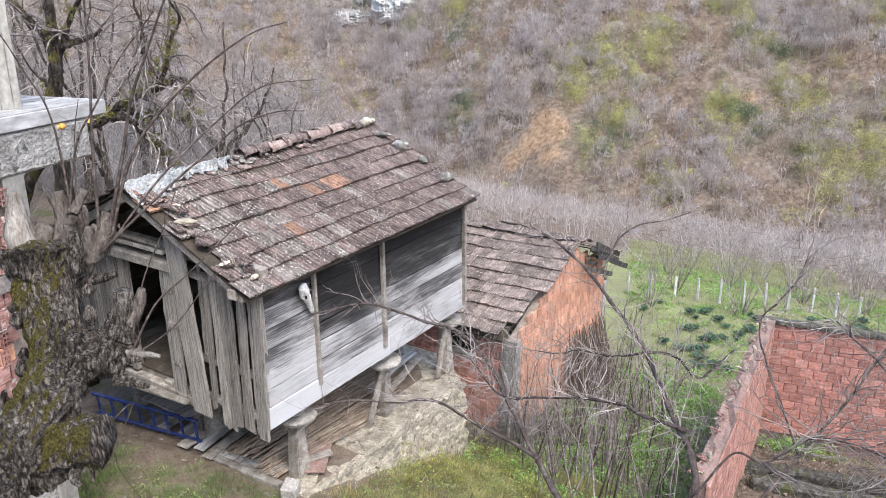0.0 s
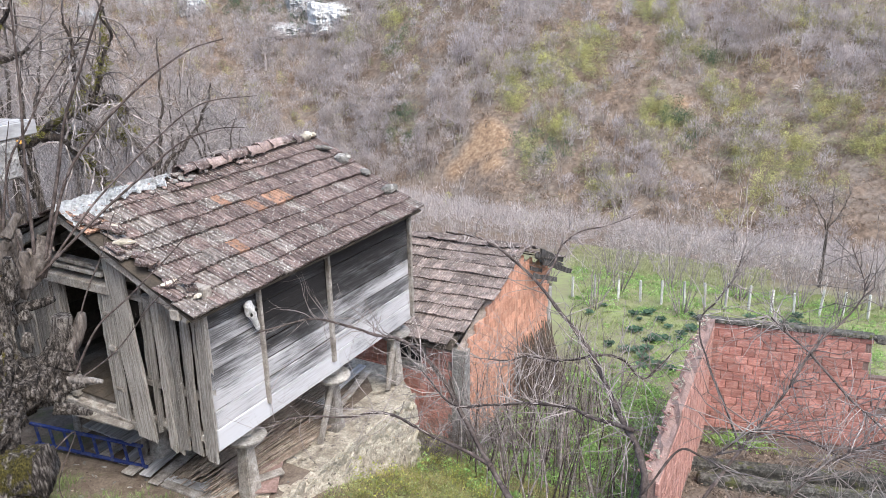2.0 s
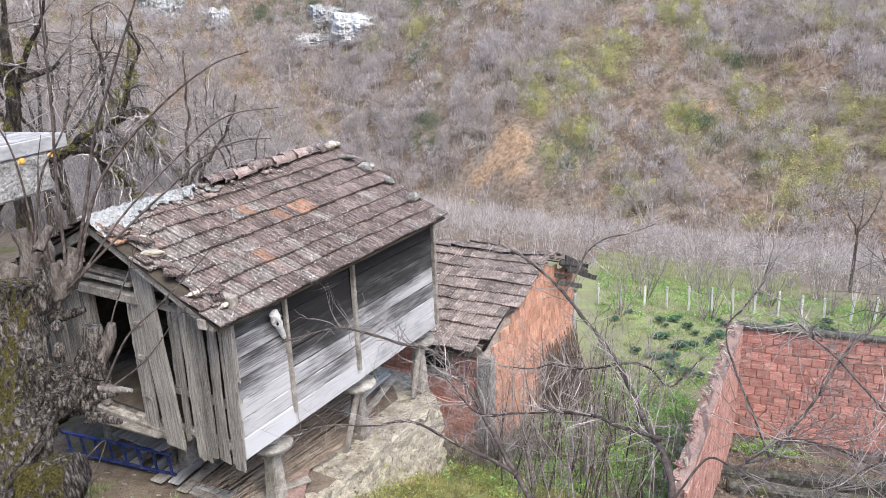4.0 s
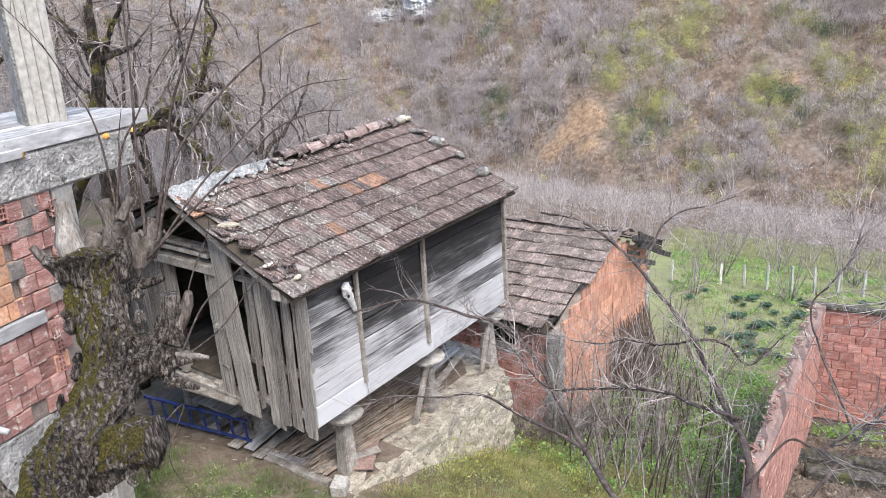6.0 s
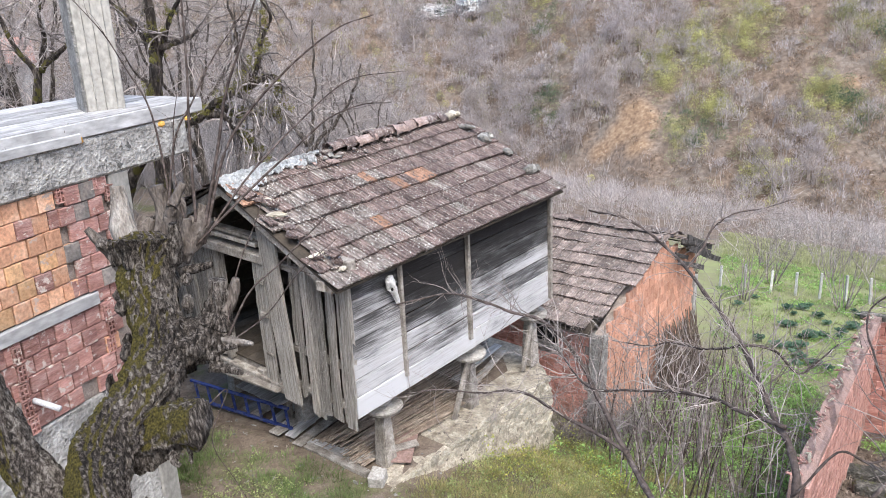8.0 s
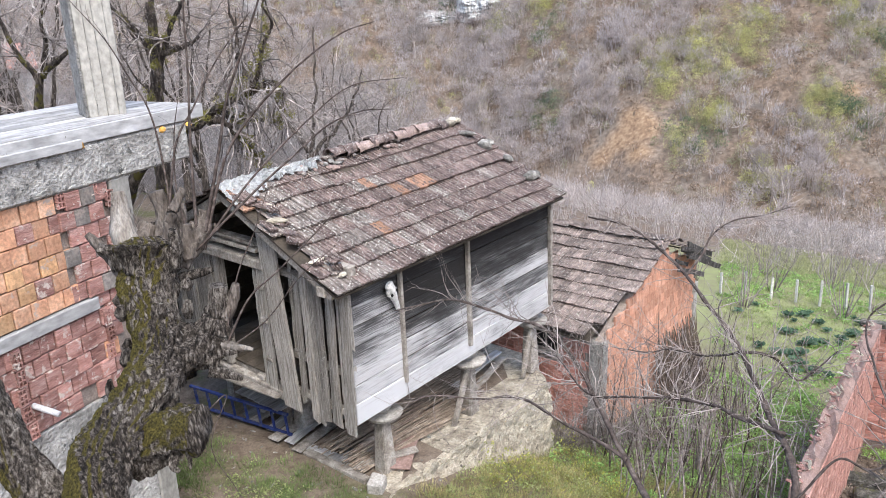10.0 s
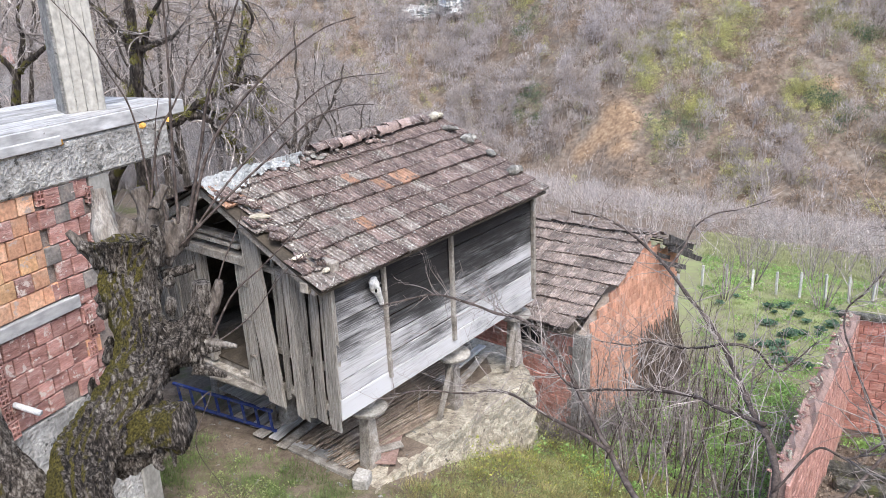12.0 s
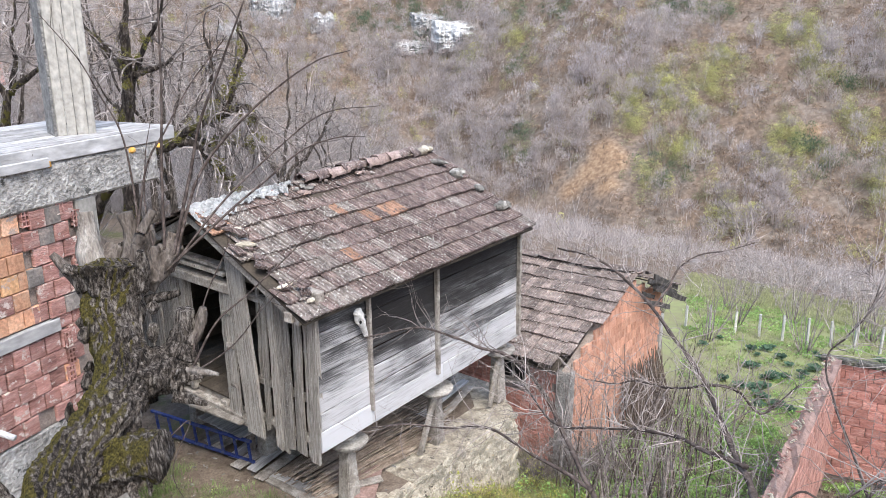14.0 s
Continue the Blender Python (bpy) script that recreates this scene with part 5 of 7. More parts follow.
for k, (x, y, ln, a) in enumerate(((6.9, 12.42, 4.4, -21), (7.0, 11.75, 4.2, -24))):
    o = part("stone_ledge", box_bm(0, ln, -0.14, 0.14, -0.3, 0.22, 0.04, 0.03), COPING)
    o.matrix_basis = pose(x, y, ground_z(x, y), 0, 0, a)
    tagged(o, "low mossy stone ledge inside the roofless enclosure", "ledge", "ledges in the enclosure")


# ---- trees and shrubs ----
def twigs_along(v, f, pts, r0, rng, n, ln, up=0.4, depth=2, spread=0.9, sides=4, wig=0.33):
    """Crooked side twigs off a limb, branching again."""
    for _ in range(n):
        k = rng.uniform(0.12, 0.98) * (len(pts) - 1)
        i = min(int(k), len(pts) - 2)
        p = pts[i].lerp(pts[i + 1], k - i)
        t = (pts[i + 1] - pts[i]).normalized()
        side = Vector((rng.gauss(0, 1), rng.gauss(0, 1), rng.gauss(0, 1) + up)).normalized()
        d = (t * 0.55 + side * spread).normalized()
        l = ln * rng.uniform(0.4, 1.2)
        q = [p]
        m = 5 if depth > 1 else 3
        for s in range(m):
            d = (d + Vector((rng.gauss(0, wig), rng.gauss(0, wig), rng.gauss(0.04, wig)))).normalized()
            q.append(q[-1] + d * l / m)
        r = r0 * rng.uniform(0.5, 0.9)
        tube_into(v, f, q, [r * (1 - 0.75 * s / m) for s in range(m + 1)], sides)
        if depth > 1:
            twigs_along(v, f, q, r * 0.6, rng, rng.randint(2, 4), l * 0.5, up, depth - 1, spread, 3, wig)


def tree_part(name, v, f, material, parent, label="", smooth=True):
    ob = new(name, mesh_of(name, v, f, material, smooth))
    ob.parent = parent
    if label:
        ob["label"] = label
    return ob


# bare fruit tree whose crown spreads in front of the yard
BOUGHS = (
    (0.016, 0.0045, ((0.81, 1.74, 4.56), (0.93, 1.83, 4.88), (0.98, 1.98, 4.96), (0.97, 2.13, 5.01), (0.97, 2.40, 5.10), (0.91, 2.57, 5.20), (0.84, 2.83, 5.29), (0.70, 2.99, 5.38), (0.56, 3.12, 5.39))),
    (0.009, 0.003, ((0.98, 2.03, 5.01), (0.90, 2.17, 4.98), (0.84, 2.30, 4.96), (0.72, 2.44, 4.91), (0.50, 2.58, 4.85), (0.42, 2.73, 4.89), (0.38, 2.85, 4.90))),
    (0.015, 0.004, ((0.81, 1.74, 4.56), (0.67, 2.23, 4.58), (0.61, 2.49, 4.64), (0.54, 2.67, 4.76), (0.48, 2.83, 4.86), (0.36, 2.97, 4.95), (0.21, 3.08, 4.96), (0.05, 3.18, 4.99), (-0.07, 3.26, 4.97), (-0.29, 3.30, 4.91))),
    (0.010, 0.003, ((0.61, 2.45, 4.65), (0.52, 2.55, 4.67), (0.41, 2.66, 4.68), (0.29, 2.78, 4.71), (0.20, 2.86, 4.69), (0.09, 2.92, 4.65), (-0.08, 2.99, 4.63), (-0.24, 3.04, 4.59))),
    (0.007, 0.003, ((0.97, 2.40, 5.10), (1.08, 2.52, 5.04), (1.14, 2.50, 5.02), (1.18, 2.48, 4.97), (1.22, 2.47, 4.95), (1.28, 2.48, 4.99), (1.35, 2.49, 5.05))),
    (0.006, 0.0022, ((0.87, 2.74, 5.26), (0.95, 2.82, 5.31), (1.00, 2.87, 5.37), (1.09, 2.90, 5.42), (1.20, 2.90, 5.44), (1.31, 2.91, 5.47))),
    (0.006, 0.002, ((0.97, 2.42, 5.09), (0.92, 2.60, 4.99), (0.82, 2.68, 4.98), (0.73, 2.74, 4.94), (0.62, 2.82, 4.93))),
    (0.0095, 0.003, ((0.81, 1.74, 4.56), (1.11, 1.81, 4.87), (1.27, 1.88, 5.00), (1.38, 1.93, 5.07), (1.49, 1.98, 5.15), (1.59, 2.03, 5.24), (1.72, 2.06, 5.34), (1.80, 2.10, 5.41), (1.82, 2.21, 5.52))),
    (0.006, 0.0025, ((1.57, 2.01, 5.23), (1.55, 2.13, 5.26), (1.55, 2.22, 5.28), (1.55, 2.29, 5.24))),
    (0.007, 0.003, ((1.57, 2.01, 5.23), (1.61, 1.88, 5.15), (1.63, 1.79, 5.12), (1.66, 1.68, 5.07))),
    (0.0062, 0.003, ((0.93, 1.84, 4.90), (1.05, 1.86, 5.03), (1.14, 1.83, 5.01), (1.27, 1.84, 5.08), (1.38, 1.80, 5.08), (1.51, 1.74, 5.03), (1.62, 1.66, 5.00))),
    (0.0065, 0.003, ((0.81, 1.74, 4.56), (1.29, 1.71, 4.91), (1.42, 1.73, 4.99), (1.54, 1.73, 5.05), (1.64, 1.71, 5.09))),
    (0.006, 0.0025, ((1.27, 1.88, 5.00), (1.37, 2.37, 5.17), (1.46, 2.42, 5.27), (1.54, 2.46, 5.34), (1.60, 2.52, 5.41), (1.59, 2.60, 5.45))),
)


def fruit_tree():
    rng = random.Random(3)
    g = ground_z(0.75, 1.4)
    t = thing("fruit_tree", Matrix.Translation((0, 0, 0)), "bare fruit tree with crooked grey-brown branches", "tree")
    v, f = [], []
    tube_into(v, f, spline(((0.75, 1.35, g - 0.1), (0.72, 1.40, 1.2), (0.80, 1.52, 3.0), (0.81, 1.74, 4.58)), 24), [0.10 - 0.083 * (i / 23) for i in range(24)], 10, 0.06, rng)
    tree_part("trunk", v, f, BARK, t)
    for k, (r0, r1, p) in enumerate(BOUGHS):
        v, f = [], []
        n = 7 * len(p)
        q = spline(p, n)
        q = [a + 0.006 * Vector((noise.noise(a * 9), noise.noise(a * 9 + Vector((5, 0, 0))), noise.noise(a * 9 + Vector((0, 7, 0))))) for a in q]
        tube_into(v, f, q, [(0.8 if k < 7 else 0.6) * (r0 + (r1 - r0) * i / (n - 1)) * (1.25 if i % 5 == 0 else 1.0) for i in range(n)], 8, 0.05, rng)
        tree_part("limb", v, f, TWIG, t)
        v, f = [], []
        length = sum((a - b).length for a, b in zip(q, q[1:]))
        twigs_along(v, f, q[n // 6:], 0.0026, rng, int((20 + 34 * length) * (0.5 if k in (2, 3) else 1.0)), 0.30 if k < 7 else 0.34, 0.15, 2, 0.95, 4, 0.24)
        twigs_along(v, f, q[n // 6:], 0.0022, rng, int(26 * length), 0.035, 0.1, 1, 1.1, 4, 0.1)
        tree_part("twig_spray", v, f, TWIG_GREY, t)["kind"] = "stuff"


fruit_tree()


def gnarled(parent, name, pts, radii, material, seed, n=26, sides=22, bumps=0.22, furrow=0.14, flakes=0.16, label=""):
    """A knotty trunk or stump: a tube whose bark is pushed in and out in furrows, plates and burls."""
    q = [p + Vector((0.045, 0.018, 0.0)) for p in spline(pts, n)]
    m = len(radii) - 1
    v, f = [], []
    base_r = [float(np.interp(i / (n - 1) * m, range(m + 1), radii)) for i in range(n)]
    tube_into(v, f, q, base_r, sides)
    off = Vector((seed * 3.7, seed * 1.3, 0))
    run = 0.0
    for i in range(n):
        if i:
            run += (q[i] - q[i - 1]).length
        for k in range(sides):
            p = v[i * sides + k]
            c = q[i]
            d = (p - c)
            a = 2 * math.pi * k / sides
            burl = (noise.noise(p * 5.0 + off) + 0.6 * noise.noise(p * 11.0 + off)) * bumps
            ang = Vector((math.cos(a) * 3.2 + seed, math.sin(a) * 3.2, run * 3.5))
            cleft = -furrow * (1 - min(1, abs(noise.noise(ang)) * 3.0)) + 0.5 * furrow * noise.noise(p * 22 + off)
            fl = abs(noise.noise(Vector((p.x * 30, p.y * 30, p.z * 8)) + off)) + 0.5 * abs(noise.noise(Vector((p.x * 60, p.y * 60, p.z * 18)) + off))
            v[i * sides + k] = c + d * (1 + burl + cleft + flakes * (fl - 0.25))
    ob = tree_part(name, v, f, material, parent, label, True)
    return ob


def pollard():
    t = thing("pollarded_tree", Matrix(), "old pollarded tree with knotty mossy trunk and long thin shoots", "tree")
    rng = random.Random(9)
    gz = ground_z(-1.9, 2.6)
    gnarled(t, "trunk", ((-1.84, 2.73, gz - 0.1), (-1.85, 2.73, 1.5), (-1.78, 2.83, 3.3), (-1.735, 2.96, 4.03), (-1.765, 3.16, 4.20), (-1.675, 3.40, 4.34), (-1.615, 3.57, 4.48), (-1.645, 3.72, 4.64), (-1.69, 3.80, 4.76), (-1.71, 3.90, 4.90), (-1.715, 3.96, 5.02), (-1.715, 3.98, 5.09)),
            (0.28, 0.23, 0.17, 0.13, 0.155, 0.16, 0.145, 0.13, 0.135, 0.17, 0.225, 0.10), TRUNK_BARK, 1, 340, 110, 0.17)
    gnarled(t, "cut_limb", ((-1.75, 3.38, 4.10), (-1.62, 3.34, 4.20), (-1.48, 3.33, 4.27), (-1.33, 3.30, 4.30)), (0.15, 0.14, 0.125, 0.12), TRUNK_BARK, 2, 60, 60, 0.16, label="sawn-off limb with a dark cut end")
    gnarled(t, "knot_limb", ((-1.62, 3.69, 4.47), (-1.49, 3.74, 4.51), (-1.38, 3.78, 4.57), (-1.32, 3.80, 4.72), (-1.305, 3.80, 4.86)), (0.14, 0.145, 0.125, 0.075, 0.04), STUB_BARK, 4, 90, 72, 0.42, label="burred stump of a limb")
    gnarled(t, "second_stem", ((-1.85, 3.10, 3.72), (-2.07, 3.17, 3.98), (-2.19, 3.20, 4.17), (-2.29, 3.24, 4.42), (-2.39, 3.27, 4.70)), (0.13, 0.115, 0.105, 0.095, 0.09), TRUNK_BARK, 5, 80, 60, 0.10)
    for k, (a, b, r0, r1) in enumerate((((-1.83, 3.91, 4.98), (-1.85, 4.00, 5.34), 0.085, 0.04), ((-1.62, 4.01, 4.98), (-1.67, 4.06, 5.32), 0.06, 0.04), ((-1.47, 4.00, 4.95), (-1.41, 4.07, 5.20), 0.07, 0.04),
                                        ((-1.90, 3.87, 4.92), (-2.00, 3.88, 5.14), 0.06, 0.02), ((-1.75, 4.02, 5.0), (-1.72, 4.05, 5.14), 0.08, 0.05), ((-1.46, 3.93, 4.88), (-1.38, 3.95, 4.90), 0.035, 0.015),
                                        ((-1.38, 3.78, 4.56), (-1.14, 3.72, 4.52), 0.045, 0.012), ((-1.52, 3.58, 4.40), (-1.50, 3.55, 4.55), 0.045, 0.02), ((-1.40, 3.28, 4.22), (-1.37, 3.22, 4.12), 0.022, 0.008),
                                        ((-1.80, 3.62, 4.26), (-1.88, 3.60, 4.42), 0.045, 0.012), ((-1.55, 4.0, 5.02), (-1.50, 4.02, 5.34), 0.04, 0.028), ((-1.38, 3.68, 4.42), (-1.20, 3.66, 4.38), 0.04, 0.014),
                                        ((-1.32, 3.80, 4.66), (-1.22, 3.82, 4.86), 0.045, 0.02), ((-1.46, 3.30, 4.18), (-1.42, 3.20, 4.12), 0.035, 0.01), ((-1.58, 3.62, 4.28), (-1.62, 3.52, 4.40), 0.04, 0.012), ((-1.36, 3.72, 4.50), (-1.22, 3.70, 4.52), 0.04, 0.015))):
        a, b = Vector(a), Vector(b)
        if a.z > 4.8:
            a = a.lerp(Vector((-1.71, 3.93, a.z - 0.04)), 0.4)
        mid = a.lerp(b, 0.55) + 0.02 * Vector((rng.gauss(0, 1), rng.gauss(0, 1), 0))
        gnarled(t, "stub", (a, mid, b), (r0, (r0 + r1) * 0.5, r1), DEADWOOD if k in (0, 6) else STUB_TAUPE if k in (1, 2, 3, 4, 10, 12) else STUB_BARK, 20 + k, 20, 20, 0.28, 0.22)
    for k in range(11):
        a = rng.uniform(0, 6.28)
        o = Vector((-1.70, 3.96, 4.97)) + Vector((math.cos(a) * 0.17, math.sin(a) * 0.14, 0))
        e = o + Vector((math.cos(a) * rng.uniform(0.03, 0.13), math.sin(a) * 0.08, rng.uniform(0.10, 0.26)))
        gnarled(t, "stub", (o, o.lerp(e, 0.5) + Vector((0.01, 0.0, 0.02)), e), (rng.uniform(0.05, 0.08), 0.04, rng.uniform(0.012, 0.035)), (STUB_BARK, STUB_TAUPE, STUB_BARK)[k % 3], 40 + k, 18, 18, 0.25, 0.3)
    for k in range(12):
        h = rng.random()
        c = Vector((-1.70, 3.98, 4.98)).lerp(Vector((-1.63, 3.62, 4.32)), h)
        a = rng.uniform(3.0, 6.6)
        rr = 0.20 - 0.04 * h
        c = c + Vector((math.cos(a) * rr, math.sin(a) * rr * 0.9 - 0.01, rng.uniform(-0.05, 0.05)))
        s = rng.uniform(0.03, 0.055)
        gnarled(t, "burl", (c - Vector((0, 0, s)), c, c + Vector((0.01, -0.01, s * 1.2))), (s * 0.5, s, s * 0.4), STUB_BARK, 60 + k, 16, 20, 0.4, 0.2)
    SHOOTS = (
        (0.010, ((-1.41, 4.00, 5.0), (-1.40, 4.07, 5.56), (-1.37, 4.09, 5.94), (-1.34, 4.08, 6.38), (-1.30, 4.1, 7.0))),
        (0.011, ((-1.39, 4.01, 5.0), (-1.26, 4.09, 5.52), (-1.19, 4.10, 5.79), (-1.08, 4.10, 6.04), (-0.93, 4.09, 6.37), (-0.7, 4.1, 6.9))),
        (0.007, ((-1.56, 4.08, 5.1), (-1.57, 4.10, 5.44), (-1.61, 4.12, 5.74), (-1.69, 4.09, 5.95), (-1.76, 4.05, 6.13), (-1.89, 3.97, 6.35))),
        (0.010, ((-1.38, 4.02, 5.0), (-1.24, 4.09, 5.46), (-1.09, 4.13, 5.69), (-0.83, 4.18, 5.94), (-0.58, 4.19, 6.11), (-0.39, 4.18, 6.17))),
        (0.008, ((-1.42, 3.99, 5.0), (-1.09, 4.10, 5.30), (-0.87, 4.15, 5.48), (-0.67, 4.17, 5.64), (-0.48, 4.17, 5.71), (-0.32, 4.14, 5.72))),
        (0.007, ((-1.40, 4.02, 5.0), (-1.11, 4.10, 5.36), (-0.79, 4.18, 5.66), (-0.54, 4.19, 5.84), (-0.25, 4.17, 5.88))),
        (0.007, ((-1.25, 3.73, 4.52), (-1.11, 3.81, 4.78), (-0.95, 3.85, 4.92), (-0.73, 3.91, 5.12), (-0.57, 3.93, 5.29))),
        (0.006, ((-1.26, 3.74, 4.5), (-1.17, 3.85, 4.89), (-1.07, 3.92, 5.12), (-0.99, 3.96, 5.33))),
        (0.008, ((-1.58, 4.05, 5.1), (-1.50, 4.12, 5.55), (-1.38, 4.14, 5.76), (-1.24, 4.16, 5.99), (-1.03, 4.17, 6.24))),
        (0.005, ((-1.27, 3.74, 4.5), (-1.02, 3.77, 4.67), (-0.83, 3.83, 4.89), (-0.61, 3.86, 5.07))),
        (0.004, ((-1.30, 3.45, 4.30), (-1.20, 3.53, 4.36), (-1.26, 3.38, 4.16), (-1.14, 3.30, 3.97), (-1.05, 3.24, 3.85))),
        (0.006, ((-1.45, 4.0, 5.05), (-1.50, 4.05, 5.35), (-1.48, 4.07, 5.62), (-1.44, 4.08, 5.8))),
    )
    for k, (r, p) in enumerate(SHOOTS):
        v, f = [], []
        n = 8 * len(p)
        q = spline(p, n)
        tube_into(v, f, q, [r * (1 - 0.72 * i / (n - 1)) for i in range(n)], 7)
        if k not in (0, 1, 3, 5):
            twigs_along(v, f, q[n // 3:], 0.002, rng, 5, 0.22, 0.6, 1, 0.6)
        else:
            twigs_along(v, f, q[n // 2:], 0.002, rng, 2, 0.25, 0.6, 1, 0.5)
        tree_part("shoot", v, f, TWIG, t)


pollard()


def bare_tree(name, base, limbs, trunk, r0, seed, label, n_twigs=60, ln=1.1, droop=0.1, mat=MOSS_BARK, twig=TWIG_DARK, tr=0.008, crook=0.09, boughs=8):
    """A leafless tree: trunk and limbs given roughly, boughs and twigs grown on them."""
    rng = random.Random(seed)
    gz = ground_z(base[0], base[1])
    t = thing(name, Matrix(), label, "tree", "bare trees behind the granary")
    v, f = [], []
    pts = [(base[0], base[1], gz - 0.2), *trunk]
    n = 8 * len(pts)
    q = spline(pts, n)
    tube_into(v, f, q, [r0 * (1 - 0.6 * i / (n - 1)) for i in range(n)], 12, 0.12, rng)
    tree_part("trunk", v, f, mat, t)
    for p in limbs:
        v, f = [], []
        n = 8 * len(p)
        q = spline(p, n)
        q = [a + crook * Vector((noise.noise(a * 2.4), noise.noise(a * 2.4 + Vector((5, 0, 0))), noise.noise(a * 2.4 + Vector((0, 7, 0))))) for a in q]
        tube_into(v, f, q, [r0 * 0.36 * (1 - 0.8 * i / (n - 1)) + 0.007 for i in range(n)], 8, 0.15, rng)
        tree_part("limb", v, f, mat, t)
        v, f = [], []
        for _ in range(boughs):
            i = rng.randrange(n // 4, n)
            d = Vector((rng.gauss(0, 1), rng.gauss(0, 1), rng.gauss(0.1, 0.7))).normalized()
            w = [q[i]]
            for s in range(9):
                d = (d + Vector((rng.gauss(0, 0.28), rng.gauss(0, 0.28), rng.gauss(0.02 - droop, 0.24)))).normalized()
                w.append(w[-1] + d * 0.14 * ln)
            tube_into(v, f, w, [0.012 * (1 - 0.8 * s / 9) + 0.003 for s in range(10)], 6, 0.15, rng)
            twigs_along(v, f, w, tr, rng, 10, 0.6 * ln, -droop, 2, 0.9, 3)
        twigs_along(v, f, q, tr, rng, n_twigs // len(limbs), ln * 0.7, 0.1, 2, 0.9, 3)
        tree_part("twig_spray", v, f, twig, t)["kind"] = "stuff"
    return t


bare_tree("walnut_tree", (-5.6, 11.6), (((-4.12, 11.5, 4.33), (-3.91, 11.5, 4.55), (-3.50, 11.5, 4.75), (-3.21, 11.5, 4.97), (-2.88, 11.5, 5.08), (-2.76, 11.5, 5.54), (-2.63, 11.5, 5.85), (-2.60, 11.5, 6.4)),
                                         ((-3.24, 11.6, 4.96), (-2.79, 11.6, 5.05), (-2.58, 11.6, 5.02), (-2.52, 11.6, 4.83), (-2.56, 11.6, 4.55)), ((-3.70, 11.5, 4.60), (-3.42, 11.5, 4.55), (-3.19, 11.5, 4.37), (-3.05, 11.5, 4.15), (-2.93, 11.5, 3.9)),
                                         ((-3.53, 11.7, 4.72), (-3.26, 11.7, 4.55), (-2.96, 11.7, 4.54), (-2.61, 11.7, 4.65)), ((-2.95, 11.6, 5.07), (-3.08, 11.6, 5.39), (-3.08, 11.6, 5.70), (-3.16, 11.6, 6.1))),
          ((-5.4, 11.6, 2.0), (-4.9, 11.5, 3.7), (-4.1, 11.5, 4.35)), 0.15, 41, "gnarled leafless tree with mossy drooping branches", 110, 0.75, 0.22, tr=0.0040, crook=0.16, boughs=18)
moss_at = []
rng = random.Random(48)
for p in (((-3.9, 11.5, 4.6), (-3.2, 11.5, 4.97)), ((-3.2, 11.5, 5.0), (-2.76, 11.5, 5.5)), ((-2.76, 11.5, 5.5), (-2.6, 11.5, 6.3)), ((-3.24, 11.6, 5.0), (-2.58, 11.6, 5.0)), ((-2.56, 11.6, 5.0), (-2.55, 11.6, 4.5)), ((-3.5, 11.6, 4.7), (-2.7, 11.7, 4.6)), ((-3.1, 11.5, 4.4), (-2.9, 11.5, 3.9)), ((-5.0, 13.0, 4.4), (-4.85, 13.1, 6.3)), ((-4.9, 13.2, 5.2), (-4.5, 13.2, 6.1))):
    for _ in range(16):
        q = Vector(p[0]).lerp(Vector(p[1]), rng.random()) + 0.06 * Vector((rng.gauss(0, 1), rng.gauss(0, 1), rng.gauss(0, 1)))
        moss_at.append((q.x, q.y, q.z - 0.05))


bare_tree("valley_tree", (-5.1, 13.0), (((-4.91, 13.2, 5.10), (-4.75, 13.2, 5.58), (-4.57, 13.2, 5.93), (-4.44, 13.2, 6.19), (-4.2, 13.2, 6.8)), ((-4.98, 13.2, 5.41), (-5.10, 13.2, 5.68), (-5.34, 13.2, 6.01), (-5.52, 13.2, 6.23), (-5.8, 13.2, 6.7)),
                                        ((-4.88, 13.1, 5.5), (-4.5, 13.3, 5.6), (-4.2, 13.4, 5.75)), ((-4.85, 13.1, 6.0), (-4.82, 13.1, 6.55), (-4.8, 13.1, 7.6))),
          ((-5.05, 13.05, 2.5), (-5.0, 13.1, 4.5), (-4.91, 13.1, 5.05), (-4.87, 13.1, 5.6), (-4.85, 13.1, 6.3)), 0.165, 42, "tall leafless tree with moss on its trunk", 120, 0.9, 0.02, tr=0.0042)
bare_tree("valley_tree", (-7.3, 13.1), (((-6.95, 13.3, 5.1), (-6.76, 13.3, 5.66), (-6.74, 13.3, 6.0), (-6.64, 13.3, 6.7)), ((-7.0, 13.3, 5.0), (-7.5, 13.4, 6.0), (-7.8, 13.4, 7.0)), ((-6.9, 13.3, 5.2), (-6.4, 13.4, 5.6), (-5.9, 13.5, 6.0))),
          ((-7.3, 13.1, 2.5), (-7.12, 13.3, 4.5), (-6.95, 13.3, 5.2)), 0.135, 43, "leafless tree with a dark crooked trunk", 120, 0.9, 0.02, tr=0.0042)
bare_tree("valley_tree", (-4.0, 21.0), (((-4.0, 21.0, 2.0), (-3.7, 21.0, 3.5), (-3.6, 21.2, 5.5)), ((-4.0, 21.0, 2.2), (-4.9, 21.2, 3.8), (-5.4, 21.4, 5.2)), ((-4.0, 21.0, 2.0), (-2.9, 21.2, 3.2), (-2.4, 21.4, 4.4))),
          ((-4.0, 21.0, 0.5), (-4.0, 21.0, 2.0)), 0.16, 44, "slender pale leafless tree below the yard", 90, 1.4, 0.0, BARK)
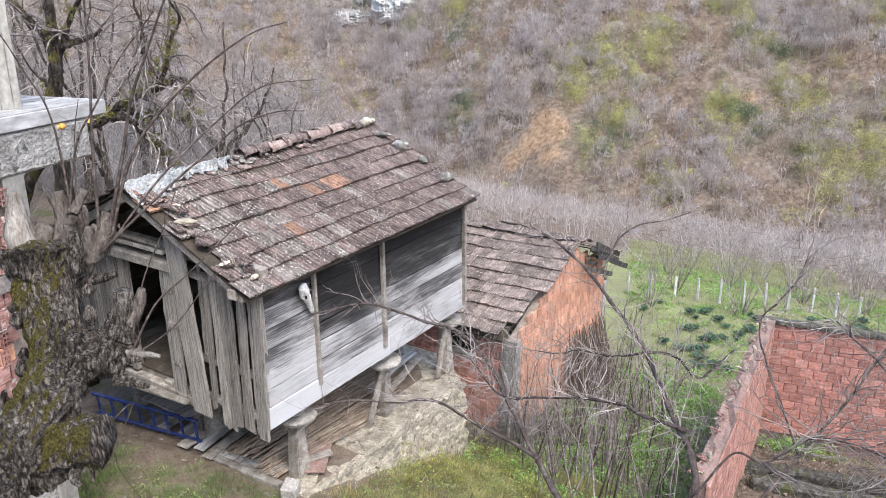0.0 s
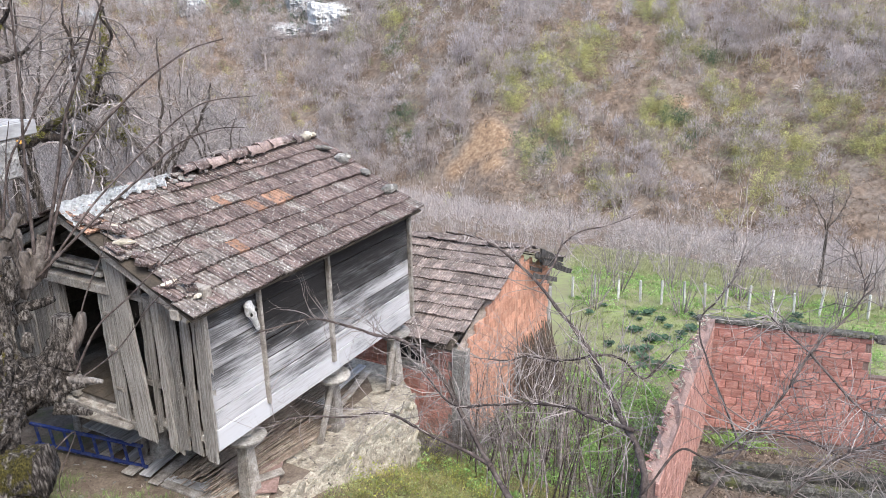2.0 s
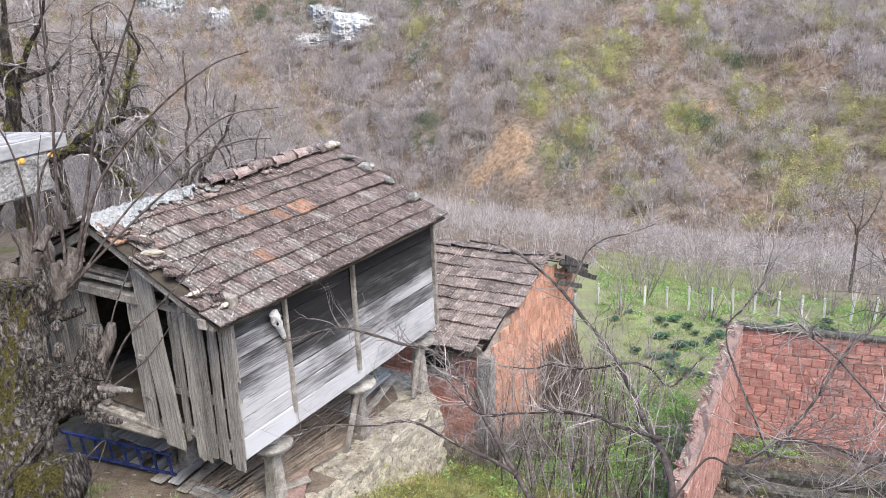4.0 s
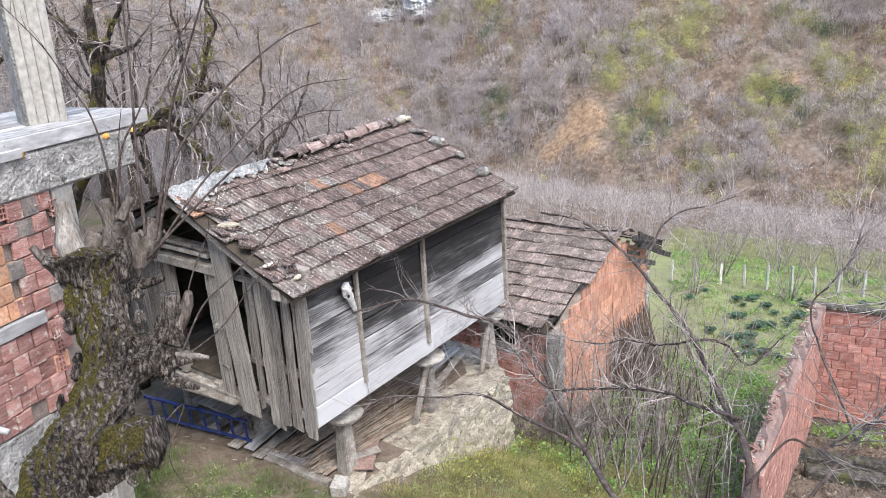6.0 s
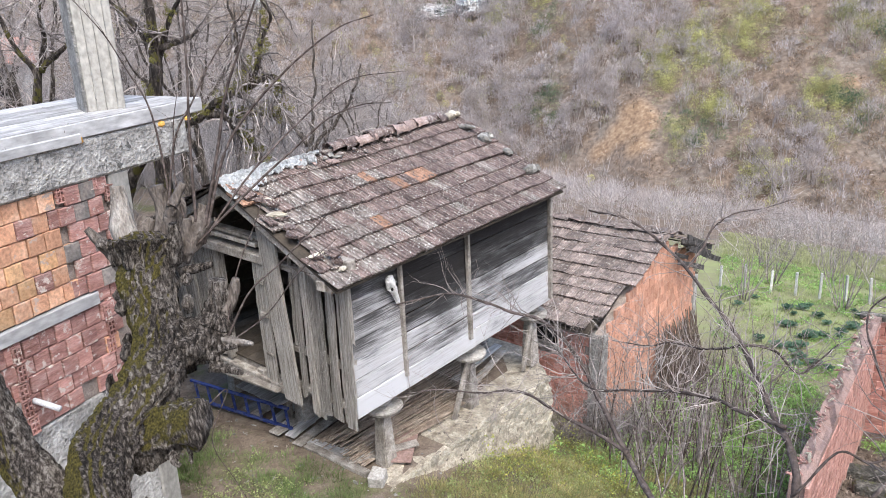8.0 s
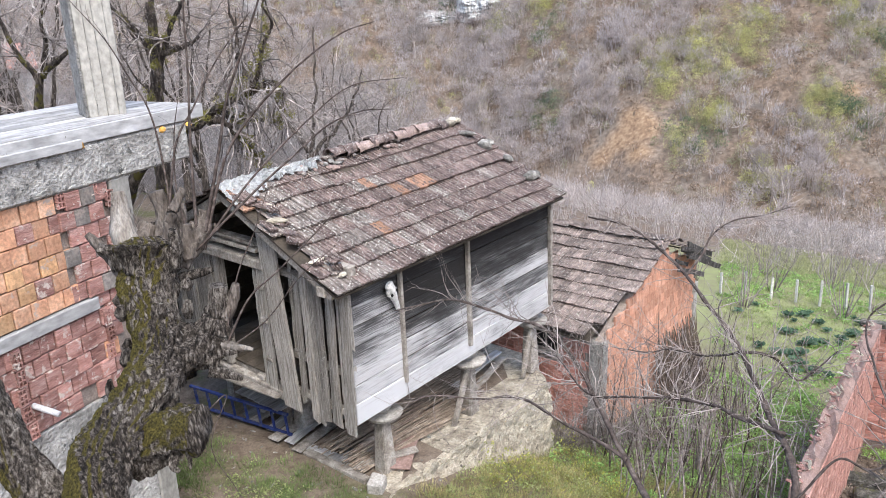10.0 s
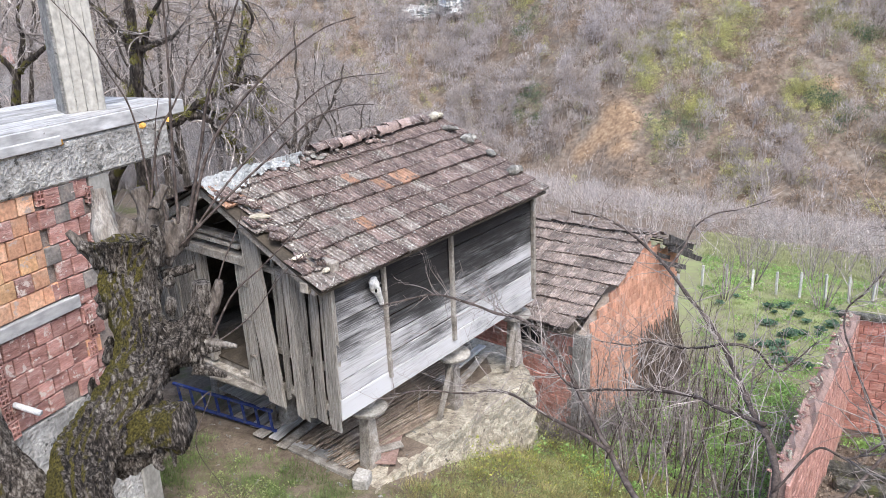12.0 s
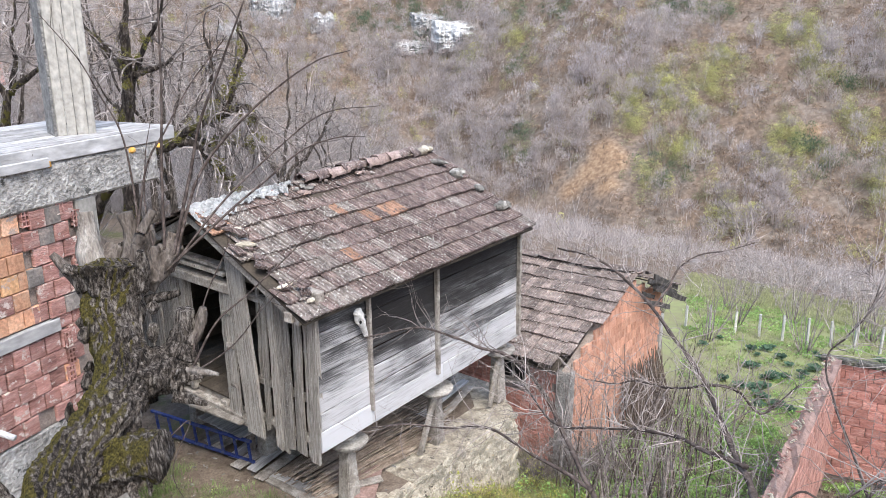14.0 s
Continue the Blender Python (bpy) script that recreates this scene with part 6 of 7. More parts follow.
bare_tree("valley_tree", (-8.5, 24.0), (((-8.5, 24.0, 2.0), (-8.2, 24.0, 4.5), (-8.0, 24.2, 7.0)), ((-8.5, 24.0, 2.2), (-9.6, 24.2, 4.6), (-10.2, 24.4, 6.5)), ((-8.5, 24.0, 2.0), (-7.0, 24.2, 4.0), (-6.4, 24.4, 6.0))),
          ((-8.5, 24.0, 0.5), (-8.5, 24.0, 2.0)), 0.18, 45, "slender pale leafless tree below the yard", 90, 1.6, 0.0, BARK)


def random_trees():
    """Leafless trees on the slope beyond the house."""
    rng = random.Random(47)
    for k, (x, y, h) in enumerate(((-9.5, 17.0, 9.5), (-6.2, 18.5, 8.0), (-11.5, 20.0, 10.0), (-8.0, 28.0, 9.0), (-12.5, 30.0, 11.0), (-3.2, 27.0, 6.5), (-15.5, 27.0, 11.5), (-5.5, 33.0, 8.5), (-1.2, 34.0, 5.5))):
        g = ground_z(x, y)
        limbs = []
        for _ in range(6):
            a, z0 = rng.uniform(0, 6.28), g + h * rng.uniform(0.25, 0.5)
            w = rng.uniform(0.10, 0.24) * h
            limbs.append(((x, y, z0), (x + math.cos(a) * w * 0.5, y + math.sin(a) * w * 0.5, z0 + h * 0.18), (x + math.cos(a) * w, y + math.sin(a) * w, z0 + h * rng.uniform(0.32, 0.5))))
        bare_tree("valley_tree", (x, y), limbs, ((x + 0.1, y, g + h * 0.3), (x, y, g + h * 0.55)), 0.12, 100 + k, "slender grey leafless tree on the slope", 130, 1.4, 0.0, BARK, HAZEL_TWIG, 0.008, boughs=6)


random_trees()
bare_tree("garden_tree", (26.0, 34.0), (((26.0, 34.0, -5.0), (25.5, 34.0, -4.0), (24.8, 34.1, -3.0)), ((26.0, 34.0, -5.0), (26.7, 34.1, -4.0), (27.2, 34.1, -2.8)), ((26.0, 34.0, -5.1), (26.2, 34.1, -3.8), (26.1, 34.1, -2.5))),
          ((26.0, 34.0, -5.7), (26.0, 34.0, -5.0)), 0.10, 46, "dark leafless orchard tree in the meadow", 70, 0.9, 0.0, BARK)


# ---- masses of shrubs, as thin upright blades or small leaves ----
def loose_triangles(name, v, material):
    """A mesh of single triangles, n x 3 x 3."""
    n = len(v)
    me = bpy.data.meshes.new(name)
    me.vertices.add(3 * n)
    me.vertices.foreach_set("co", v.reshape(-1))
    me.loops.add(3 * n)
    me.loops.foreach_set("vertex_index", np.arange(3 * n))
    me.polygons.add(n)
    me.polygons.foreach_set("loop_start", np.arange(0, 3 * n, 3))
    me.update(calc_edges=True)
    me.materials.append(material)
    return me


def blades(name, centres, sizes, heights, per, width, material, label, category, seed, fan=0.5, leaf=0.0, tuft=False):
    """Shrubs in one mesh. Each is a bunch of fine twigs rising from its foot and spreading, or a crown of small leaves."""
    rs = np.random.RandomState(seed)
    c = np.repeat(np.asarray(centres, float), per, axis=0)
    s = np.repeat(np.asarray(sizes, float), per)
    h = np.repeat(np.asarray(heights, float), per)
    n = len(c)
    a = rs.uniform(0, 2 * np.pi, n)
    r = np.sqrt(rs.uniform(0, 1, n))
    out = np.stack([np.cos(a) * r, np.sin(a) * r], 1)
    lift = rs.uniform(0.0, 0.75, n)
    if leaf:
        z = rs.uniform(0.12, 1.0, n)
        wide = np.sqrt(np.clip(1 - (2 * z - 1.05) ** 2, 0.05, 1))
        mid = c + np.stack([out[:, 0] * s * wide, out[:, 1] * s * wide, z * h], 1)
        e1 = rs.normal(0, 1, (n, 3)) * leaf
        e2 = rs.normal(0, 1, (n, 3)) * leaf
        v = np.stack([mid - e1 * 0.6, mid + e1 * 0.6, mid + e2], 1)
    else:
        stem = rs.uniform(0, 1, n) < (2.0 if tuft else 0.22)
        lift = np.where(stem, rs.uniform(0.0, 0.12, n), rs.uniform(0.25, 0.95, n))
        bulge = np.sqrt(np.clip(1 - (1.6 * lift - 0.75) ** 2, 0.05, 1))
        reach = np.where(stem, 0.7 if tuft else 0.12, bulge)
        b = c + np.stack([out[:, 0] * s * reach, out[:, 1] * s * reach, lift * h * 0.9], 1)
        ln = h * np.where(stem, rs.uniform(0.45, 0.8, n), rs.uniform(0.10, 0.26, n))
        loose = np.where(stem, 0.10, 0.38)
        d = np.stack([out[:, 0] * fan + rs.normal(0, 1, n) * loose, out[:, 1] * fan + rs.normal(0, 1, n) * loose, np.where(stem, 0.9, rs.uniform(0.2, 0.9, n))], 1)
        d /= np.linalg.norm(d, axis=1)[:, None]
        tip = b + d * ln[:, None]
        w = rs.normal(0, 1, (n, 2))
        w /= np.linalg.norm(w, axis=1)[:, None]
        w = np.concatenate([w * width, np.zeros((n, 1))], 1)
        v = np.stack([b - w, b + w, tip], 1)
    me = loose_triangles(name, v, material)
    ob = new(name, me)
    tagged(ob, label, category, kind="stuff")
    return ob


rng = random.Random(49)
blades("branch_moss", moss_at, [rng.uniform(0.03, 0.07) for _ in moss_at], [rng.uniform(0.06, 0.16) for _ in moss_at], 60, 0.0, BRANCH_MOSS, "yellow-green moss hanging on the bare branches", "moss", 50, leaf=0.012)


def scatter(n, az0, az1, d0, d1, seed, keep=None):
    rng = random.Random(seed)
    out = []
    while len(out) < n:
        a, d = radians(rng.uniform(az0, az1)), math.sqrt(rng.uniform(d0 * d0, d1 * d1))
        x, y = d * math.sin(a), d * math.cos(a)
        if keep and not keep(x, y, math.degrees(a), d, rng):
            continue
        out.append((x, y, ground_z(x, y) - 0.1))
    return out


def hill_start(az):
    return ramp_at(az, (-70, -30, -12, 0, 6, 14, 40, 80), (150, 150, 136, 122, 104, 86, 82, 82))


# where each kind of growth stands on the hill: x, y and how far it spreads
GREY_SPOTS = ((23.8, 112.7, 3), (15.8, 102.4, 3), (19.4, 101.3, 3), (24.6, 104.2, 2.5), (27.7, 106.5, 3), (22.4, 110.1, 3), (19.2, 106.9, 3), (5.3, 135.6, 6), (7.6, 138.1, 5), (10.7, 141.1, 4), (6.4, 150.1, 4), (7.9, 113.4, 5), (5.2, 120.8, 4), (12.6, 113.2, 3),
              (33.8, 116.0, 4), (29.6, 108.6, 3), (56.1, 97.0, 3.5), (58.2, 97.2, 4), (53.9, 99.6, 3.5), (66.3, 92.2, 5), (68.3, 94.2, 4), (67.8, 85.6, 4), (64.4, 83.9, 3), (37.9, 82.5, 4), (51.1, 81.4, 2.5), (35.0, 81.7, 3))
RUST_SPOTS = ((18.5, 116.0, 3), (16.7, 116.5, 2.5), (22.6, 123.2, 4), (27.1, 114.9, 3.5), (11.9, 115.4, 2.5), (7.2, 121.3, 3), (37.3, 109.2, 3), (35.0, 107.4, 2.5), (42.0, 103.2, 4), (41.4, 98.1, 3.5), (38.0, 89.7, 3.5), (56.0, 86.5, 4), (57.7, 85.4, 3),
              (61.4, 76.7, 4), (64.1, 78.8, 3), (57.7, 88.3, 3), (53.7, 87.9, 3), (56.0, 107.1, 4), (58.1, 103.9, 4), (39.8, 77.5, 2), (46.7, 74.8, 2.5), (45.5, 80.4, 3))
DARK_SPOTS = ((-3.1, 162.3, 4), (5.6, 155.4, 4), (15.2, 142.7, 3), (22.2, 135.7, 3), (42.5, 117.4, 3), (37.4, 120.9, 3), (-12.1, 163.5, 3), (3.2, 154.1, 4), (-10.8, 161.1, 3), (15.5, 128.5, 2.5), (16.7, 125.9, 2), (13.3, 109.2, 2), (14.4, 107.2, 1.8), (28.0, 91.8, 2.2), (29.1, 90.4, 2), (44.4, 87.5, 2), (46.0, 86.7, 2), (53.2, 95.3, 2), (54.8, 95.2, 2))
CLAY_SPOTS = ((22.9, 95.1, 3.0), (21.0, 95.6, 2.6), (22.2, 92.0, 2.2), (18.7, 95.6, 2.2), (24.7, 94.4, 2.0), (22.3, 97.6, 2.2), (46.2, 90.7, 1.6))
LEAFY_SPOTS = ((15.3, 134.1, 1.6), (27.7, 103.1, 1.6), (27.6, 99.2, 1.6), (32.1, 103.3, 2.4), (33.4, 103.6, 2), (36.7, 100.5, 2.2), (39.5, 105.2, 2), (35.6, 98.5, 1.8), (31.1, 92.9, 2), (26.3, 90.0, 1.6), (27.7, 104.8, 1.5), (8.4, 140.3, 2), (48.9, 108.5, 2), (51.3, 106.8, 2), (43.5, 89.9, 1.8), (41.7, 88.5, 2), (42.5, 86.6, 1.8), (51.2, 90.2, 2))
LEAFY_MORE = ((52.5, 87.1, 1.6), (50.4, 97.6, 1.6), (50.2, 101.9, 1.6), (60.2, 80.6, 2), (58.6, 79.2, 1.8), (55.4, 78.5, 2), (52.2, 78.5, 1.8), (53.5, 78.9, 1.8), (52.8, 81.1, 1.6), (49.6, 79.8, 1.6), (53.2, 75.3, 1.8), (48.5, 76.2, 1.5), (48.0, 74.0, 1.5), (69.3, 90.4, 2), (71.4, 89.9, 2), (64.1, 95.6, 2), (61.5, 74.0, 2.4), (33.9, 82.6, 2))


def near_any(x, y, spots, grow=1.0):
    """Within reach of one of the spots; each spreads further up and down the slope than across it."""
    return any(math.hypot(x - a, (y - b) * 0.75) < r * grow for a, b, r in spots)


def crowns(name, centres, sizes, heights, per, width, length, material, label, seed, droop=0.0, category="woods"):
    """Leafless bushes and small trees in one mesh: a few stems from the foot and a rounded crown of short fine twigs, thickest towards its skin."""
    rs = np.random.RandomState(seed)
    c = np.repeat(np.asarray(centres, float), per, axis=0)
    s_ = np.repeat(np.asarray(sizes, float), per)
    h = np.repeat(np.asarray(heights, float), per)
    n = len(c)
    lump = np.repeat(rs.uniform(0, 6.28, (len(centres), 2)), per, axis=0)
    d = rs.normal(0, 1, (n, 3))
    d /= np.linalg.norm(d, axis=1)[:, None]
    d[:, 2] = np.where(d[:, 2] < -0.35, -d[:, 2], d[:, 2])
    r = rs.uniform(0.25, 1.0, n) ** 0.6
    r = r * (1 + 0.28 * np.sin(3 * np.arctan2(d[:, 1], d[:, 0]) + lump[:, 0]) * np.sin(4 * d[:, 2] + lump[:, 1]))
    stem = rs.uniform(0, 1, n) < 0.07
    b = c + np.stack([d[:, 0] * s_ * r, d[:, 1] * s_ * r, (0.56 + 0.44 * d[:, 2] * r) * h], 1)
    foot = c + np.stack([rs.normal(0, 0.1, n) * s_, rs.normal(0, 0.1, n) * s_, np.zeros(n)], 1)
    b = np.where(stem[:, None], foot, b)
    way = d * 0.7 + rs.normal(0, 0.45, (n, 3)) + np.array([0, 0, 0.55 - droop])
    way = np.where(stem[:, None], np.stack([d[:, 0] * 0.3, d[:, 1] * 0.3, np.ones(n)], 1), way)
    way /= np.linalg.norm(way, axis=1)[:, None]
    ln = np.where(stem, h * 0.7, length * rs.uniform(0.5, 1.4, n))
    tip = b + way * ln[:, None]
    w = rs.normal(0, 1, (n, 3))
    w -= way * np.sum(w * way, axis=1)[:, None]
    w *= (width / np.linalg.norm(w, axis=1))[:, None]
    v = np.stack([b - w, b + w, tip], 1)
    me = loose_triangles(name, v, material)
    return tagged(new(name, me), label, category, kind="stuff")


woods = lambda x, y, a, d, r: d > hill_start(a) - 4 and ground_z(x, y) < 14 and (not near_any(x, y, CLAY_SPOTS) or r.random() < 0.16)
leafy = lambda x, y, g: near_any(x, y, LEAFY_SPOTS, g) or near_any(x, y, LEAFY_MORE, g)


def grey_here(x, y, a, d, r):
    """Bare woods: thick on the spurs and down the valley, thin over the bracken."""
    if not woods(x, y, a, d, r):
        return False
    if near_any(x, y, GREY_SPOTS, r.uniform(0.6, 1.35)):
        return True
    if near_any(x, y, RUST_SPOTS):
        return r.random() < 0.12
    k = 0.6 if a < 4 else 0.2
    return r.random() < k and noise.noise(Vector((x * 0.11 + 3, y * 0.07, 3))) > r.uniform(-0.6, 0.35)


rng = random.Random(52)
p = scatter(3800, -36, 43, 76, 205, 51, grey_here)
half_ = len(p) // 2
crowns("hillside_woods", p[:half_], [rng.uniform(0.7, 1.7) for _ in p[:half_]], [rng.uniform(1.6, 3.8) for _ in p[:half_]], 110, 0.036, 0.517, HILL_TWIG, "leafless grey-brown woods on the valley side", 53)
crowns("spur_woods", p[half_:], [rng.uniform(0.7, 1.6) for _ in p[half_:]], [rng.uniform(1.8, 3.8) for _ in p[half_:]], 110, 0.036, 0.517, HILL_LILAC, "lilac-grey leafless trees along the spurs of the hill", 67)
p = scatter(4600, -36, 43, 76, 205, 54, lambda x, y, a, d, r: woods(x, y, a, d, r) and (near_any(x, y, RUST_SPOTS, 1.2) or r.random() < 0.45))
crowns("hillside_brush", p, [rng.uniform(0.5, 1.2) for _ in p], [rng.uniform(0.4, 1.2) for _ in p], 32, 0.065, 0.253, HILL_RUST, "rusty brown undergrowth on the valley side", 55, 0.3, "undergrowth")
p = scatter(4500, -30, 43, 76, 190, 63, lambda x, y, a, d, r: woods(x, y, a, d, r) and noise.noise(Vector((x * 0.12, y * 0.08, 41))) > r.uniform(-0.5, 0.2))
blades("hillside_bracken", p, [rng.uniform(0.35, 1.0) for _ in p], [rng.uniform(0.35, 1.1) for _ in p], 30, 0.0, HILL_BRACKEN, "dead brown bracken and brambles on the valley side", "bracken", 64, leaf=0.06)
p = scatter(460, 0, 43, 72, 150, 56, lambda x, y, a, d, r: woods(x, y, a, d, r) and leafy(x, y, r.uniform(0.1, 1.0) + r.random() ** 3))
p += scatter(260, -30, 43, 74, 190, 58, woods)
blades("hillside_bushes", p, [rng.uniform(0.6, 1.3) for _ in p], [rng.uniform(1.2, 3.0) for _ in p], 420, 0.0, HILL_GREEN, "yellow-green leafy bushes on the valley side", "bushes", 57, leaf=0.045)
p = scatter(520, 2, 43, 72, 160, 113, lambda x, y, a, d, r: woods(x, y, a, d, r) and (leafy(x, y, r.uniform(0.8, 2.2)) or near_any(x, y, DARK_SPOTS)))
p += scatter(260, -25, 43, 76, 180, 114, woods)
blades("olive_bushes", p, [rng.uniform(0.5, 1.5) for _ in p], [rng.uniform(0.8, 2.4) for _ in p], 240, 0.0, HILL_OLIVE, "dull olive evergreen shrubs on the valley side", "bushes", 115, leaf=0.05)
p = scatter(150, 6, 43, 80, 150, 59, lambda x, y, a, d, r: woods(x, y, a, d, r) and noise.noise(Vector((x * 0.08, y * 0.08, 21))) > 0.05)
blades("hillside_poles", p, [0.35 for _ in p], [rng.uniform(3.0, 5.5) for _ in p], 7, 0.045, HAZEL_TWIG, "pale slender tree stems on the valley side", "woods", 60, fan=0.25)
p = scatter(170, -25, 30, 90, 200, 68, lambda x, y, a, d, r: near_any(x, y, DARK_SPOTS, r.uniform(0.3, 1.3)))
blades("evergreen_bushes", p, [rng.uniform(0.8, 1.6) for _ in p], [rng.uniform(1.2, 2.6) for _ in p], 300, 0.0, EVERGREEN, "dark evergreen ivy and bushes round the cliffs", "bushes", 69, leaf=0.07)
p = scatter(210, -42, -4, 20, 62, 101, lambda x, y, a, d, r: d > 34 or a < -16)
blades("valley_thicket", p, [rng.uniform(0.9, 2.0) for _ in p], [rng.uniform(3.5, 8.5) for _ in p], 420, 0.010, VALLEY_TWIG, "tangle of fine dark twigs in the wooded valley", "woods", 102, fan=0.9)

# hazel orchard below the hill
p = scatter(2100, -36, 42, 30, 135, 61, lambda x, y, a, d, r: d < hill_start(a) + 2 and (a < 6 or (Vector((x, y, 0)) - CORNER).dot(BX) > 29) and d > (34 if a > 4 else 26))
crowns("hazel_orchard", p, [rng.uniform(0.9, 1.6) for _ in p], [rng.uniform(1.6, 2.6) for _ in p], 84, 0.017, 0.391, HAZEL_TWIG, "rows of leafless hazel bushes in the valley", 62, -0.2, "orchard")


def along_bearing(az, el):
    """Where a line of sight from the house at that bearing and elevation meets the ground."""
    d = 60.0
    while d < 300:
        x, y = d * math.sin(radians(az)), d * math.cos(radians(az))
        if ground_z(x, y) > 6.3 + d * math.tan(radians(el)):
            break
        d += 0.5
    return x, y, 6.3 + d * math.tan(radians(el)), d


def cliff():
    """Pale limestone faces high on the far side."""
    for k, (az, el, w, h) in enumerate(((-0.3, -1.75, 13, 3.2), (3.0, -1.0, 13, 6), (0.6, -0.2, 9, 5), (-10.5, 0.6, 10, 7), (-7.2, -0.2, 7, 5), (-5.5, 2.2, 20, 7), (1.0, 3.2, 24, 7), (-13.5, -1.0, 5, 5))):
        b = bmesh.new()
        bmesh.ops.create_grid(b, x_segments=48, y_segments=32, size=1)
        x, y, z, d = along_bearing(az, el)
        for q in b.verts:
            u, s = q.co.x, q.co.y
            edge = max(abs(u), abs(s)) ** 4
            rib = noise.noise(Vector((u * 7 + k, s * 0.7, k))) + 0.5 * noise.noise(Vector((u * 18, s * 1.6, k + 4)))
            gap = noise.noise(Vector((u * 2.6 + k, s * 2.2, k + 8))) + 0.5 * noise.noise(Vector((u * 9, s * 6, k + 2)))
            step_out = 0.7 * math.floor(3.0 * noise.noise(Vector((u * 1.5, s * 3.0, k + 5)))) / 3.0
            q.co = Vector((u * w * 0.5, -2.4 + 5.0 * edge + 0.8 * rib + 1.3 * gap + step_out + s * 1.0, s * h * 0.5 * (1 + 0.3 * noise.noise(Vector((u * 3, k, 1))))))
        o = part("cliff_face", b, CLIFF)
        o.matrix_basis = pose(x, y, z, 0, 0, -az)
        tagged(o, "pale weathered limestone cliff above the woods", "cliff", "cliffs across the valley")


cliff()

# ---- garden below the terrace ----
def in_pen(x, y):
    q = Vector((x, y, 0)) - PEN
    return q.dot(Vector((0.809, -0.588, 0))) > -0.1 and q.dot(Vector((-0.469, -0.883, 0))) > 0.35


def garden_grass():
    ok = lambda x, y, a, d, r: ((Vector((x, y, 0)) - CORNER).dot(BY) < -0.55 and (Vector((x, y, 0)) - CORNER).dot(BX) > 0.5 or a > 20) and not in_pen(x, y)
    p = scatter(9500, 8, 42, 12.5, 38, 71, ok)
    rng = random.Random(72)
    blades("meadow_grass", p, [rng.uniform(0.10, 0.22) for _ in p], [rng.uniform(0.12, 0.34) for _ in p], 16, 0.014, GRASS, "green grass of the garden and meadow", "grass", 73, fan=0.8, tuft=True)
    p = scatter(5000, 8, 34, 34, 52, 171, ok)
    blades("far_meadow_grass", p, [rng.uniform(0.2, 0.4) for _ in p], [rng.uniform(0.15, 0.4) for _ in p], 14, 0.025, MEADOW_PALE, "pale green meadow grass by the orchard", "grass", 172, fan=0.8, tuft=True)
    near = lambda x, y, a, d, r: -3.4 < (Vector((x, y, 0)) - CORNER).dot(BY) < -0.5 and -0.3 < (Vector((x, y, 0)) - CORNER).dot(BX) < 5.0
    p = scatter(650, -14, 24, 8.0, 15, 74, near)
    blades("dry_grass", p, [rng.uniform(0.10, 0.22) for _ in p], [rng.uniform(0.2, 0.42) for _ in p], 60, 0.005, DRYGRASS, "long yellowing grass under the terrace wall", "grass", 75, fan=0.9, tuft=True)
    rough = lambda x, y, a, d, r: ok(x, y, a, d, r) and noise.noise(Vector((x * 0.5, y * 0.5, 31))) > r.uniform(-0.2, 0.5)
    p = scatter(900, 8, 42, 13.0, 34, 86, rough)
    blades("meadow_weeds", p, [rng.uniform(0.15, 0.4) for _ in p], [rng.uniform(0.1, 0.35) for _ in p], 70, 0.0, WEED, "bright green broad-leaved weeds in the garden", "weeds", 87, leaf=0.03)
    below = lambda x, y, a, d, r: -6.0 < (Vector((x, y, 0)) - CORNER).dot(BY) < -0.6 and 3.4 < (Vector((x, y, 0)) - CORNER).dot(BX) < 11.5 and not in_pen(x, y)
    p = scatter(330, 5, 36, 10.5, 21, 88, below)
    blades("garden_weeds", p, [rng.uniform(0.15, 0.4) for _ in p], [rng.uniform(0.1, 0.4) for _ in p], 90, 0.0, WEED, "lush green weeds under the bare thicket", "weeds", 89, leaf=0.026)
    p = scatter(640, -14, 24, 8.0, 15, 76, near)
    blades("green_weeds", p, [rng.uniform(0.10, 0.25) for _ in p], [rng.uniform(0.1, 0.3) for _ in p], 50, 0.0, GRASS, "low green weeds under the terrace wall", "weeds", 77, leaf=0.017)
    yard = lambda x, y, a, d, r: min(math.hypot((x + 2.35 + 0.9 * (y - 9.4)) / 0.8, (y - 9.4) / 0.75), math.hypot((x + 4.0) / 0.45, (y - 9.9) / 0.9)) < r.uniform(0.4, 1.25) and noise.noise(Vector((x * 2.2, y * 2.2, 11))) > -0.25 and (Vector((x, y, 0)) - CORNER).dot(BX) < 0.1
    p = scatter(480, -30, -4, 7.2, 12.5, 78, yard)
    blades("yard_grass", p, [rng.uniform(0.06, 0.13) for _ in p], [rng.uniform(0.17, 0.29) for _ in p], 44, 0.009, YARD_GRASS, "short tufts of grass in the yard", "grass", 79, fan=0.9, tuft=True)
    fallen = lambda x, y, a, d, r: (Vector((x, y, 0)) - CORNER).dot(BY) > -0.2 and noise.noise(Vector((x * 0.7, y * 0.7, 17))) > r.uniform(-0.5, 0.4) and (Vector((x, y, 0)) - CORNER).dot(BX) < 0.1
    p = scatter(420, -34, 0, 6.5, 13.0, 178, fallen)
    blades("yard_litter", p, [rng.uniform(0.10, 0.25) for _ in p], [rng.uniform(0.11, 0.14) for _ in p], 16, 0.0, LITTER_LEAF, "dead leaves and bits of straw in the yard", "leaf litter", 179, leaf=0.016)
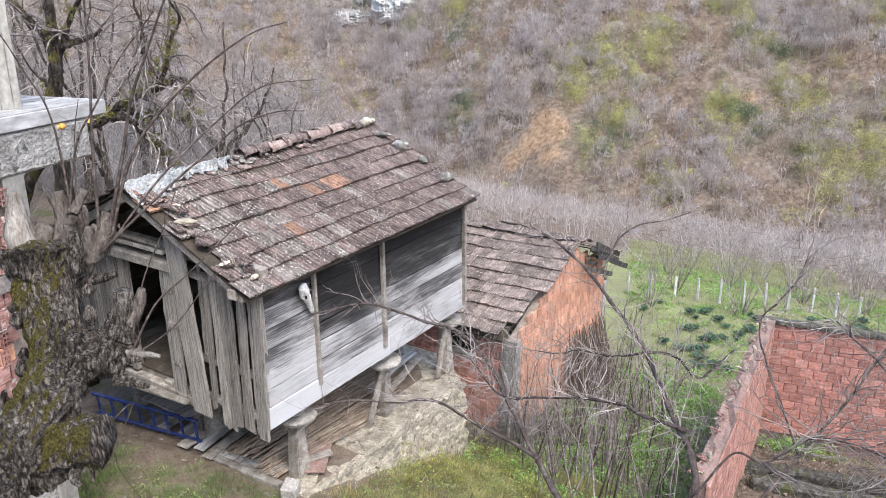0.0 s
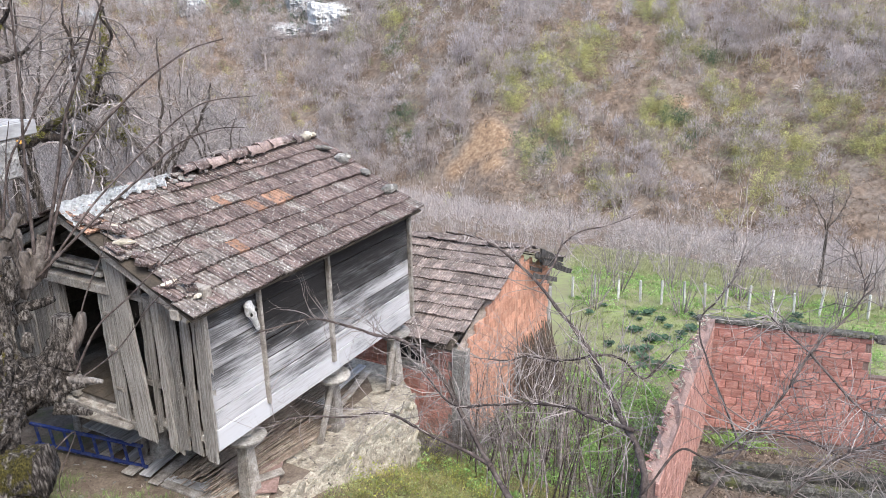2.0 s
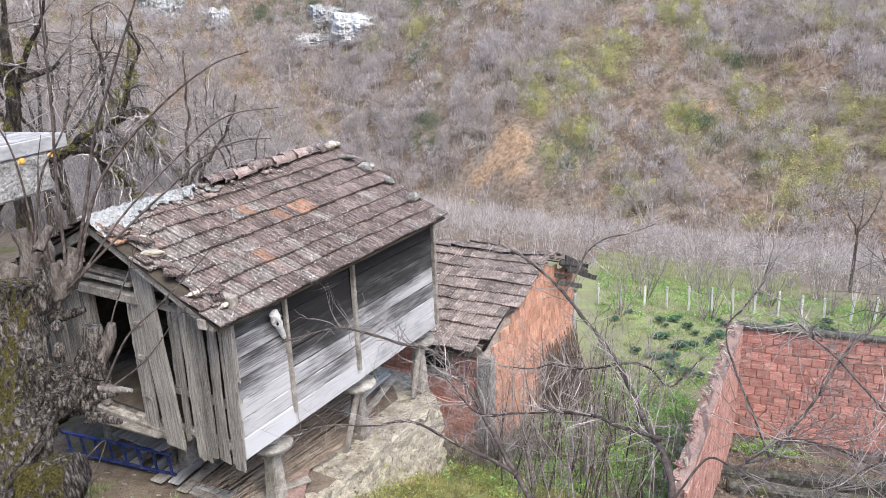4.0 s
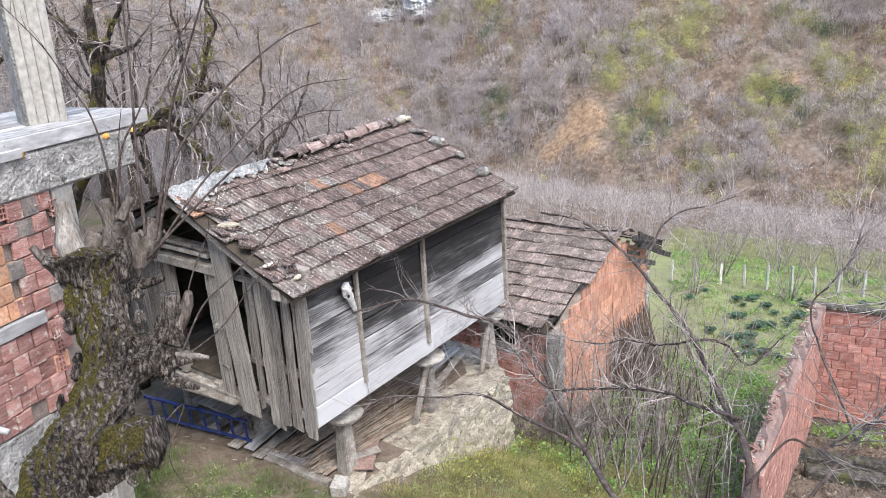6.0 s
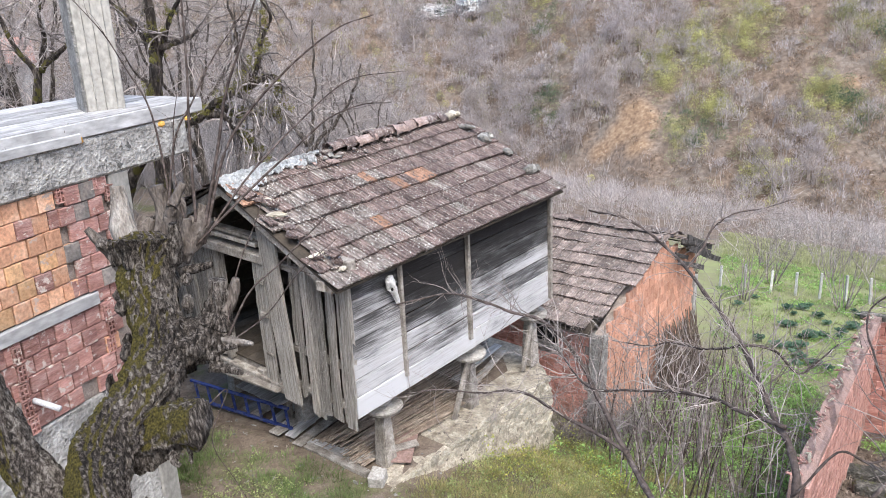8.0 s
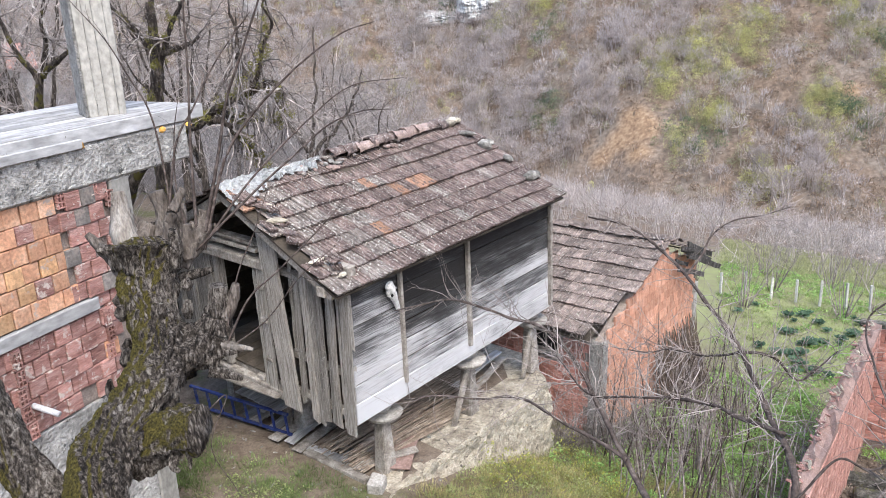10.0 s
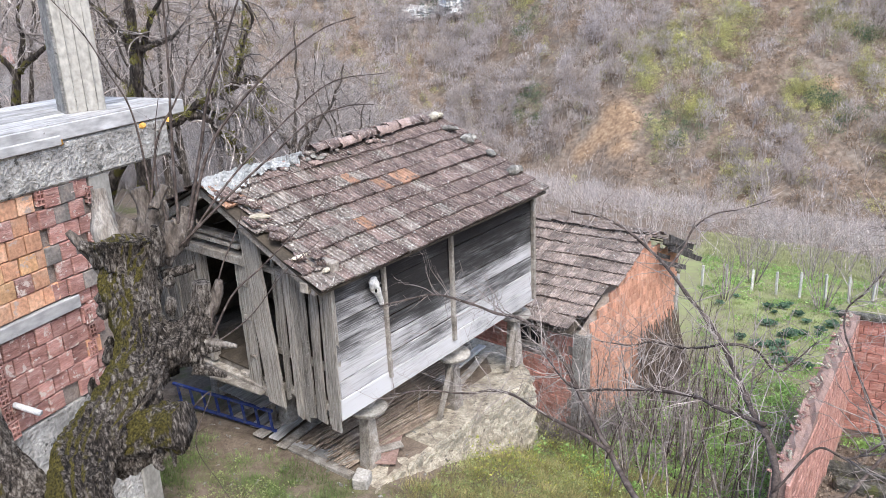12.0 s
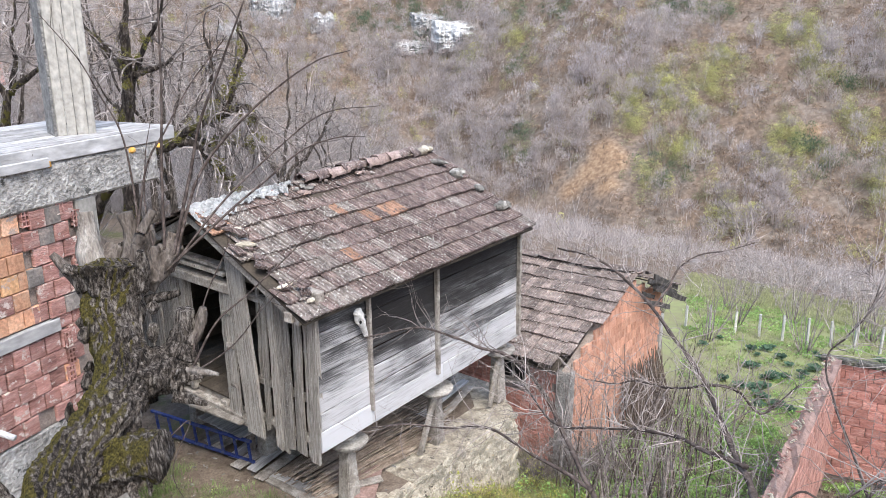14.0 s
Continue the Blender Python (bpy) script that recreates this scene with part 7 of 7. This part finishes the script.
    tufts = lambda x, y, a, d, r: (Vector((x, y, 0)) - CORNER).dot(BX) < -0.3 and noise.noise(Vector((x * 0.8, y * 0.8, 51))) > r.uniform(-0.05, 0.35)
    p = scatter(420, -30, -4, 6.8, 10.5, 180, tufts)
    blades("yard_weeds", p, [rng.uniform(0.06, 0.16) for _ in p], [rng.uniform(0.14, 0.24) for _ in p], 34, 0.0, GRASS, "low green weeds in the yard", "weeds", 181, leaf=0.014)
    p = scatter(60, 2, 14, 9.6, 13.5, 80, near)
    blades("bramble_leaves", p, [0.2 for _ in p], [rng.uniform(0.3, 0.7) for _ in p], 44, 0.0, BRAMBLE, "yellow-green bramble leaves by the terrace wall", "brambles", 81, leaf=0.017)
    p = scatter(2600, 25, 48, 9.0, 16.0, 82, lambda x, y, a, d, r: in_pen(x, y))
    blades("leaf_litter", p, [rng.uniform(0.10, 0.2) for _ in p], [rng.uniform(0.12, 0.2) for _ in p], 30, 0.0, LITTER_LEAF, "dead leaves and litter on the enclosure floor", "leaf litter", 83, leaf=0.022)


garden_grass()


def pen_weeds():
    """Nettles at the foot of the enclosure wall."""
    rng = random.Random(103)
    p = []
    for k in range(34):
        u = rng.choice((rng.uniform(0.3, 1.4), rng.uniform(3.3, 5.0)))
        q = PEN + Vector((0.883, -0.469, 0)) * u + Vector((-0.469, -0.883, 0)) * rng.uniform(0.1, 0.45)
        p.append((q.x, q.y, ground_z(q.x, q.y)))
    blades("wall_weeds", p, [rng.uniform(0.12, 0.25) for _ in p], [rng.uniform(0.1, 0.3) for _ in p], 70, 0.0, WEED, "green weeds at the foot of the enclosure wall", "weeds", 104, leaf=0.024)


pen_weeds()


def brushwood():
    """Tangled cuttings heaped between the terrace and the shed."""
    rng = random.Random(111)
    p = []
    for _ in range(26):
        q = CORNER + BX * rng.uniform(4.8, 6.6) + BY * rng.uniform(-1.5, 0.0)
        p.append((q.x, q.y, ground_z(q.x, q.y) - 0.05))
    blades("brushwood", p, [rng.uniform(0.3, 0.6) for _ in p], [rng.uniform(0.6, 1.3) for _ in p], 130, 0.006, TWIG_DARK, "heap of tangled dry cuttings beside the shed", "brushwood", 112, fan=1.2)


brushwood()


def yard_pebbles():
    """Pebbles, chips and clods on the trodden earth."""
    rng = random.Random(84)
    v, f = [], []
    b = rock_bm((1, 0.8, 0.6), 2, 0.8, 1)
    b.verts.ensure_lookup_table()
    src = [q.co.copy() for q in b.verts]
    idx = [[q.index for q in p.verts] for p in b.faces]
    b.free()
    for x, y, z in scatter(420, -30, 2, 7.0, 12.5, 85, lambda x, y, a, d, r: (Vector((x, y, 0)) - CORNER).dot(BY) > -0.4):
        s = rng.uniform(0.008, 0.03) * rng.uniform(0.6, 1.4)
        m = Matrix.Translation((x, y, z + 0.1)) @ Matrix.Rotation(rng.uniform(0, 6), 4, 'Z') @ Matrix.Diagonal((s * rng.uniform(0.8, 2.2), s, s * 0.7, 1))
        o = len(v)
        v += [m @ q for q in src]
        f += [tuple(o + i for i in p) for p in idx]
    tagged(new("yard_pebbles", mesh_of("yard_pebbles", v, f, STONE_DARK)), "pebbles and chips scattered on the trodden earth", "pebbles", kind="stuff")


yard_pebbles()


def thicket():
    """Upright grey suckers between the shed and the enclosure."""
    rng = random.Random(85)
    spots = []
    for _ in range(120):
        u, w = rng.uniform(4.6, 9.5), rng.uniform(-3.0, -0.8)
        spots.append((u, w, rng.uniform(1.2, 2.8)))
    for _ in range(60):
        spots.append((rng.uniform(3.2, 6.0), rng.uniform(-4.6, -1.4), rng.uniform(0.9, 2.2)))
    for k in range(9):
        mine = spots[k::9]
        t = thing("sapling_clump", Matrix(), "thicket of bare grey suckers beside the brick shed", "shrub", "bare thickets")
        for u, w, h in mine:
            v, f = [], []
            q = CORNER + BX * u + BY * w
            q.z = ground_z(q.x, q.y) - 0.05
            d = Vector((rng.gauss(0, 0.14), rng.gauss(0, 0.14), 1)).normalized()
            w_ = [q]
            for s in range(9):
                d = (d + Vector((rng.gauss(0, 0.06), rng.gauss(0, 0.06), 0.02))).normalized()
                w_.append(w_[-1] + d * h / 9)
            r = rng.uniform(0.010, 0.022)
            tube_into(v, f, w_, [r * (1 - 0.75 * s / 9) for s in range(10)], 5)
            twigs_along(v, f, w_[2:], 0.004, rng, 8, 0.5, 0.9, 2, 0.7, 3)
            tree_part("stem", v, f, TWIG if k % 4 == 0 else TWIG_GREY, t)


thicket()

STAKES = ((11.79, 24.99), (12.48, 24.69), (13.28, 24.49), (14.04, 24.36), (14.89, 24.39), (15.61, 24.03), (16.29, 23.67), (17.07, 23.46), (18.0, 23.3), (18.89, 23.21), (19.7, 22.9), (11.0, 25.2), (10.2, 25.5), (9.4, 25.7), (20.6, 22.6), (21.5, 22.3))


def stakes():
    rng = random.Random(90)
    for k, (x, y) in enumerate(STAKES):
        h = rng.uniform(0.8, 1.02)
        o = part("garden_stake", box_bm(-0.04, 0.04, -0.04, 0.04, -0.2, h, 0.01, 0.005), STAKE)
        o.matrix_basis = pose(x, y, ground_z(x, y), rng.uniform(-3, 3), rng.uniform(-4, 4), rng.uniform(0, 90))
        tagged(o, "short pale concrete stake in the meadow", "stake", "stakes in the meadow")


stakes()


def hazels():
    rng = random.Random(92)
    made = []
    for x, y, h in ((12.5, 23.2, 2.4), (16.2, 25.6, 2.5), (18.0, 24.4, 2.3), (19.6, 24.0, 2.4), (11.6, 26.5, 2.6), (9.6, 24.0, 2.3), (14.2, 27.5, 2.5), (21.4, 25.5, 2.5), (17.5, 28.5, 2.6), (20.5, 28.5, 2.6), (9.0, 27.5, 2.6), (12.5, 29.5, 2.6), (23.5, 26.5, 2.5)):
        at = pose(x, y, ground_z(x, y), 0, 0, rng.uniform(0, 360))
        if len(made) == 3:
            copy_thing(rng.choice(made), at)
            continue
        t = thing("hazel_bush", at, "leafless many-stemmed hazel bush in the meadow", "bush", "hazel bushes")
        for _ in range(14):
            v, f = [], []
            a, sp = rng.uniform(0, 6.28), rng.uniform(0.1, 0.55)
            d = Vector((math.cos(a) * sp, math.sin(a) * sp, 1)).normalized()
            w = [Vector((math.cos(a) * 0.12, math.sin(a) * 0.12, -0.05))]
            for s in range(7):
                d = (d + Vector((rng.gauss(0, 0.07), rng.gauss(0, 0.07), 0.02))).normalized()
                w.append(w[-1] + d * h / 7)
            tube_into(v, f, w, [0.016 * (1 - 0.8 * s / 7) for s in range(8)], 4)
            twigs_along(v, f, w[2:], 0.005, rng, 7, 0.6, 0.7, 2, 0.7, 3)
            tree_part("stem", v, f, TWIG_GREY, t)
        made.append(t)


hazels()


def cabbages():
    rng = random.Random(95)
    v, f = [(0, 0, 0.05)], []
    for k in range(11):
        a = k * 2.4
        tilt = 0.35 + 0.09 * k
        c, s = math.cos(a), math.sin(a)
        ln, w = 0.26 - 0.008 * k, 0.10
        row = []
        for i, (t, ww) in enumerate(((0.05, 0.2), (0.4, 1.0), (0.8, 0.9), (1.0, 0.3))):
            r, z = ln * t * math.cos(tilt), 0.06 + ln * t * math.sin(tilt) * (1 - 0.3 * t)
            for sd in (-1, 1):
                row.append((c * r - s * w * ww * sd, s * r + c * w * ww * sd, z + 0.02 * sd * (i % 2)))
        o = len(v)
        v += row
        f += [(o + 2 * i, o + 2 * i + 1, o + 2 * i + 3, o + 2 * i + 2) for i in range(3)] + [(0, o + 1, o)]
    o = len(v)
    v += [(0.02, 0, -0.06), (-0.01, 0.017, -0.06), (-0.01, -0.017, -0.06)]
    f += [(0, o, o + 1), (0, o + 1, o + 2), (0, o + 2, o)]
    me = mesh_of("cabbage", v, f, CABBAGE)
    for _ in range(46):
        x, y = rng.uniform(8.4, 12.2), rng.uniform(17.0, 24.5)
        if rng.random() < 0.25:
            x, y = rng.uniform(12, 18.5), rng.uniform(21.5, 23.5)
        o = new("cabbage", me)
        s = rng.uniform(0.6, 1.15)
        o.matrix_basis = pose(x, y, ground_z(x, y), 0, 0, rng.uniform(0, 360)) @ Matrix.Diagonal((s, s, s, 1))
        tagged(o, "blue-green leafy cabbage plant in the garden", "cabbage", "cabbages in the garden")


cabbages()


def skyline_tree():
    """A bare tree standing out under the cliffs."""
    x, y = -6.5, 143.7
    g = ground_z(x, y)
    limbs = [((x, y, g + 2.6), (x + dx * 0.5, y, g + 2.6 + dz * 0.6), (x + dx, y + 0.3, g + 2.6 + dz)) for dx, dz in ((-1.6, 2.6), (-0.7, 3.9), (0.4, 4.4), (1.4, 3.4), (2.1, 2.0), (-2.2, 1.4))]
    bare_tree("hillside_tree", (x, y), limbs, ((x + 0.1, y, g + 1.2), (x, y, g + 2.8)), 0.28, 110, "grey leafless tree under the limestone cliff", 40, 1.7, 0.0, HAZEL_TWIG, VALLEY_TWIG, 0.035, boughs=3)


skyline_tree()


def far_cottage():
    """A small red-roofed house down the valley, behind the trees."""
    m = pose(-24.6, 43.0, 0.0, 0, 0, 29)
    t = thing("cottage", m, "small far house with a faded red tile roof", "house")
    part("wall", box_bm(-3.0, 1.4, -1.8, 1.8, -12.0, 3.2, 0.02), PAINTED, t)
    for s in (-1, 1):
        b = box_bm(-3.4, 1.8, -0.05, 2.45, -0.06, 0.06, 0.01)
        for k in range(18):
            add_box(b, -3.38 + k * 0.29, -3.24 + k * 0.29, 0.0, 2.44, 0.055, 0.11)
        o = part("roof", b, BRICK_PINK, t)
        place(o, pose(0, 0, 4.3, -28, 0, 0) if s > 0 else pose(-1.6, 0, 4.3, -28, 0, 180))


far_cottage()


# ---- pieces of walls and roofs ----
tiles = [tile_mesh("roof_tile", ROOF_LEN / 26 * 1.03, slope_len / 8 * 1.16, TILE, k) for k in range(4)]
lichen = [tile_mesh("roof_tile", ROOF_LEN / 26 * 1.03, slope_len / 8 * 1.16, TILE_LICHEN, 10 + k) for k in range(2)]
red = tile_mesh("red_roof_tile", ROOF_LEN / 26 * 1.03, slope_len / 8 * 1.16, TILE_RED, 7)
tile_slope(barn, tiles, red, EAVE.copy(), Vector((1, 0, 0)), SLOPE_UP, 26, 8, ROOF_LEN / 26, slope_len / 8, 0.05, 1, skip={(2, 0), (3, 0), (5, 0)}, grey=lichen)
rng = random.Random(77)
for k in range(13):
    s = 0.15 + 2.2 * rng.random()
    q = Vector((EAVE.x + rng.uniform(-0.02, 0.28), EAVE.y, EAVE.z)) + SLOPE_UP * s + Vector((0, -SLOPE_UP.z, SLOPE_UP.y)) * rng.uniform(0.05, 0.09)
    m = Matrix.Translation(q) @ Euler((math.atan2(SLOPE_UP.z, SLOPE_UP.y) + rng.uniform(-0.2, 0.2), rng.uniform(-0.25, 0.25), rng.uniform(-0.8, 0.8))).to_matrix().to_4x4() @ Matrix.Diagonal((rng.uniform(0.6, 1), rng.uniform(0.4, 0.9), 1, 1))
    piece("loose_tile", rng.choice(tiles), barn, m, "slipped broken tile on the roof edge")
stiles = [tile_mesh("roof_tile", 0.213, s_len / 9 * 1.16, TILE_SHED, 20 + k) for k in range(4)]
tile_slope(shed, stiles, None, Vector((S_EAVE.x, 4.17, S_EAVE.z - 0.04)), Vector((0, -1, 0.028)).normalized(), s_up, 21, 9, 0.207, s_len / 9, 0.06, 5,
           skip={(0, 20), (1, 20), (2, 20), (0, 19), (3, 20)})
ridge_s = [mesh_of("ridge_slab", [(0, -0.12, -0.05), (0.4, -0.11, -0.05), (0.4, 0, 0.04), (0, 0, 0.055), (0.4, 0.11, -0.05), (0, 0.12, -0.05)], [(0, 1, 2, 3), (3, 2, 4, 5), (0, 3, 5), (1, 4, 2)], TILE_SHED)]
for k in range(11):
    piece("ridge_tile", ridge_s[0], shed, pose(S_RIDGE.x, -0.1 + k * 0.40, S_RIDGE.z + 0.13 - 0.011 * k + random.uniform(-0.02, 0.03), 0, random.uniform(-6, 6), 90 + random.uniform(-7, 7)))

orange = [brick_mesh("brick", 0.19, 0.19, 0.04, BRICK_ORANGE, k) for k in range(3)]
redb = [brick_mesh("brick", 0.19, 0.19, 0.04, BRICK_RED, 10 + k) for k in range(3)]
yellow = [brick_mesh("brick", 0.19, 0.19, 0.04, BRICK_YELLOW, 80 + k) for k in range(2)]
sooty = brick_mesh("brick", 0.19, 0.19, 0.04, BRICK_SOOTY, 84)
lay_bricks(house, orange * 7 + yellow * 3 + redb * 3 + [sooty], lambda x, z: x < 5.42 and 3.65 < z < 4.95, 0.2, 0.2, 3.4, 5.6, 3.66, 4.86, 0.03, 0.012, 0, 2)
lay_bricks(house, redb * 6 + [sooty], lambda x, z: 5.40 < x < 6.14 and 3.65 < z < 5.0, 0.2, 0.2, 5.50, 6.1, 3.66, 4.86, 0.03, 0.024, 0.03, 3)
lay_bricks(house, redb * 8 + orange[:1] + [sooty], lambda x, z: x < 6.12 - 0.25 * (3.5 - z) and z < 3.5, 0.2, 0.2, 3.4, 6.1, 2.48, 3.45, 0.03, 0.014, 0.04, 4)
lay_bricks(house, redb, lambda x, z: x > 5.72 and 3.3 < z < 3.7, 0.2, 0.2, 5.5, 6.1, 3.3, 3.66, 0.03, 0.014, 0.0, 5)



def hollow_end(name, w, h, material):
    """The open end of a hollow brick: a frame of thin clay walls round dark cells."""
    b = bmesh.new()
    t = 0.014
    for k in range(4):
        z = -h / 2 + (h - t) * k / 3
        add_box(b, -w / 2, w / 2, 0, 0.05, z, z + t)
    for k in range(3):
        x = -w / 2 + (w - t) * k / 2
        add_box(b, x, x + t, 0.002, 0.05, -h / 2, h / 2)
    me = bpy.data.meshes.new(name)
    b.to_mesh(me)
    b.free()
    me.materials.append(material)
    return me


ends = hollow_end("hollow_brick", 0.10, 0.185, BRICK_RED)
for k, (x, z) in enumerate(((5.47, 4.80), (5.90, 4.84), (6.10, 4.66), (6.08, 4.26), (5.78, 3.36), (5.80, 3.16), (5.76, 2.96), (4.62, 3.36), (4.63, 3.16), (4.60, 2.96), (4.61, 2.76), (4.64, 2.56), (6.04, 3.60), (6.05, 4.06))):
    piece("hollow_brick", ends, house, pose(x, -0.012, z, 0, 0, random.uniform(-3, 3)), "open end of a hollow brick")

sbricks = [brick_mesh("brick", 0.192, 0.192, 0.05, BRICK_SHED, 30 + k) for k in range(3)]
lay_bricks(shed, sbricks, lambda x, z: 0.2 < x < 4.45 and z < gable_top(x) + 0.05, 0.2, 0.2, 0.3, 4.45, -0.3, 3.3, 0.02, 0.006, 0, 6)
gb = [brick_mesh("brick", 0.192, 0.192, 0.05, BRICK_WALL, 40 + k) for k in range(3)]
rng = random.Random(14)
for r in range(12):
    for c in range(19):
        y, z = 0.42 + c * 0.2 + (0.1 if r % 2 else 0), -0.1 + r * 0.2
        if WIN[0] - 0.1 < y < WIN[1] + 0.1 and WIN[2] - 0.1 < z < WIN[3] + 0.1:
            continue
        if y < 3.9 and z < 2.05:
            piece("brick", rng.choice(gb), shed, pose(0.016 - rng.uniform(0, 0.012), y, z, rng.uniform(-1, 1), rng.uniform(-1, 1), -90 + rng.uniform(-1, 1)))

pb = [brick_mesh("brick", 0.246, 0.187, 0.05, BRICK_WALL, 60 + k) for k in range(3)]
kb = [brick_mesh("brick", 0.196, 0.195, 0.05, BRICK_PINK, 70 + k) for k in range(3)]
lay_bricks(pen, pb, lambda x, z: (x < 3.2 or z < 1.6) and x < 5.2, 0.254, 0.195, 0.1, 5.2, 0.0, 2.44, 0.018, 0.003, 0.01, 8)
# side wall: its inner face looks towards local y = 0.27
rng = random.Random(15)
for r in range(12):
    for c in range(29):
        x, z = 0.12 + c * 0.204 + (0.1 if r % 2 else 0), 0.1 + r * 0.204
        if z < 2.45 - 0.25 * step(2.5, 5.9, x) and x < 5.85 and z > -0.1 + 0.1 * x:
            piece("brick", rng.choice(kb), side, pose(x, 0.275 + rng.uniform(0, 0.012), z, rng.uniform(-1, 1), rng.uniform(-1, 1), 180 + rng.uniform(-1, 1)))

stones = []
for k in range(6):
    me = bpy.data.meshes.new("stone")
    b = rock_bm((1, 0.42, 0.8), k + 30, 1.0, 2)
    for q in b.verts:
        q.co.y = max(q.co.y, -0.24 + 0.1 * q.co.x)
    b.to_mesh(me)
    b.free()
    me.materials.append(STONE)
    stones.append(me)
rng = random.Random(21)
x = 0.3
while x < 4.36:
    depth = -ramp_at(x, [p[0] for p in prof], [p[1] for p in prof])
    z = -0.05
    while z > -depth - 0.1:
        s = rng.uniform(0.05, 0.115)
        piece("stone", rng.choice(stones), terrace, Matrix.Translation((x + rng.uniform(-0.07, 0.07), -0.285 - 0.1 * -z, z)) @ Euler((rng.uniform(-0.2, 0.2), rng.uniform(-0.5, 0.5), rng.uniform(-0.2, 0.2))).to_matrix().to_4x4() @ Matrix.Diagonal((s * rng.uniform(0.9, 1.5), s, s, 1)))
        z -= s * 1.3
    x += 0.16
for k in range(70):
    s = rng.uniform(0.04, 0.12)
    piece("stone", rng.choice(stones), terrace, Matrix.Translation((rng.uniform(1.6, 4.25), rng.uniform(-0.3, 0.35), -0.02)) @ Euler((0, 0, rng.uniform(0, 6))).to_matrix().to_4x4() @ Matrix.Diagonal((s * rng.uniform(1, 1.6), s * 1.1, s * 0.35, 1)))
for k in range(44):
    s, t = rng.uniform(0.07, 0.13), rng.random()
    piece("stone", rng.choice(stones), terrace, Matrix.Translation((4.33 + 0.73 * t, -0.31 + 0.83 * t, rng.uniform(-1.9, -0.06))) @ Matrix.Rotation(radians(48), 4, 'Z') @ Matrix.Diagonal((s * 1.3, s, s, 1)))
# rubble on the side wall's top
rubble = []
for me in stones[:3]:
    me = me.copy()
    me.materials.clear()
    me.materials.append(BRICK_RED)
    rubble.append(me)
rubble += stones[3:5]
for k in range(130):
    s = rng.uniform(0.018, 0.04) + 0.045 * rng.random() ** 4
    x = rng.uniform(0.0, 5.9)
    piece("rubble", rng.choice(rubble), side, Matrix.Translation((x, rng.uniform(0.0, 0.16), 2.56 - 0.25 * step(2.5, 5.9, x) + 0.02)) @ Euler((rng.uniform(-0.4, 0.4), rng.uniform(-0.5, 0.5), rng.uniform(0, 6))).to_matrix().to_4x4() @ Matrix.Diagonal((s * 1.3, s, s * 0.5, 1)))
# fallen stones and brick ends heaped along the wall's outer foot
for k in range(70):
    s = rng.uniform(0.035, 0.11)
    q = pose(PEN.x, PEN.y, 0, 0, 0, 54 + 180) @ Vector((rng.uniform(3.9, 5.9), -0.02 - 0.55 * rng.random() ** 1.6, 0))
    heap = 0.45 * max(0.0, 1 - (q - (pose(PEN.x, PEN.y, 0, 0, 0, 234) @ Vector((5.1, 0, 0)))).length / 1.0) * rng.random()
    piece("rubble", rng.choice(rubble), side, side.matrix_basis.inverted() @ (Matrix.Translation((q.x, q.y, ground_z(q.x, q.y) + heap)) @ Euler((rng.uniform(-0.6, 0.6), rng.uniform(-0.6, 0.6), rng.uniform(0, 6))).to_matrix().to_4x4() @ Matrix.Diagonal((s * 1.3, s, s * 0.8, 1))))
